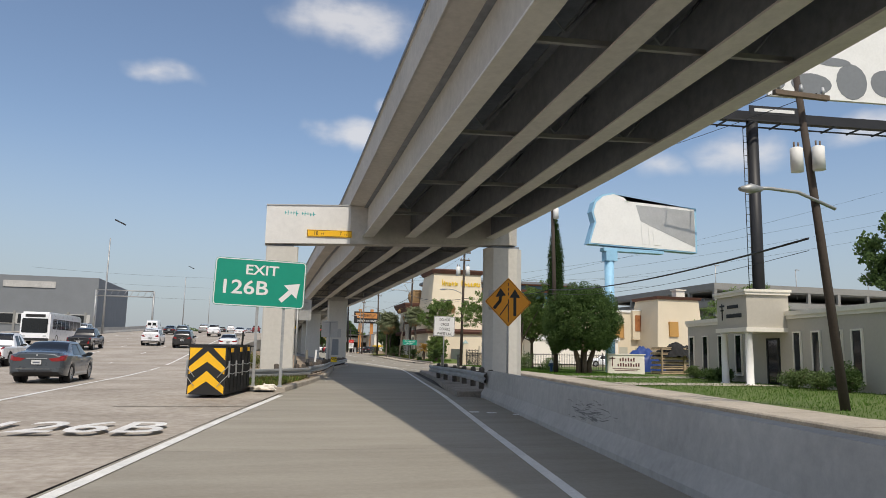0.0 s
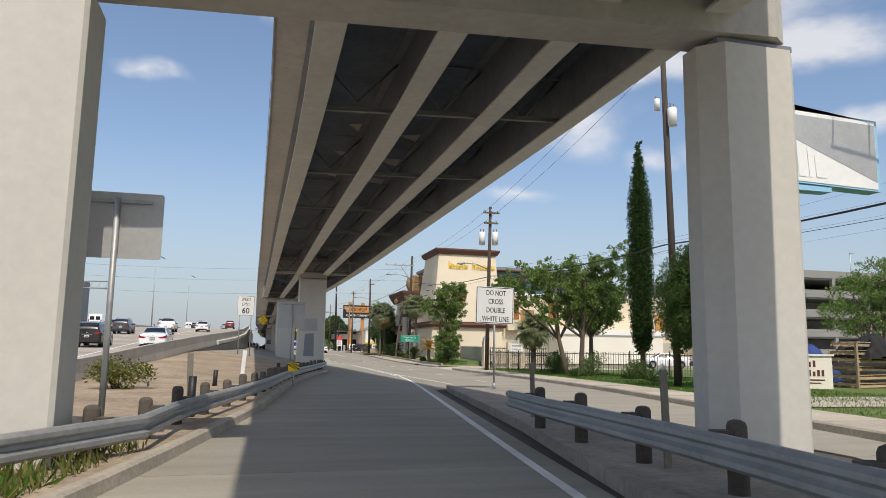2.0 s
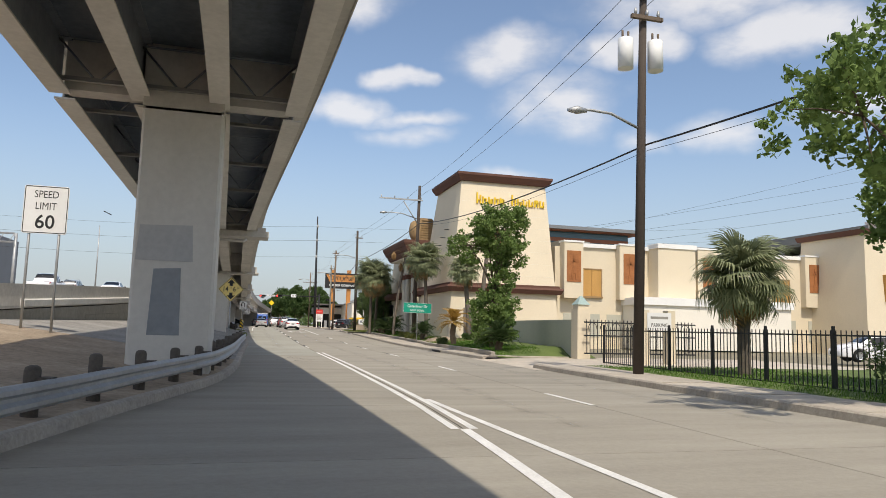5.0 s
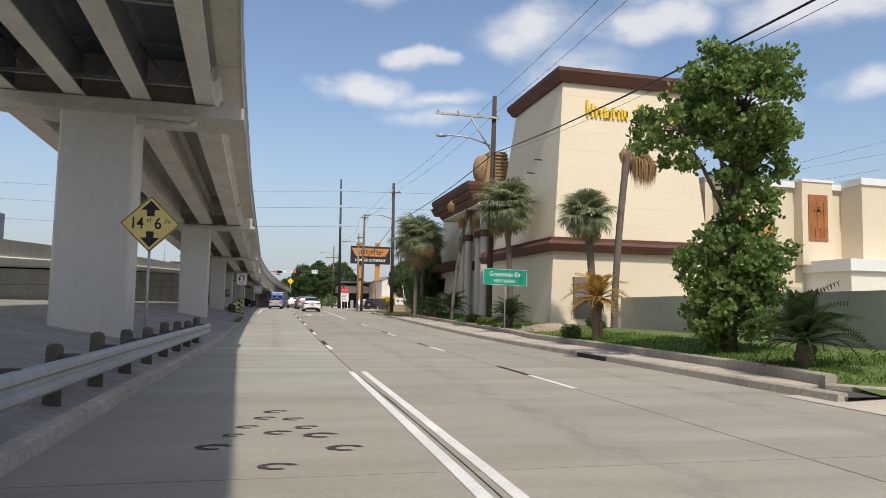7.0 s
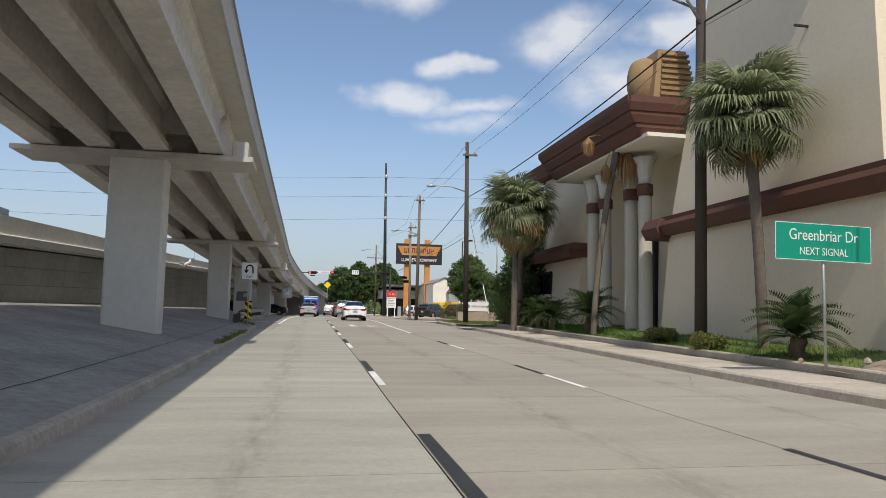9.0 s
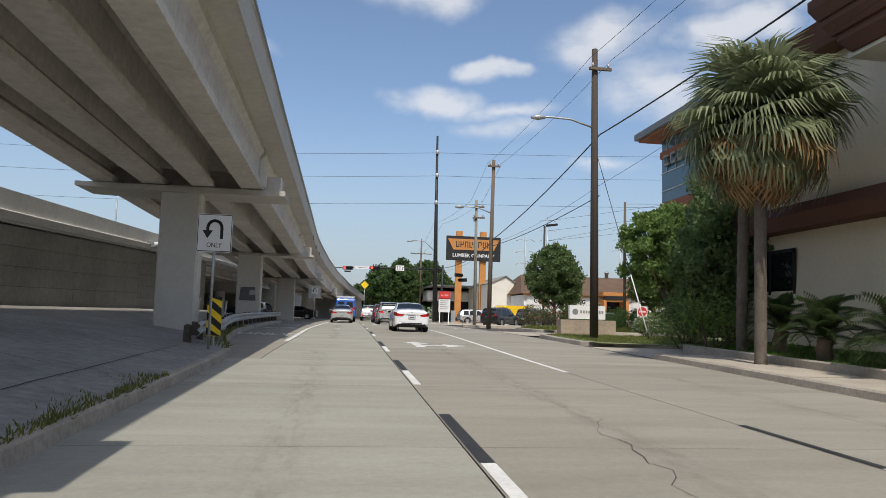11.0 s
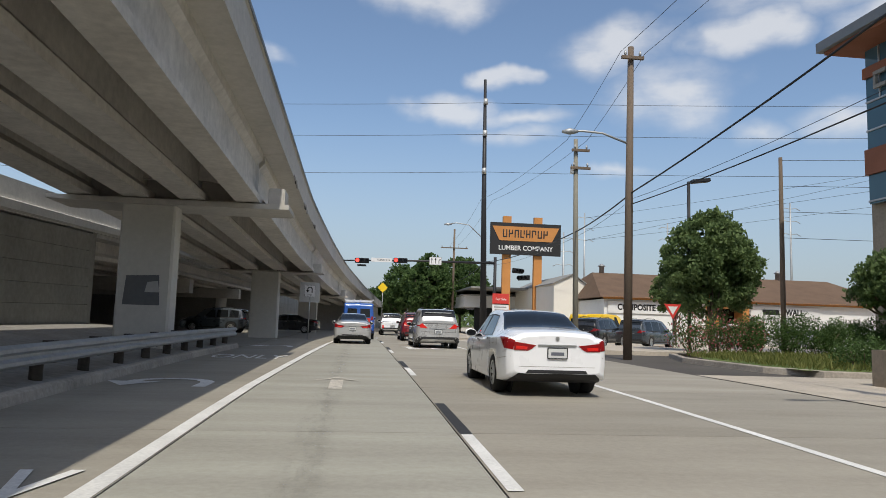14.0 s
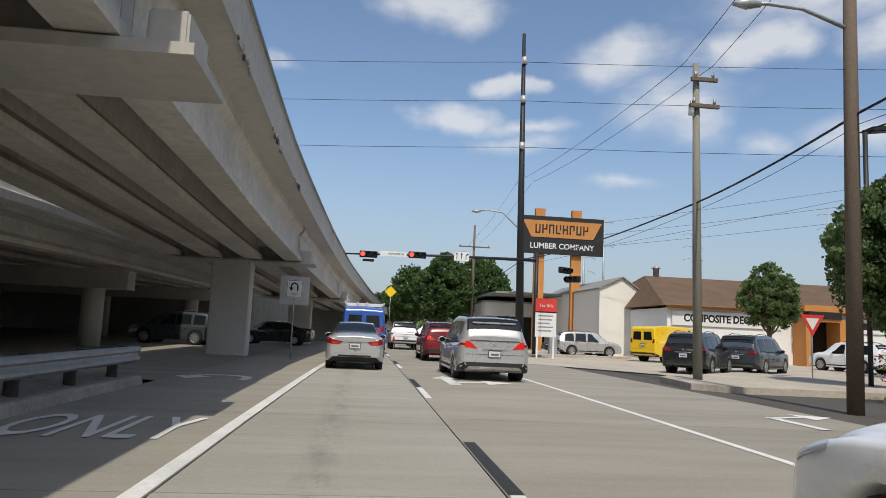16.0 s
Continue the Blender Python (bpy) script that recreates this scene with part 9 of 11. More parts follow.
# clipped round tree on a cluster of stems
t = thing("clipped_tree", "dense dark tree clipped to a dome on a thick dark trunk", "tree", pose(21.55, 46.0, G(46) - 0.1))
rs = np.random.RandomState(2)
bm = nb()
for (dx, dy, r_) in ((-0.35, 0, 0.2), (0.1, 0.15, 0.24), (0.45, -0.1, 0.2), (0.0, -0.25, 0.16)):
    tube(bm, [(dx, dy, -0.2), (dx * 0.85, dy, 0.8), (dx * 2.2, dy * 2, 2.6)], [r_ * 1.2, r_, r_ * 0.6], 9)
part("trunk", bm, M["bark"], t, "cluster of thick dark stems")
blobs = []
for k in range(280):
    a, c = rs.uniform(0, math.tau), rs.uniform(-0.72, 1)
    s_ = math.sqrt(1 - min(c * c, 1)) * (1.0 if c > 0 else 0.97)
    w_ = 1 + 0.10 * noise.noise((math.cos(a) * s_ * 2, math.sin(a) * s_ * 2, c * 2))
    blobs.append((2.5 * s_ * math.cos(a) * w_, 2.5 * s_ * math.sin(a) * w_, 3.75 + 2.55 * c * w_, 0.34 * rs.uniform(0.7, 1.3), 1.0))
core = blob_points(rs, [(0, 0, 3.75, 2.3, 1.0)], 7000, 0.8)
core = core[core[:, 2] > 1.9]
part("crown", quad_mesh("crown", np.concatenate([leaves(rs, blob_points(rs, blobs, 46000, 0.75), 0.085, 0.5, 0.8), leaves(rs, core, 0.3, 0.7)]), M["clipped"]), None, t, "tufted clipped crown")
# column cypress
t = thing("cypress", "tall narrow dark green column cypress", "tree", pose(24.3, 57.2, G(57)))
bm = nb()
tube(bm, [(0, 0, -0.2), (0, 0, 7), (0, 0, 13.4)], [0.16, 0.1, 0.03], 8)
part("trunk", bm, M["bark"], t)
blobs = []
for k in range(240):
    q = k / 239
    z = 2.0 + 11.6 * q
    r = 0.66 * min(1, (1.02 - q) * 3.4) ** 0.65 * min(1, 0.55 + q * 3)
    a = k * 2.4
    blobs.append((r * 0.62 * math.cos(a), r * 0.62 * math.sin(a), z, max(0.36 * min(1, (1.05 - q) * 2.5), 0.08), 1.7))
heart = [(0, 0, b[2], b[3] * 1.15, 1.2) for b in blobs[::3]]
part("crown", quad_mesh("crown", np.concatenate([leaves(rs, blob_points(rs, blobs, 30000, 0.5), 0.12, 0.45, 1.2), leaves(rs, blob_points(rs, heart, 7000, 0.1), 0.3, 0.6, 1.2)]), M["cypress"]), None, t, "dense upright dark foliage")

lobed_tree(22.2, 61.6, "spreading green street tree on two pale trunks", 11, [((-0.5, 0, 0), (-1.3, 0.2, 3.9), 0.15), ((0.45, 0.1, 0), (0.7, 0, 4.2), 0.16)],
           [(-4.5, 0, 4.7, 1.5, 1.2, 0.8), (-3.2, 0.3, 5.4, 1.9, 1.45, 1), (-1.2, 0, 5.6, 2.0, 1.6, 1), (0.9, 0.2, 5.9, 2.0, 1.7, 1), (2.9, 0, 6.4, 1.9, 1.75, 0.75), (4.5, 0.3, 5.8, 1.4, 1.5, 0.5), (-2.2, 0, 3.7, 1.3, 0.8, 0.8), (0.6, 0.4, 4.2, 1.4, 0.9, 0.6), (3.5, 0, 8.0, 0.7, 0.8, 0.8)], 23000, 0.14, clump=0.3)
tree(25.5, 66.0, 7.0, 3.0, 12, "green street tree behind the fence", n=8000, size=0.17, low=0.4, leaf="leaf_lush")
fan_palm(23.7, 72.0, 3.2, "short fan palm with a shaggy skirt by the fence", 4, G(72), green=40, dead=10, scale=1.05, r=0.2)
lobed_tree(21.65, 89.8, "tall young tree with bright leaves, its lower stem overgrown", 21, [((0, 0, 0), (0.3, 0, 5.6), 0.13)],
           [(0.35, 0, 6.2, 1.5, 1.5, 1), (-1.35, 0, 5.5, 1.3, 0.95, 0.55), (-0.5, 0.1, 7.0, 1.0, 0.8, 0.8), (1.25, 0, 7.15, 0.8, 0.75, 0.8), (1.2, 0.2, 5.2, 0.95, 0.9, 0.8), (0.4, 0, 3.9, 1.05, 0.9, 1), (0.15, 0, 2.1, 1.35, 1.1, 1.3), (0.0, 0, 1.0, 1.2, 0.9, 1.1), (0.9, 0, 7.6, 0.5, 0.45, 0.8)], 26000, 0.15, z0=bed_z(21.6, 89.8), clump=0.3)
sago(20.75, 86.2, 0.45, "low sago palm leaning over the kerb", 5, bed_z(20.7, 86.2), 34, 1.0)
sago(21.6, 97.1, 1.4, "sago palm with golden dying fronds", 6, bed_z(21.6, 97.1), 26, 0.98, "deadgold", -35, 0.17)
fan_palm(24.9, 104.1, 5.2, "fan palm in front of the club wall", 7, bed_z(24.9, 104), (-0.45, 0), 34, 4, 0.95, 0.16)
t = fan_palm(25.5, 103.4, 8.2, "leaning fan palm, its crown dead and hanging", 8, bed_z(25.4, 103.4), (0.8, 0.2), 0, 16, 1.15, 0.15, only_dead=True)
fan_palm(23.6, 111.9, 6.6, "slender fan palm beside the club", 9, bed_z(23.4, 112), (-0.35, 0), 46, 3, 1.2, 0.15)
fan_palm(22.7, 121.6, 7.95, "leaning dying palm with a few brown hanging fronds", 10, bed_z(22.4, 121.6), (1.15, 0.2), 0, 6, 1.2, 0.12, only_dead=True)
t = fan_palm(21.8, 129.9, 6.1, "full fan palm with a beard of dead fronds", 13, bed_z(22, 129.9), (0.1, 0), 58, 16, 1.5, 0.15)
crown_fronds(t, (0.1, 0, 6.0), "fan", "dead", 16, 1.45, -58, -20, 99)
fan_palm(22.9, 132.6, 6.0, "fan palm half hidden by its neighbour", 14, bed_z(22.9, 132.6), (0.2, 0), 34, 4, 1.25, 0.15)
for (x, y, h, s_, sd) in ((22.6, 109.2, 0.5, 1.05, 31), (23.0, 122.7, 0.7, 1.15, 32), (22.7, 126.4, 0.5, 1.0, 33), (22.9, 129.0, 0.55, 1.0, 34), (23.2, 131.2, 0.6, 0.9, 35)):
    sago(x, y, h, "dark green sago palm in the raised bed", sd, bed_z(x, y), 32, s_)
for k, (x, y, r, h, lf) in enumerate(((22.6, 133.6, 1.1, 1.7, "leaf_lush"), (22.9, 135.8, 1.3, 2.1, "leaf"), (23.8, 138.0, 1.2, 2.0, "leaf_lush"), (22.3, 112.6, 0.5, 0.5, "drygrass"), (24.5, 103.0, 0.4, 0.45, "leaf_dark"), (21.3, 98.6, 0.32, 0.5, "leaf"), (22.5, 115.8, 0.6, 0.5, "drygrass"), (22.6, 60.2, 1.0, 1.4, "leaf"), (22.1, 63.5, 1.1, 1.5, "leaf_dark"), (22.4, 65.2, 0.8, 1.2, "leaf"), (23.5, 56.2, 0.8, 1.0, "leaf"), (27.6, 140.2, 1.4, 2.4, "leaf_lush"), (29.3, 141.5, 1.6, 2.8, "leaf_lush"), (28.4, 145.5, 1.1, 1.2, "leaf"), (24.1, 36.6, 0.55, 0.75, "leaf"), (23.8, 34.6, 0.6, 0.6, "leaf_dark"), (23.5, 33.0, 0.7, 0.7, "leaf_dark"), (21.9, 25.9, 0.6, 0.8, "leaf"), (21.6, 24.3, 0.7, 0.7, "leaf"), (21.4, 22.6, 0.7, 1.15, "leaf_dark"), (-0.5, 43.5, 0.9, 0.8, "drygrass"))):
    bush(x, y, r, h, "leafy green shrub beside the road" if lf != "drygrass" else "straggling dry weeds in bare earth", 50 + k, None if x > 0 and (y < 84 or y > 137) else (bed_z(x, y) - 0.02 if x > 0 else bank_z(x, y)), lf)
bush(27.6, 147.0, 1.4, 1.3, "rounded shrub covered in pale blossom", 90, None, "leaf_lush", flower="flower_white")
bush(26.2, 146.3, 1.0, 1.0, "rounded shrub covered in pale blossom", 91, None, "leaf", flower="flower_white")
for k in range(3):
    bush(25.6 + k * 1.3, 165.4 + 0.4 * k, 1.0, 1.75, "rose bush with dull red blossom", 92 + k, None, "leaf_dark", flower="flower")
for k in range(6):
    bush(29.0 + k * 1.6, 166.4 + 0.3 * k, 1.15, 1.75, "dense clipped dark green hedge shrub", 97 + k, None, "clipped", 4200)
for k in range(7):
    bush(27.0 + k * 1.7, 157.2 + (k % 2) * 0.3, 1.0, 1.0, "low clipped dark hedge shrub", 110 + k, None, "leaf_dark", 1600)
for (x, y) in ((21.9, 52.5), (22.2, 55.0), (20.9, 58.5)):
    t = thing("yucca", "spiky grey-green yucca clump on the lawn", "yucca", pose(x, y, G(y) + 0.15), "yuccas")
    bm = nb()
    r_ = random.Random(int(x * 10))
    for k in range(46):
        a, e = r_.uniform(0, math.tau), r_.uniform(0.15, 1.3)
        L = r_.uniform(0.6, 0.95)
        d = Vector((math.cos(a) * math.cos(e), math.sin(a) * math.cos(e), math.sin(e)))
        sd = d.cross(UP).normalized() * 0.03
        tip, mid = d * L - UP * 0.1 * math.cos(e), d * L * 0.5
        bm.faces.new([bm.verts.new(q) for q in (-sd * 0.6, sd * 0.6, mid + sd, tip, mid - sd)])
    part("leaves", bm, M["leaf_dark"], t)

lobed_tree(24.2, 135.4, "dense leafy tree at the end of the planting bed", 61, [((0, 0, 0), (0.1, 0, 3.0), 0.1), ((0.5, 0.3, 0), (0.9, 0.3, 3.2), 0.08)],
           [(-0.6, 0, 2.2, 1.3, 1.3, 1), (0.7, 0.3, 3.2, 1.5, 1.5, 1), (0.1, 0.6, 4.4, 1.2, 0.9, 0.9), (-0.8, 0.4, 1.0, 1.2, 0.9, 1)], 15000, 0.16, "leaf", bed_z(24.0, 135.2))
lobed_tree(46.0, 62.0, "feathery pale green tree behind the fence", 71, [((0, 0, 0), (0.3, 0, 4.4), 0.16), ((-0.6, 0.2, 0), (-2.0, 0.2, 3.9), 0.11)],
           [(-3.8, 0, 4.2, 1.5, 1.3, 0.5), (-2.0, 0.3, 5.6, 1.9, 1.5, 0.6), (0.0, 0, 6.6, 2.1, 1.7, 0.6), (2.2, 0.3, 7.2, 2.0, 1.6, 0.6), (4.2, 0, 6.6, 1.6, 1.6, 0.5), (1.2, 0, 4.6, 2.4, 1.4, 0.5), (3.4, 0, 8.3, 0.9, 0.8, 0.5), (-1.6, 0, 3.4, 1.6, 1.0, 0.5)], 26000, 0.12, "leaf_lush", clump=0.42)
# trees by the bank and the crossing
tree(28.6, 169.6, 7.2, 3.0, 41, "round dense green tree in the verge", n=19000, size=0.17, low=0.22, trunk=0.14, leaf="leaf", clump=0.22, nblob=120)
tree(31.5, 155.5, 8.4, 3.8, 42, "green street tree by the bank sign", n=18000, size=0.2, low=0.28, leaf="leaf_lush")
tree(33.2, 148.0, 11.6, 4.6, 43, "tall green tree before the bank", n=24000, size=0.19, low=0.2, leaf="leaf")
tree(35.6, 141.5, 13.0, 5.2, 44, "tall dark green tree before the bank", n=24000, size=0.22, low=0.2, leaf="leaf_dark")
tree(36.0, 189.5, 6.4, 2.2, 47, "small leafy tree in front of the store", n=9000, size=0.17, low=0.3, leaf="leaf")
tree(35.5, 166, 5.0, 2.6, 45, "small spreading tree in the parking lot", n=7000, size=0.18, low=0.35, leaf="leaf")
tree(27.5, 24.5, 8.6, 2.9, 46, "dark leafy tree beside the clinic", n=10000, size=0.18, low=0.38, leaf="leaf_dark")
for (x, y, h, s_, sd) in ((20.5, 226, 10, 4.2, 51), (25.5, 232, 10.5, 4.6, 52), (19.0, 246, 10.5, 5, 53), (24, 262, 11, 6, 54), (17.5, 275, 9, 5, 55), (29.5, 240, 8, 3.6, 56)):
    tree(x, y, h, s_, sd, "dark live oak beyond the crossing", n=9000, size=0.34, low=0.22, leaf="leaf_dark")
for (x, y, h, s_, sd) in ((26.5, 139.5, 6.5, 2.6, 57), (29, 136.5, 7.5, 3.0, 58)):
    tree(x, y, h, s_, sd, "dense green tree behind the planting", n=7000, size=0.24, low=0.2, leaf="leaf")

# far woods on the horizon
rs = np.random.RandomState(77)
blobs = []
for k in range(560):
    a = rs.uniform(-1.25, 1.25)
    d = rs.uniform(330, 560)
    x, y = d * math.sin(a), d * math.cos(a)
    if -30 < x < 22:
        continue
    r = rs.uniform(3.5, 7.5)
    blobs.append((x, y, r * 0.7, r, 0.9))
woods = new("far_woods", quad_mesh("far_woods", leaves(rs, blob_points(rs, blobs, 42000, 0.6), 1.6, 0.8), M["leaf"]))
tagged(woods, "distant dark tree line along the horizon", "trees", kind="stuff")


def grass(name, n, fx, fz, y0, y1, h, material, label, seed):
    rs = np.random.RandomState(seed)
    y = rs.uniform(y0, y1, n)
    u = rs.uniform(0, 1, n)
    base = np.array([(fx(v, w), v) for v, w in zip(y, u)])
    z = np.array([fz(b[0], b[1]) for b in base])
    c = np.stack([base[:, 0], base[:, 1], z - 0.01], axis=1)
    q = leaves(rs, c, h, 0.16, 2.2)
    o = new(name, quad_mesh(name, q, M[material]))
    return tagged(o, label, "grass", kind="stuff")


grass("lawn_grass", 34000, lambda y, u: XK(y) + 2.05 + 6.5 * u, lambda x, y: G(y) + 0.13, 38, 76.5, 0.09, "grass", "short mown lawn grass", 1)
grass("lawn_grass_near", 16000, lambda y, u: XK(y) + 2.05 + 8 * u, lambda x, y: G(y) + 0.13, 8, 38, 0.09, "grass", "short mown lawn grass", 2)
grass("bed_grass", 9000, lambda y, u: XB(y) + 0.15 + 2.3 * u ** 1.2, bed_z, 84.2, 100.5, 0.10, "grass", "rough uncut grass in the raised bed", 3)
grass("bed_grass_far", 15000, lambda y, u: XB(y) + 0.15 + 3.5 * u ** 1.2, bed_z, 108.5, 134, 0.09, "grass", "short grass in the raised bed", 13)
grass("bed_weeds", 3000, lambda y, u: XB(y) + 0.15 + 2.6 * u, bed_z, 100, 118, 0.11, "drygrass", "dry weeds in the raised bed", 4)
grass("verge_weeds", 2600, lambda y, u: XL(y) - 0.3 - (XL(y) - 0.4 - XW(y)) * 0.75 * u ** 1.3, lambda x, y: bank_z(x, y), 23.8, 31.5, 0.2, "drygrass", "tufts of weeds on the verge", 5)
grass("verge_grass", 1300, lambda y, u: XL(y) - 0.35 - 1.4 * u, lambda x, y: bank_z(x, y), 24.0, 29.0, 0.18, "grass", "green grass on the verge", 6)
grass("kerb_weeds", 1900, lambda y, u: XL(y) - 0.03 - (0.75 if int(y * 1.3) % 3 else 0.2) * u * u, lambda x, y: G(y) + 0.14, 115.5, 124.5, 0.10, "drygrass", "weeds growing along the kerb", 7)
grass("kerb_weeds_far", 1000, lambda y, u: XL(y) - 0.05 - 0.8 * u * u, lambda x, y: G(y) + 0.14, 131, 146, 0.14, "drygrass", "weeds growing under the guardrail", 8)
grass("verge_lawn", 9000, lambda y, u: 20.9 + max(0, y - 146) + 6.5 * u, lambda x, y: G(y) + 0.15, 138.6, 146.8, 0.1, "drygrass", "patchy grass on the verge", 9)
grass("verge_lawn_far", 7000, lambda y, u: 24.1 + max(0, y - 163) * 1.1 + 8 * u, lambda x, y: G(y) + 0.15, 155.6, 166.8, 0.25, "drygrass", "rough grass on the verge", 10)

# ---- vehicles ----
# stations from tail to nose: y, half width, underside, beltline, top, half width of the roof
SHAPES = {
    "sedan": [(0.0, 0.74, 0.40, 0.93, 1.00, 0.60), (0.07, 0.84, 0.32, 0.97, 1.06, 0.66), (0.3, 0.895, 0.25, 0.985, 1.10, 0.70), (0.7, 0.91, 0.22, 0.985, 1.13, 0.70), (1.0, 0.91, 0.21, 0.975, 1.17, 0.68), (1.55, 0.91, 0.21, 0.96, 1.40, 0.585), (2.0, 0.91, 0.21, 0.945, 1.465, 0.575), (2.6, 0.91, 0.21, 0.93, 1.475, 0.58), (3.1, 0.91, 0.21, 0.92, 1.40, 0.60), (3.75, 0.905, 0.21, 0.91, 1.05, 0.70), (4.2, 0.89, 0.22, 0.87, 0.97, 0.68), (4.6, 0.83, 0.24, 0.76, 0.86, 0.6), (4.79, 0.74, 0.27, 0.64, 0.74, 0.52), (4.85, 0.62, 0.32, 0.55, 0.62, 0.45)],
    "suv": [(0.0, 0.78, 0.45, 1.05, 1.25, 0.66), (0.06, 0.87, 0.38, 1.06, 1.38, 0.66), (0.3, 0.92, 0.28, 1.06, 1.62, 0.63), (0.7, 0.93, 0.25, 1.05, 1.69, 0.64), (1.4, 0.935, 0.25, 1.04, 1.73, 0.65), (2.2, 0.935, 0.25, 1.03, 1.73, 0.65), (2.9, 0.935, 0.25, 1.02, 1.64, 0.66), (3.55, 0.93, 0.25, 1.01, 1.17, 0.76), (4.1, 0.91, 0.26, 0.97, 1.08, 0.74), (4.5, 0.85, 0.28, 0.86, 0.98, 0.66), (4.68, 0.76, 0.32, 0.74, 0.82, 0.56), (4.74, 0.64, 0.36, 0.62, 0.7, 0.5)],
    "minivan": [(0.0, 0.82, 0.42, 1.02, 1.2, 0.70), (0.06, 0.93, 0.34, 1.03, 1.35, 0.72), (0.28, 0.98, 0.25, 1.03, 1.66, 0.70), (0.7, 1.0, 0.22, 1.02, 1.73, 0.71), (1.5, 1.0, 0.21, 1.0, 1.76, 0.72), (2.5, 1.0, 0.21, 0.98, 1.75, 0.72), (3.3, 1.0, 0.21, 0.97, 1.62, 0.72), (4.1, 0.99, 0.21, 0.96, 1.14, 0.80), (4.6, 0.95, 0.23, 0.9, 1.0, 0.75), (4.95, 0.86, 0.26, 0.76, 0.85, 0.64), (5.12, 0.7, 0.32, 0.6, 0.68, 0.5)],
    "van": [(0.0, 0.9, 0.5, 1.3, 2.0, 0.80), (0.05, 0.96, 0.42, 1.3, 2.12, 0.82), (0.3, 1.0, 0.36, 1.3, 2.2, 0.86), (1.6, 1.0, 0.34, 1.3, 2.24, 0.87), (3.4, 1.0, 0.34, 1.28, 2.22, 0.86), (4.1, 1.0, 0.34, 1.2, 2.05, 0.82), (4.75, 0.99, 0.34, 1.15, 1.34, 0.84), (5.25, 0.94, 0.36, 1.02, 1.16, 0.78), (5.5, 0.84, 0.4, 0.86, 0.98, 0.66), (5.6, 0.7, 0.45, 0.7, 0.8, 0.55)],
    "pickup": [(0.0, 0.86, 0.55, 1.02, 1.07, 0.80), (0.05, 0.94, 0.48, 1.08, 1.12, 0.84), (0.3, 0.96, 0.42, 1.1, 1.13, 0.86), (1.9, 0.97, 0.4, 1.1, 1.13, 0.86), (2.1, 0.97, 0.4, 1.1, 1.66, 0.68), (2.5, 0.97, 0.4, 1.1, 1.82, 0.66), (3.3, 0.97, 0.4, 1.1, 1.83, 0.66), (3.75, 0.97, 0.4, 1.1, 1.74, 0.66), (4.35, 0.97, 0.4, 1.1, 1.24, 0.78), (5.0, 0.96, 0.42, 1.06, 1.17, 0.78), (5.5, 0.92, 0.46, 0.98, 1.08, 0.74), (5.65, 0.84, 0.52, 0.85, 0.92, 0.66)],
}
# axle places, wheel radius; glass as (start, end) along the car: rear, sides, front
LAYOUT = {
    "sedan": (1.02, 3.80, 0.33, (0.86, 1.66), [(1.36, 2.36), (2.42, 3.42)], (3.05, 3.72)),
    "suv": (0.95, 3.72, 0.37, (0.05, 0.34), [(0.45, 1.1), (1.2, 2.0), (2.1, 2.95)], (2.88, 3.5)),
    "minivan": (1.05, 4.05, 0.35, (0.05, 0.33), [(0.45, 1.3), (1.4, 2.4), (2.5, 3.5)], (3.25, 4.05)),
    "van": (1.2, 4.5, 0.36, (0.05, 0.2), [(3.3, 4.1)], (4.12, 4.72)),
    "pickup": (1.25, 4.75, 0.42, (2.02, 2.4), [(2.35, 2.9), (3.0, 3.6)], (3.78, 4.3)),
}


def catmull(pts, t):
    """A smooth line through a list of (a, b) pairs."""
    i = min(int(t), len(pts) - 2)
    f = t - i
    p0, p1, p2, p3 = pts[max(i - 1, 0)], pts[i], pts[i + 1], pts[min(i + 2, len(pts) - 1)]
    c = [0.5 * (-f + 2 * f * f - f ** 3), 0.5 * (2 - 5 * f * f + 3 * f ** 3), 0.5 * (f + 4 * f * f - 3 * f ** 3), 0.5 * (f ** 3 - f * f)]
    return tuple(c[0] * p0[j] + c[1] * p1[j] + c[2] * p2[j] + c[3] * p3[j] for j in (0, 1))


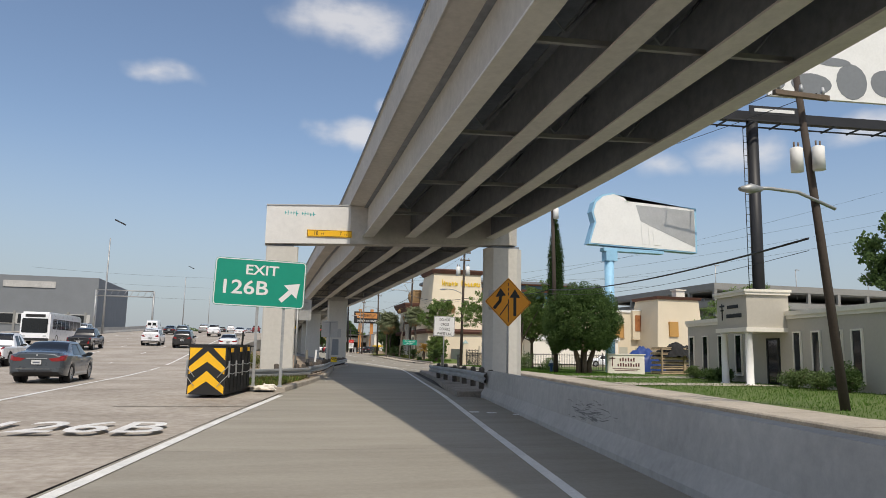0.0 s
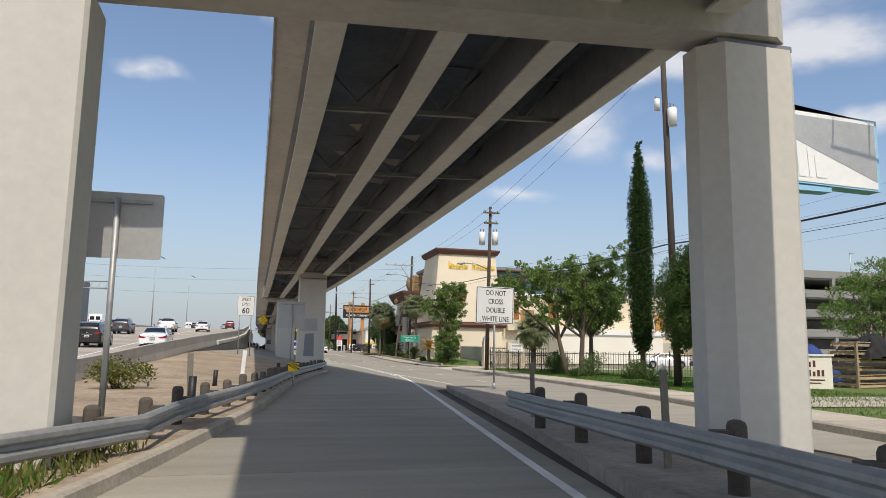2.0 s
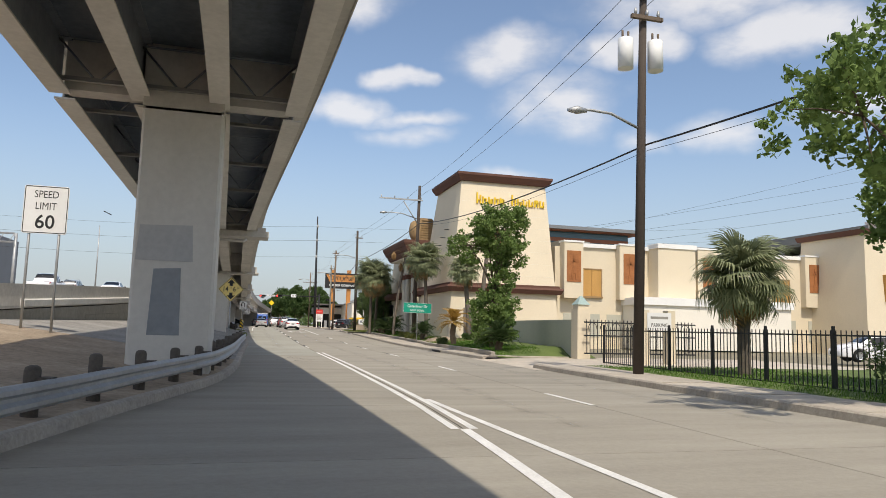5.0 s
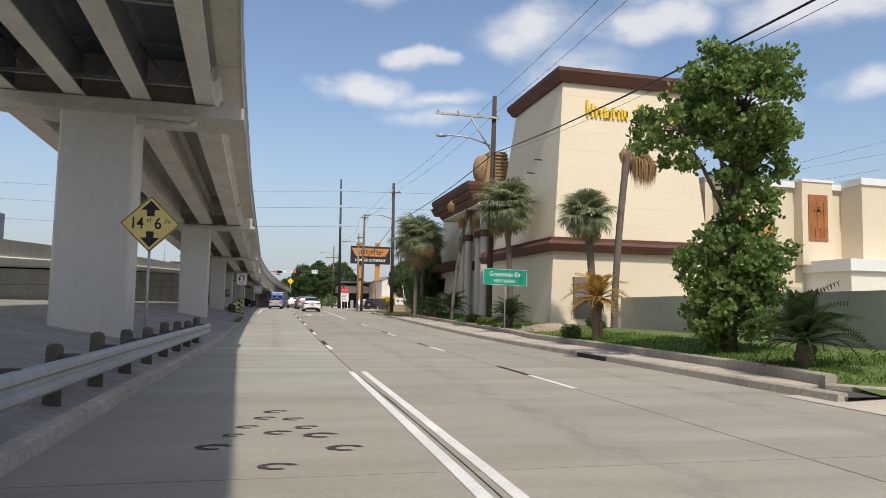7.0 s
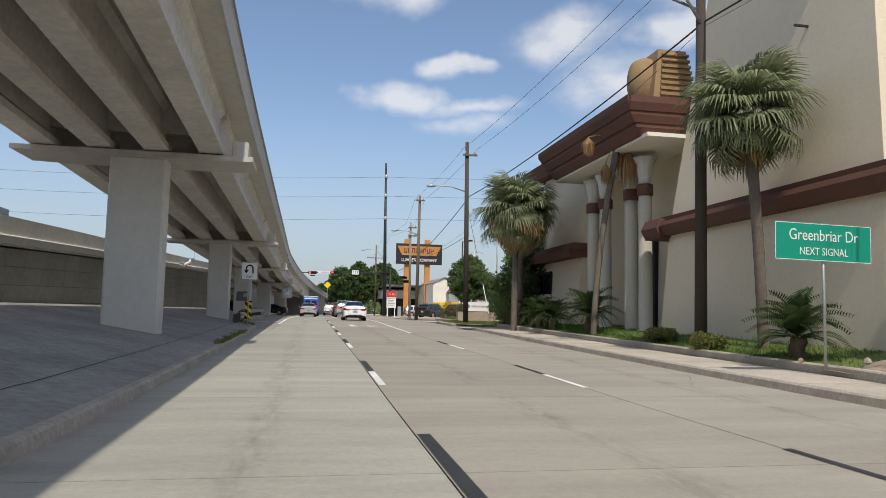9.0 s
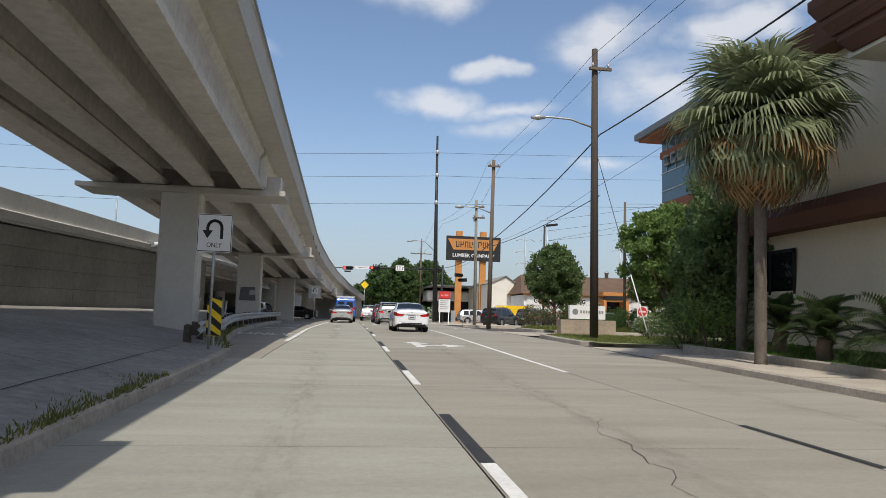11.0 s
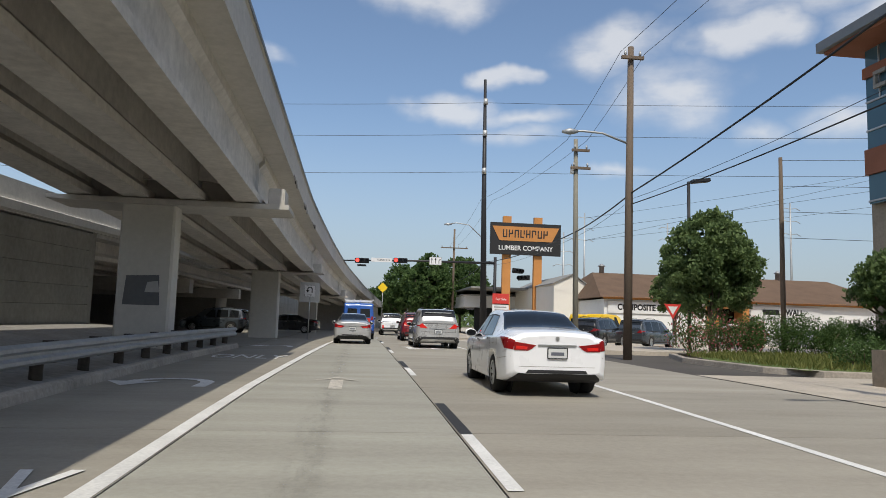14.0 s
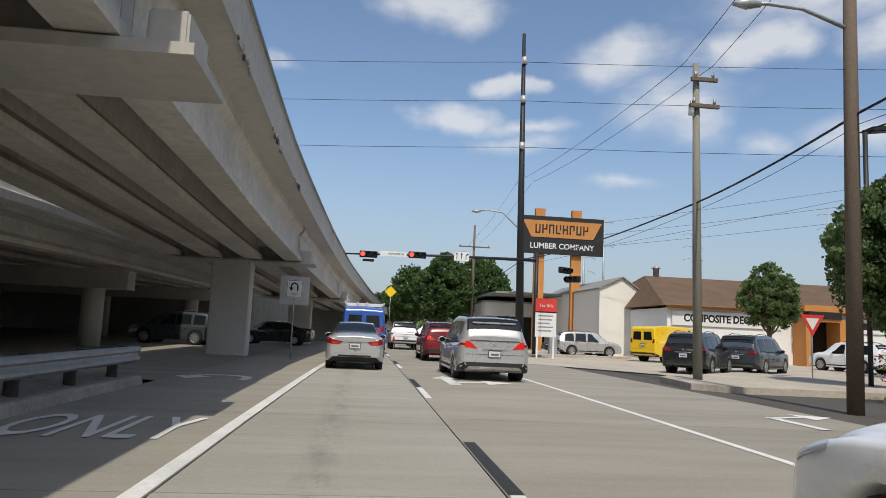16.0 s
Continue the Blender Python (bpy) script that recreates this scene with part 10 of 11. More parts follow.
class Hull:
    """The smooth skin of a car, as a surface over (length, girth)."""

    def __init__(self, kind):
        st = SHAPES[kind]
        self.ys = [s[0] for s in st]
        self.rows, self.memo = [], {}
        for y, w, zb_, belt, top, wt in st:
            m = (zb_ + belt) / 2
            self.rows.append(([(0, zb_), (w - 0.1, zb_), (w - 0.015, zb_ + 0.1), (w, m), (w * 0.985, belt - 0.07), (w * 0.945, belt), (wt + 0.035, top - 0.075), (wt * 0.86, top - 0.012), (0, top + 0.015)]))

    def at(self, y, k, side=1):
        i = max(j for j in range(len(self.ys) - 1) if self.ys[j] <= y + 1e-6 or j == 0)
        t = i + (y - self.ys[i]) / (self.ys[i + 1] - self.ys[i])
        row = self.memo.get(y)
        if row is None:
            row = self.memo[y] = [catmull([r[j] for r in self.rows], t) for j in range(9)]
        if k >= 5.0 and k <= 6.0:
            p = tuple(row[5][j] + (row[6][j] - row[5][j]) * (k - 5) for j in (0, 1))
        else:
            p = catmull(row, k)
        return Vector((side * p[0], y, p[1]))

    def patch(self, y0, y1, k0, k1, n=6, m=4, side=1, off=0.006, both=False, taper=0.0, trim=None):
        bm = nb()
        for s in ((1, -1) if both else (side,)):
            g = []
            for a in range(n + 1):
                for b in range(m + 1):
                    v = b / m
                    ya = y0 + (y1 - y0) * a / n
                    if trim:
                        ya = trim(a / n, v)
                    k = k0 + (k1 - k0) * v
                    p = self.at(ya, k, s)
                    e = 0.02
                    d1 = self.at(ya + e, k, s) - self.at(ya - e if ya > e else ya, k, s)
                    d2 = self.at(ya, min(k + e, 8), s) - self.at(ya, max(k - e, 0), s)
                    nr = d1.cross(d2)
                    nr = nr.normalized() if nr.length > 1e-9 else UP
                    c = Vector((0, ya, 0.7))
                    if nr.dot(p - c) < 0:
                        nr = -nr
                    g.append(bm.verts.new(p + nr * off))
            for a in range(n):
                for b in range(m):
                    i = a * (m + 1) + b
                    bm.faces.new((g[i], g[i + 1], g[i + m + 2], g[i + m + 1])).smooth = True
        bmesh.ops.remove_doubles(bm, verts=bm.verts, dist=0.0005)
        return bm


def wheel_parts(parent, x, y, r, side):
    """A wheel with its tyre and spoked rim."""
    bm = nb()
    prof = [(0.10, r * 0.62), (0.115, r * 0.72), (0.115, r * 0.93), (0.085, r), (-0.085, r), (-0.115, r * 0.93), (-0.115, r * 0.72), (-0.10, r * 0.62)]
    seg = 28
    rows = [[bm.verts.new((u, q * math.cos(a), q * math.sin(a))) for u, q in prof] for a in [math.tau * k / seg for k in range(seg)]]
    for k in range(seg):
        a, b = rows[k], rows[(k + 1) % seg]
        for j in range(len(prof)):
            bm.faces.new((a[j], a[(j + 1) % len(prof)], b[(j + 1) % len(prof)], b[j])).smooth = True
    w = part("wheel", bm, M["rubber"], parent, "", pose(x, y, r))
    bm = nb()
    tube(bm, [(side * 0.02, 0, 0), (side * 0.045, 0, 0)], r * 0.62, 24)
    part("rim_well", bm, M["trim"], w)
    bm = nb()
    for k in range(10):
        a = math.tau * k / 10
        d = Vector((0, math.cos(a), math.sin(a)))
        t = Vector((0, -math.sin(a), math.cos(a)))
        vs = [bm.verts.new(p) for p in (Vector((side * 0.085, 0, 0)) + d * r * 0.1 + t * 0.022, Vector((side * 0.085, 0, 0)) + d * r * 0.1 - t * 0.022, Vector((side * 0.095, 0, 0)) + d * r * 0.6 - t * 0.034, Vector((side * 0.095, 0, 0)) + d * r * 0.6 + t * 0.034)]
        vb = [bm.verts.new(v.co - Vector((side * 0.03, 0, 0))) for v in vs]
        bm.faces.new(vs)
        for j in range(4):
            bm.faces.new((vs[j], vs[(j + 1) % 4], vb[(j + 1) % 4], vb[j]))
    tube(bm, [(side * 0.05, 0, 0), (side * 0.1, 0, 0)], [r * 0.17, r * 0.14], 14)
    for k in range(24):
        a0, a1 = math.tau * k / 24, math.tau * (k + 1) / 24
        bm.faces.new([bm.verts.new((side * u, q * math.cos(a), q * math.sin(a))) for u, q, a in ((0.10, r * 0.58, a0), (0.112, r * 0.66, a0), (0.112, r * 0.66, a1), (0.10, r * 0.58, a1))])
    part("rim", bm, M["alloy"], w, "spoked alloy rim")


M["slate_bar"] = mat("grey_plate_bar", (0.12, 0.13, 0.16), 0.6, var=0.1, bump=0.0)
HULLS = {}


def body_mesh(kind, paint):
    """The painted shell with its wheel wells cut out."""
    if kind not in HULLS:
        h = Hull(kind)
        L = h.ys[-1]
        bm = nb()
        rows = []
        ys = sorted(set([round(v, 3) for v in np.linspace(0, L, 44)] + [0.03, 0.07, L - 0.03]))
        ks = [0, 0.6, 1, 1.35, 1.7, 2, 2.5, 3, 3.5, 3.8, 4.2, 4.6, 5, 5.5, 6, 6.3, 6.6, 7, 7.5, 8]
        for y in ys:
            right = [h.at(y, k) for k in ks]
            loop = right + [Vector((-p.x, p.y, p.z)) for p in right[-2:0:-1]]
            rows.append([bm.verts.new(p) for p in loop])
        n = len(rows[0])
        for a, b in zip(rows, rows[1:]):
            for j in range(n):
                bm.faces.new((a[j], a[(j + 1) % n], b[(j + 1) % n], b[j])).smooth = True
        bm.faces.new(rows[0][::-1])
        bm.faces.new(rows[-1])
        me = mesh_of("body", bm, M["car_white"])
        ob = bpy.data.objects.new("body", me)
        ya, yb, r = LAYOUT[kind][:3]
        bm = nb()
        for y in (ya, yb):
            for s in (-1, 1):
                w = h.at(y, 3).x
                tube(bm, [(s * (w - 0.32), y, r), (s * (w + 0.3), y, r)], r + 0.055, 26)
        cut = bpy.data.objects.new("cut", mesh_of("cut", bm, M["trim"]))
        mod = ob.modifiers.new("wells", "BOOLEAN")
        mod.object, mod.operation, mod.solver = cut, "DIFFERENCE", "EXACT"
        res = settled(ob, [ob, cut])
        HULLS[kind] = (h, res)
    h, res = HULLS[kind]
    me = res.copy()
    me.materials.clear()
    me.materials.append(M["car_" + paint])
    me.materials.append(M["trim"])
    return h, me


CARS = {}


def car(kind, paint, x, y, z, label, yaw=0.0, lit=False, group="", category="car", roll=0.0):
    """A parked or waiting vehicle; (x, y) is the middle of its tail, its nose along +y before the turn."""
    at = pose(x, y, z, roll, 0, yaw)
    key = (kind, paint, lit)
    if key in CARS:
        c = copy_thing(CARS[key], at)
        return tagged(c, label, category, group or "waiting cars")
    h, me = body_mesh(kind, paint)
    L = h.ys[-1]
    name = {"sedan": "sedan", "suv": "sport_utility_car", "minivan": "minivan", "van": "cargo_van", "pickup": "pickup_truck"}[kind]
    c = thing(name, label, category, at, group or "waiting cars")
    part("body", me, None, c, "glossy painted bodywork")
    ya, yb, r, rear, sides, front = LAYOUT[kind]
    for yy in (ya, yb):
        for s in (-1, 1):
            wheel_parts(c, s * (h.at(yy, 3).x - 0.125), yy, r, s)
            bm = nb()
            wx = h.at(yy, 3).x
            tube(bm, [(s * (wx - 0.32), yy, r), (s * (wx - 0.30), yy, r)], r + 0.05, 22)
            part("wheel_well", bm, M["trim"], c)
    # glass
    for s in (-1, 1):
        for j, (a, b) in enumerate(sides):
            first, last = j == 0, j == len(sides) - 1

            def tr(u, v, a=a, b=b, first=first, last=last):
                a2 = a + ((b - a) * 0.42 * v if first and kind == "sedan" else 0.06 * v)
                b2 = b - ((b - a) * (0.46 if kind == "sedan" else 0.62) * v if last else 0.0)
                return a2 + (b2 - a2) * u
            part("side_window", h.patch(a, b, 5.06, 5.9, 5, 4, s, 0.006, trim=tr), M["glass"], c, "dark tinted glass")
        if kind == "sedan":
            def whole(u, v):
                a2, b2 = sides[0][0] - 0.03 + 0.47 * v, sides[-1][1] + 0.03 - 0.39 * v
                return a2 + (b2 - a2) * u
            part("window_surround", h.patch(sides[0][0], sides[-1][1], 5.03, 5.95, 16, 4, s, 0.0035, trim=whole), M["trim"], c, "black pillars between the panes")
        bm = h.patch(sides[0][0] - 0.05, sides[-1][1] + 0.02, 5.0 if kind == "sedan" else 4.97, 5.03 if kind == "sedan" else 5.05, 8, 1, s, 0.006)
        part("window_trim", bm, M["chrome"] if kind == "sedan" else M["trim"], c)
        for (a, b) in sides[-2:]:
            hy = a + 0.1
            p = h.at(hy, 4.35, s)
            bm = nb()
            box(bm, -0.02, 0.035, -0.11, 0.11, -0.018, 0.018, pose(p.x + 0.01 * s, hy, p.z), bevel=0.008)
            part("door_handle", bm, M["chrome"] if kind == "sedan" else M["car_" + paint], c)
        for (a, b) in sides:
            bm = h.patch(a - 0.04, a - 0.028, 2.3, 4.95, 1, 6, s, 0.003)
            part("door_seam", bm, M["trim"], c)
        bm = h.patch(ya + 0.45, yb - 0.45, 1.95, 2.25, 8, 1, s, 0.008)
        part("sill", bm, M["trim"] if kind != "sedan" else M["car_" + paint], c)
        my = sides[-1][1] - 0.15
        p = h.at(my, 5.0, s)
        bm = nb()
        bmesh.ops.create_icosphere(bm, subdivisions=3, radius=1.0)
        for v in bm.verts:
            q = v.co.copy()
            v.co = Vector((s * (0.10 + 0.125 * q.x), (0.10 if q.y > 0 else 0.035) * q.y, 0.02 + 0.085 * q.z + 0.012 * q.x))
        for f in bm.faces:
            f.smooth = True
        tube(bm, [(0, 0.02, -0.05), (s * 0.06, 0.02, -0.02)], 0.03, 8)
        part("wing_mirror", bm, M["car_" + paint], c, "", pose(p.x - 0.01 * s, my, p.z + 0.06))
        bm = nb()
        plate(bm, [(s * (0.10 + 0.10 * math.cos(a)), 0.02 + 0.066 * math.sin(a)) for a in [math.tau * k / 20 for k in range(20)]], -0.037, -0.03)
        part("mirror_glass", bm, M["glass"], c, "", pose(p.x - 0.01 * s, my, p.z + 0.06))
    if kind == "sedan":
        bm = h.patch(0.92, 1.09, 3.75, 3.79, 4, 1, -1, 0.004)
        for (a, b, u, w) in ((0.92, 1.09, 4.55, 4.59), (0.92, 0.926, 3.75, 4.59), (1.084, 1.09, 3.75, 4.59)):
            me_ = bpy.data.meshes.new("seam")
            h.patch(a, b, u, w, 4, 4, -1, 0.004).to_mesh(me_)
            bm.from_mesh(me_)
        part("fuel_flap_seam", bm, M["wall"], c)
    if kind == "van":
        bm = nb()
        for s in (-1, 1):
            plate(bm, [(s * 0.1, 1.35), (s * 0.7, 1.35), (s * 0.66, 1.85), (s * 0.1, 1.85)], -0.012, 0.02)
        part("rear_window", bm, M["glass"], c)
    elif kind in ("suv", "minivan"):
        bm = nb()
        zb0, zt0 = 1.08, h.at(0.3, 8).z - 0.16
        a = [bm.verts.new(p) for p in ((-0.68, -0.012, zb0), (0.68, -0.012, zb0), (0.56, 0.235, zt0), (-0.56, 0.235, zt0))]
        bm.faces.new(a)
        part("rear_window", bm, M["glass"], c, "dark tinted rear window")
        bm = h.patch(0.1, 0.33, 6.05, 8, 3, 6, 1, 0.01, True)
        part("tail_gate_glass", bm, M["glass"], c)
        bm = nb()
        box(bm, -0.6, 0.6, 0.14, 0.36, zt0 + 0.02, zt0 + 0.07, bevel=0.015)
        part("spoiler", bm, M["car_" + paint], c)
        for s in (-1, 1):
            bm = nb()
            tube(bm, [(s * 0.6, 0.8, h.at(0.8, 8).z - 0.02), (s * 0.6, 1.2, h.at(1.2, 8).z + 0.04), (s * 0.6, 2.2, h.at(2.2, 8).z + 0.03), (s * 0.6, 2.6, h.at(2.6, 8).z - 0.06)], 0.018, 6)
            part("roof_rail", bm, M["trim"], c)
    else:
        bm = h.patch(rear[0], rear[1], 6.12, 8, 8, 6, 1, 0.006, True)
        part("rear_window", bm, M["glass"], c, "dark tinted rear window")
    part("windscreen", h.patch(front[0], front[1], 6.12, 8, 8, 6, 1, 0.006, True), M["glass"], c)
    # tail
    lamp = M["taillit"] if lit else M["taillight"]
    zt = h.at(0.0, 5).z
    for s in (-1, 1):
        if kind == "sedan":
            part("tail_light", h.patch(0.0, 0.5, 3.52, 4.75, 10, 6, s, 0.007, trim=lambda u, v: (0.16 + 0.34 * v) * u), M["taillight"], c, "wrap-around red tail lamp")
            bm = nb()
            plate(bm, [(s * 0.36, zt - 0.075), (s * 0.55, zt - 0.05), (s * 0.735, zt - 0.025), (s * 0.735, zt - 0.165), (s * 0.50, zt - 0.17), (s * 0.44, zt - 0.14)], -0.010, 0.02)
            part("tail_light", bm, M["taillight"], c)
            bm = nb()
            plate(bm, [(s * 0.50, zt - 0.105), (s * 0.70, zt - 0.09), (s * 0.70, zt - 0.14), (s * 0.52, zt - 0.15)], -0.013, -0.009)
            part("brake_lamp", bm, lamp, c)
        else:
            hh = 0.3 if kind in ("suv", "minivan") else 0.4
            z0 = zt - 0.12 if kind != "pickup" else zt - 0.42
            w_ = h.at(0.0, 3).x
            bm = nb()
            plate(bm, [(s * (w_ - 0.34 if kind in ("suv", "minivan") else w_ - 0.16), z0 - 0.02), (s * (w_ + 0.0), z0), (s * (w_ - 0.02), z0 + hh * 0.55), (s * (w_ - 0.12), z0 + hh * 0.6)], -0.014, 0.03)
            part("tail_light", bm, lamp, c)
            part("tail_light", h.patch(0.0, 0.26, 4.0, 4.9, 4, 3, s, 0.008), M["taillight"], c)
        part("headlight", h.patch(L - 0.6, L - 0.12, 4.1, 4.9, 5, 3, s, 0.008), M["headlight"], c)
    bm = nb()
    plate(bm, rounded(0.33, 0.17, 0.01), -0.024, -0.012)
    pz = zt - 0.2 if kind == "sedan" else zt - 0.28
    p = part("number_plate", bm, M["plate"], c, "pale plate with plain bars", pose(0, 0, pz))
    bm = nb()
    frame_strip(bm, rounded(0.345, 0.185, 0.012), rounded(0.315, 0.155, 0.008), -0.028, -0.02)
    part("plate_frame", bm, M["trim"], p)
    bm = nb()
    box(bm, -0.11, 0.11, -0.0265, -0.0235, -0.04, 0.015)
    part("plate_bar", bm, M["slate_bar"], p)
    bm = nb()
    box(bm, -0.33, 0.33, -0.022, 0.02, pz + 0.11, pz + 0.14, bevel=0.008)
    part("tail_trim", bm, M["alloy"], c, "bright strip over the plate")
    bm = nb()
    tube(bm, [(0, -0.004, pz + 0.24), (0, -0.014, pz + 0.24)], 0.034, 16)
    part("emblem", bm, M["alloy"], c)
    if kind != "sedan":
        bm = h.patch(0.0, 0.35, 0.9, 2.05, 4, 3, 1, 0.012, True)
        part("rear_valance", bm, M["trim"], c, "black lower bumper")
    w_ = h.at(0.02, 2).x
    zl = h.at(0.0, 1).z
    if kind == "sedan":
        part("bumper_lip", h.patch(0.005, 0.55, 0.0, 1.02, 8, 5, 1, 0.008, True), M["trim"], c, "black lower bumper")
        for s in (-1, 1):
            part("bumper_seam", h.patch(0.03, 0.62, 3.02, 3.05, 8, 1, s, 0.004), M["wall"], c)
            part("lid_seam", h.patch(0.04, 0.86, 5.62, 5.65, 8, 1, s, 0.004), M["wall"], c)
        bm = nb()
        plate(bm, [(-w_ + 0.1, zt - 0.43), (w_ - 0.1, zt - 0.43), (w_ - 0.1, zt - 0.424), (-w_ + 0.1, zt - 0.424)], -0.003, 0.02)
        part("bumper_seam", bm, M["wall"], c)
        # thin black strip: the dark valance with its shadow line put in as colour
        bm = nb()
        plate(bm, [(-w_ + 0.22, zl - 0.005), (w_ - 0.22, zl - 0.005), (w_ - 0.26, zl + 0.05), (-w_ + 0.26, zl + 0.05)], -0.004, 0.02)
        part("bumper_insert", bm, M["trim"], c)
    else:
        bm = nb()
        plate(bm, [(-w_ + 0.1, zl - 0.02), (w_ - 0.1, zl - 0.02), (w_ - 0.04, zl + 0.09), (-w_ + 0.04, zl + 0.09)], -0.012, 0.03)
        part("bumper_lip", bm, M["trim"], c)
    if kind != "sedan":
        bm = nb()
        plate(bm, [(-w_ + 0.06, zl + 0.30), (w_ - 0.06, zl + 0.30), (w_ - 0.06, zl + 0.308), (-w_ + 0.06, zl + 0.308)], -0.006, 0.02)
        part("bumper_seam", bm, M["trim"], c)
    bm = nb()
    plate(bm, rounded(h.at(L, 3).x * 1.2, 0.16, 0.03), L - 0.02, L + 0.012, pose(0, 0, h.at(L, 4).z - 0.05))
    part("grille", bm, M["trim"], c)
    bm = nb()
    tube(bm, [(0.52, 0.12, zl - 0.06), (0.52, 0.5, zl - 0.04)], 0.04, 10)
    part("exhaust", bm, M["trim"], c)
    bm = nb()
    box(bm, -h.at(2, 1).x * 0.95, h.at(2, 1).x * 0.95, 0.3, L - 0.4, zl - 0.17, zl - 0.1)
    part("underbody", bm, M["trim"], c)
    if kind == "pickup":
        bm = nb()
        box(bm, -0.78, 0.78, 0.12, 1.95, 1.02, 1.145)
        part("load_bed", bm, M["trim"], c, "dark open load bed")
    CARS[key] = c
    return c


# waiting and passing traffic on the frontage road
car("sedan", "white", 14.85, 148.6, G(150), "white saloon car with tinted glass and red tail lamps", -0.5, True)
car("sedan", "silver", 11.4, 171.4, G(173), "silver saloon car waiting at the signal", 0, True)
car("minivan", "silver", 15.15, 168.2, G(170), "silver minivan waiting at the signal", 0, True)
car("suv", "red", 15.2, 179.6, G(180), "dark red sport utility car waiting", 0, True)
v = car("van", "blue", 11.7, 180.5, G(180), "blue cargo van with a ladder rack on its roof", 0, False)
for yy in (0.5, 1.7, 2.9):
    bm = nb()
    box(bm, -0.85, 0.85, yy - 0.03, yy + 0.03, 2.32, 2.38)
    part("roof_bar", bm, M["white"], v)
for xx in (-0.85, 0.85, -0.3, 0.1):
    bm = nb()
    box(bm, xx - 0.03, xx + 0.03, 0.1, 3.3, 2.36, 2.42)
    part("roof_rail", bm, M["white"], v)
bm = nb()
plate(bm, [(-0.7, 1.0), (0.0, 1.0), (0.06, 1.3), (-0.64, 1.3)], -0.03, -0.013)
part("panel_white", bm, M["signwhite"], v)
bm = nb()
plate(bm, [(0.03, 1.0), (0.7, 1.0), (0.72, 1.3), (0.09, 1.3)], -0.03, -0.013)
part("panel_red", bm, M["red"], v)
car("pickup", "white", 14.6, 196.0, G(196), "white pickup truck far ahead", 0, True, category="truck")
car("suv", "black", 24.6, 176.9, G(178), "black sport utility car in the turn lane", -42, False)
car("minivan", "slate", 28.6, 180.0, G(180), "dark grey minivan in the turn lane", -48, False)
car("sedan", "black", 30.8, 204.0, G(204), "black saloon car crossing on the side street", 88)
car("suv", "white", 19.5, 207.5, G(206), "white sport utility car crossing", 90)
car("suv", "silver", 25.5, 199, G(199), "pale sport utility car on the side street", -88)
car("van", "yellow", 28.9, 191.5, G(190), "yellow delivery van in the parking lot", -60, category="van")
car("sedan", "black", 8.6, 196, G(196), "dark saloon car under the bridge", 85)
car("suv", "slate", 4.0, 189, G(189), "dark car in the shade of the bridge", 80)
car("sedan", "slate", 11.3, 214, G(210), "dark saloon car past the crossing", 0)
car("suv", "white", 41, 186, G(186), "white car parked by the store", 15)
car("sedan", "silver", 47, 187, G(187), "silver car parked by the store", 10)
car("sedan", "white", 45.5, 84.5, G(84) + 0.1, "white car parked behind the fence", 70, group="parked cars")
car("suv", "slate", 47.5, 79.0, G(79) + 0.1, "dark car parked behind the fence", 60, group="parked cars")
# traffic on the main freeway
for (kd, cl_, x, y, lb, cat) in (("sedan", "slate", -7.6, 27.5, "dark grey saloon car on the freeway", "car"), ("pickup", "white", -14.8, 44, "white pickup truck on the freeway", "truck"), ("sedan", "white", -18.8, 47, "white saloon car on the freeway", "car"),
                                 ("pickup", "black", -15.2, 66, "black pickup truck on the freeway", "truck"), ("suv", "white", -11.3, 78, "white sport utility car on the freeway", "car"), ("suv", "black", -7.8, 74, "black sport utility car on the freeway", "car"),
                                 ("sedan", "white", -3.4, 72, "white saloon car on the freeway", "car"), ("pickup", "white", -7.9, 118, "white pickup truck on the freeway", "truck"), ("suv", "slate", -11.5, 108, "dark sport utility car on the freeway", "car"),
                                 ("sedan", "white", -4.2, 128, "white saloon car on the freeway", "car"), ("suv", "silver", -11.6, 146, "silver sport utility car on the freeway", "car"), ("van", "white", -19.0, 132, "white van on the freeway", "van"),
                                 ("sedan", "black", -15.2, 124, "black saloon car on the freeway", "car"), ("suv", "white", -7.9, 178, "white car far along the freeway", "car"), ("sedan", "silver", -4.3, 205, "silver car far along the freeway", "car"),
                                 ("suv", "black", -11.6, 210, "dark car far along the freeway", "car"), ("van", "white", -15.3, 236, "white van far along the freeway", "van"), ("suv", "red", -2.0, 175, "red car far along the freeway", "car"), ("suv", "silver", -22.9, 100, "silver car on the freeway", "car")):
    slope = math.degrees(math.atan2(FW(y + 4.5) - FW(y), 4.5))
    car(kd, cl_, x, y, FW(y) + 0.01, lb, 0.0, False, "freeway traffic", cat, slope)


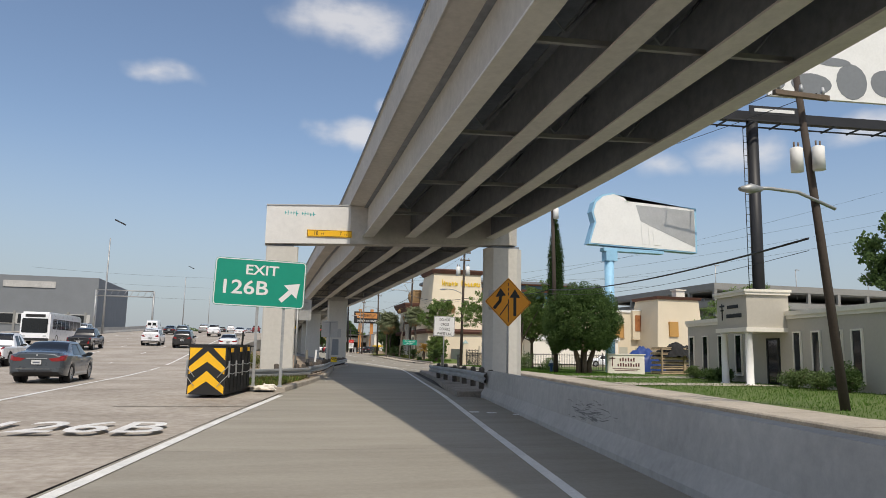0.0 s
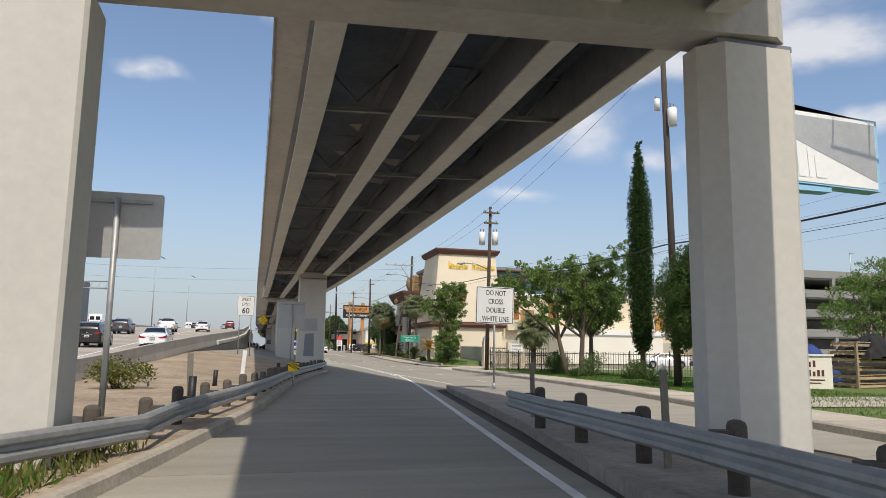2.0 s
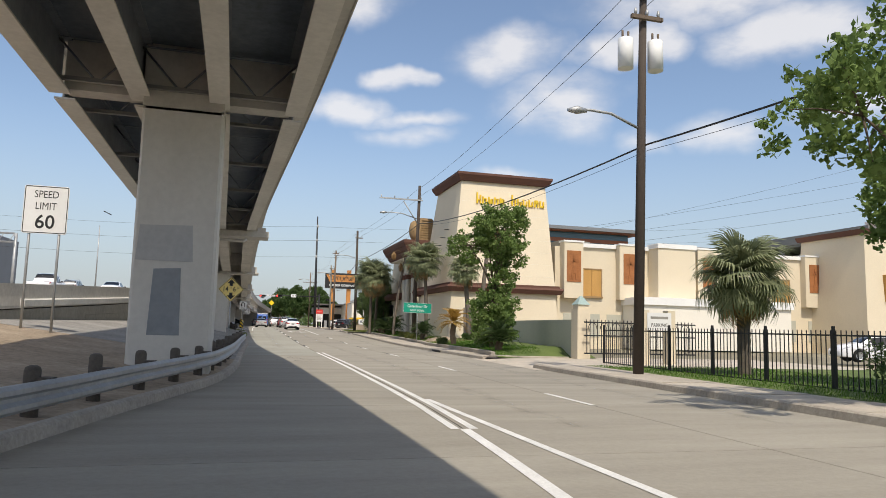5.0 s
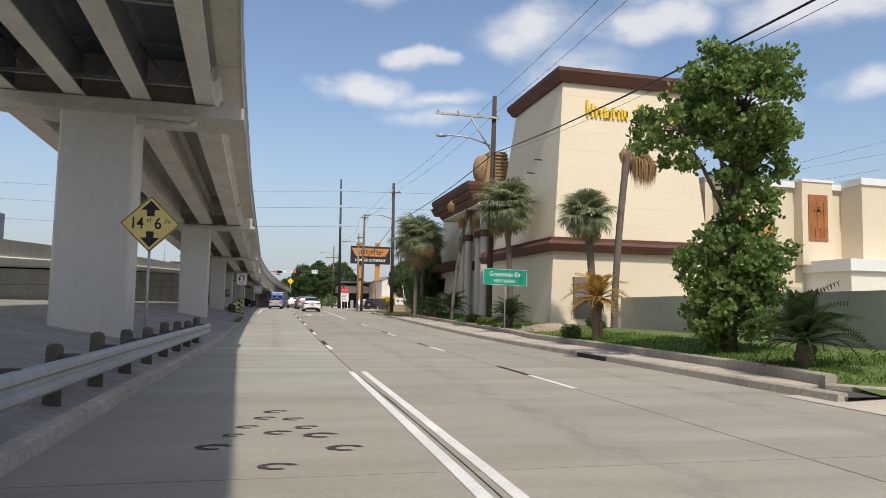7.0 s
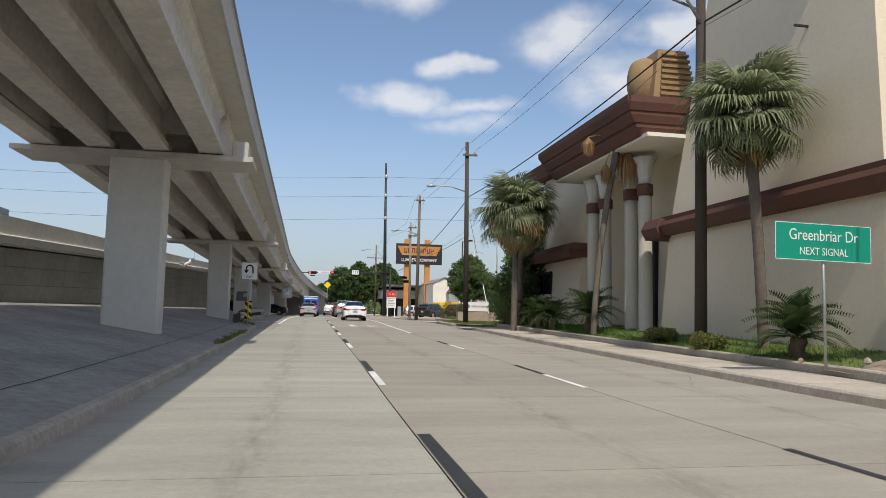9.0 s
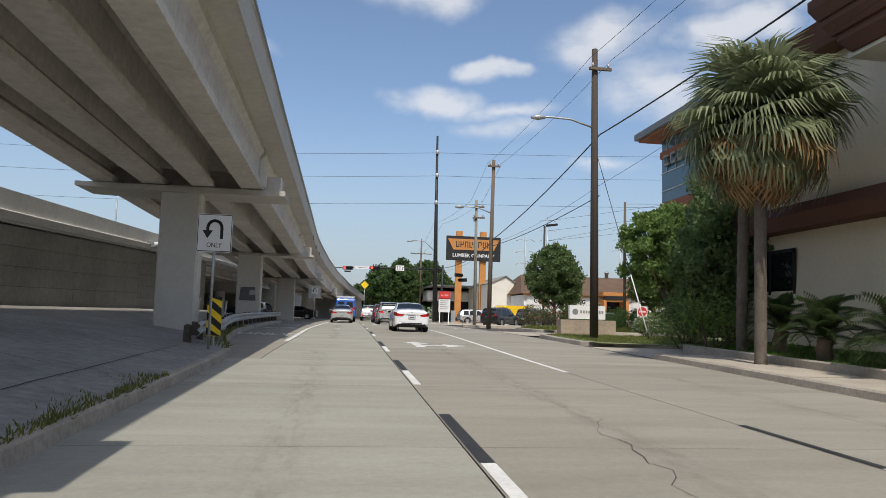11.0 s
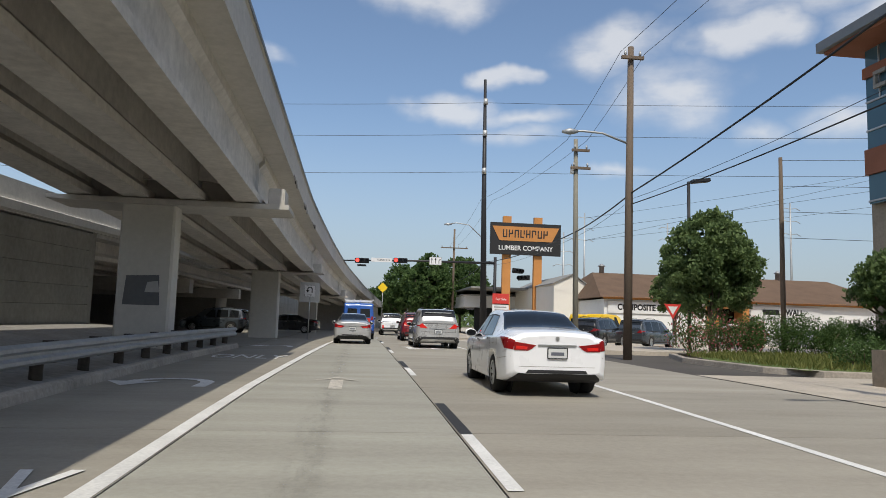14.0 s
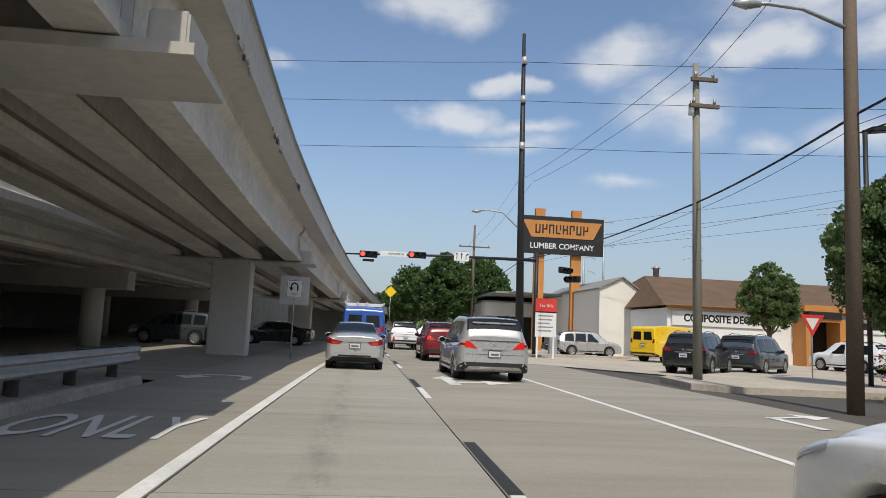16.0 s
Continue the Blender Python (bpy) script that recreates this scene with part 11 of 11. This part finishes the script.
def bus(x, y, z, yaw, label):
    b = thing("city_bus", label, "bus", pose(x, y, z, 0, 0, yaw), "freeway traffic")
    bm = nb()
    box(bm, -1.27, 1.27, 0.0, 11.8, 0.34, 3.05, bevel=0.16)
    part("body", bm, M["car_white"], b, "white painted body")
    bm = nb()
    plate(bm, rounded(2.2, 1.35, 0.12), -0.012, 0.02, pose(0, 0, 1.75))
    part("windscreen", bm, M["glass"], b)
    bm = nb()
    plate(bm, rounded(1.7, 0.28, 0.04), -0.014, 0.02, pose(0, 0, 2.68))
    part("destination_board", bm, M["ink"], b)
    for sx in (-1, 1):
        for k in range(7):
            bm = nb()
            box(bm, sx * 1.262 - 0.015, sx * 1.262 + 0.015, 1.0 + k * 1.5, 2.4 + k * 1.5, 1.45, 2.45, bevel=0.01)
            part("side_window", bm, M["glass"], b)
        bm = nb()
        plate(bm, rounded(0.3, 0.16, 0.05), -0.015, 0.02, pose(sx * 0.9, 0, 0.78))
        part("headlight", bm, M["headlight"], b)
        for yy in (2.6, 8.6):
            wheel_parts(b, sx * 1.16, yy, 0.5, sx)
    bm = nb()
    box(bm, -1.2, 1.2, -0.06, 0.3, 0.36, 0.6, bevel=0.03)
    part("bumper", bm, M["trim"], b)


bus(-20.9, 74.0, FW(76) + 0.01, 0.0, "white city bus on the freeway")
bpy.data.scenes.remove(BENCH)

# ---- slabs of the road and pavement ----
def XJ(y):
    """The joint beside the lane line."""
    return X1(y) - 0.09 * min(1, max(0, (y - 84) / 6))


for y0 in span(-15, 215, 5.0)[:-1]:
    y1 = y0 + 5.0
    slab(XL if y0 < 129 else (lambda y: flat(EDGE, y) + 0.1), (lambda y: X1(y) + (1.5 if y < 21 else 0.4)) if y0 < 49 else XJ, y0, y1, key="slab" if y0 < 84 else "slabpale")
    if y0 >= 129:
        slab(XL, lambda y: flat(EDGE, y) + 0.1, y0, y1)
    if y0 == 45:
        slab(lambda y: X1(y) + 0.4, lambda y: XI(47.5) + (XI(50) - XI(47.5)) * (y - 47.5) / 2.5 - 0.005, 47.5, 50.0)
    if y0 < 50:
        slab(XI, XK, y0, y1)
    else:
        slab(XI if y0 < 84 else XJ, X2, y0, y1)
        slab(X2, XK if y0 < 129 else (lambda y: 20.35), y0, y1)
wr = random.Random(8)
for y0 in span(-10, 133, 1.6)[:-1]:
    if 76 < y0 < 83.5:
        continue
    y1 = y0 + 1.585
    tl = wr.uniform(-0.008, 0.008)
    bm = nb()
    poly(bm, [(XK(y0) + 0.13, y0), (XK(y0) + 1.98, y0), (XK(y1) + 1.98, y1), (XK(y1) + 0.13, y1)], lambda p: G(p[1]) + 0.08, lambda p: G(p[1]) + 0.14 + tl)
    part("pavement_slab", bm, M["walk"], sidewalk if y0 < 80 else sidewalk_far)
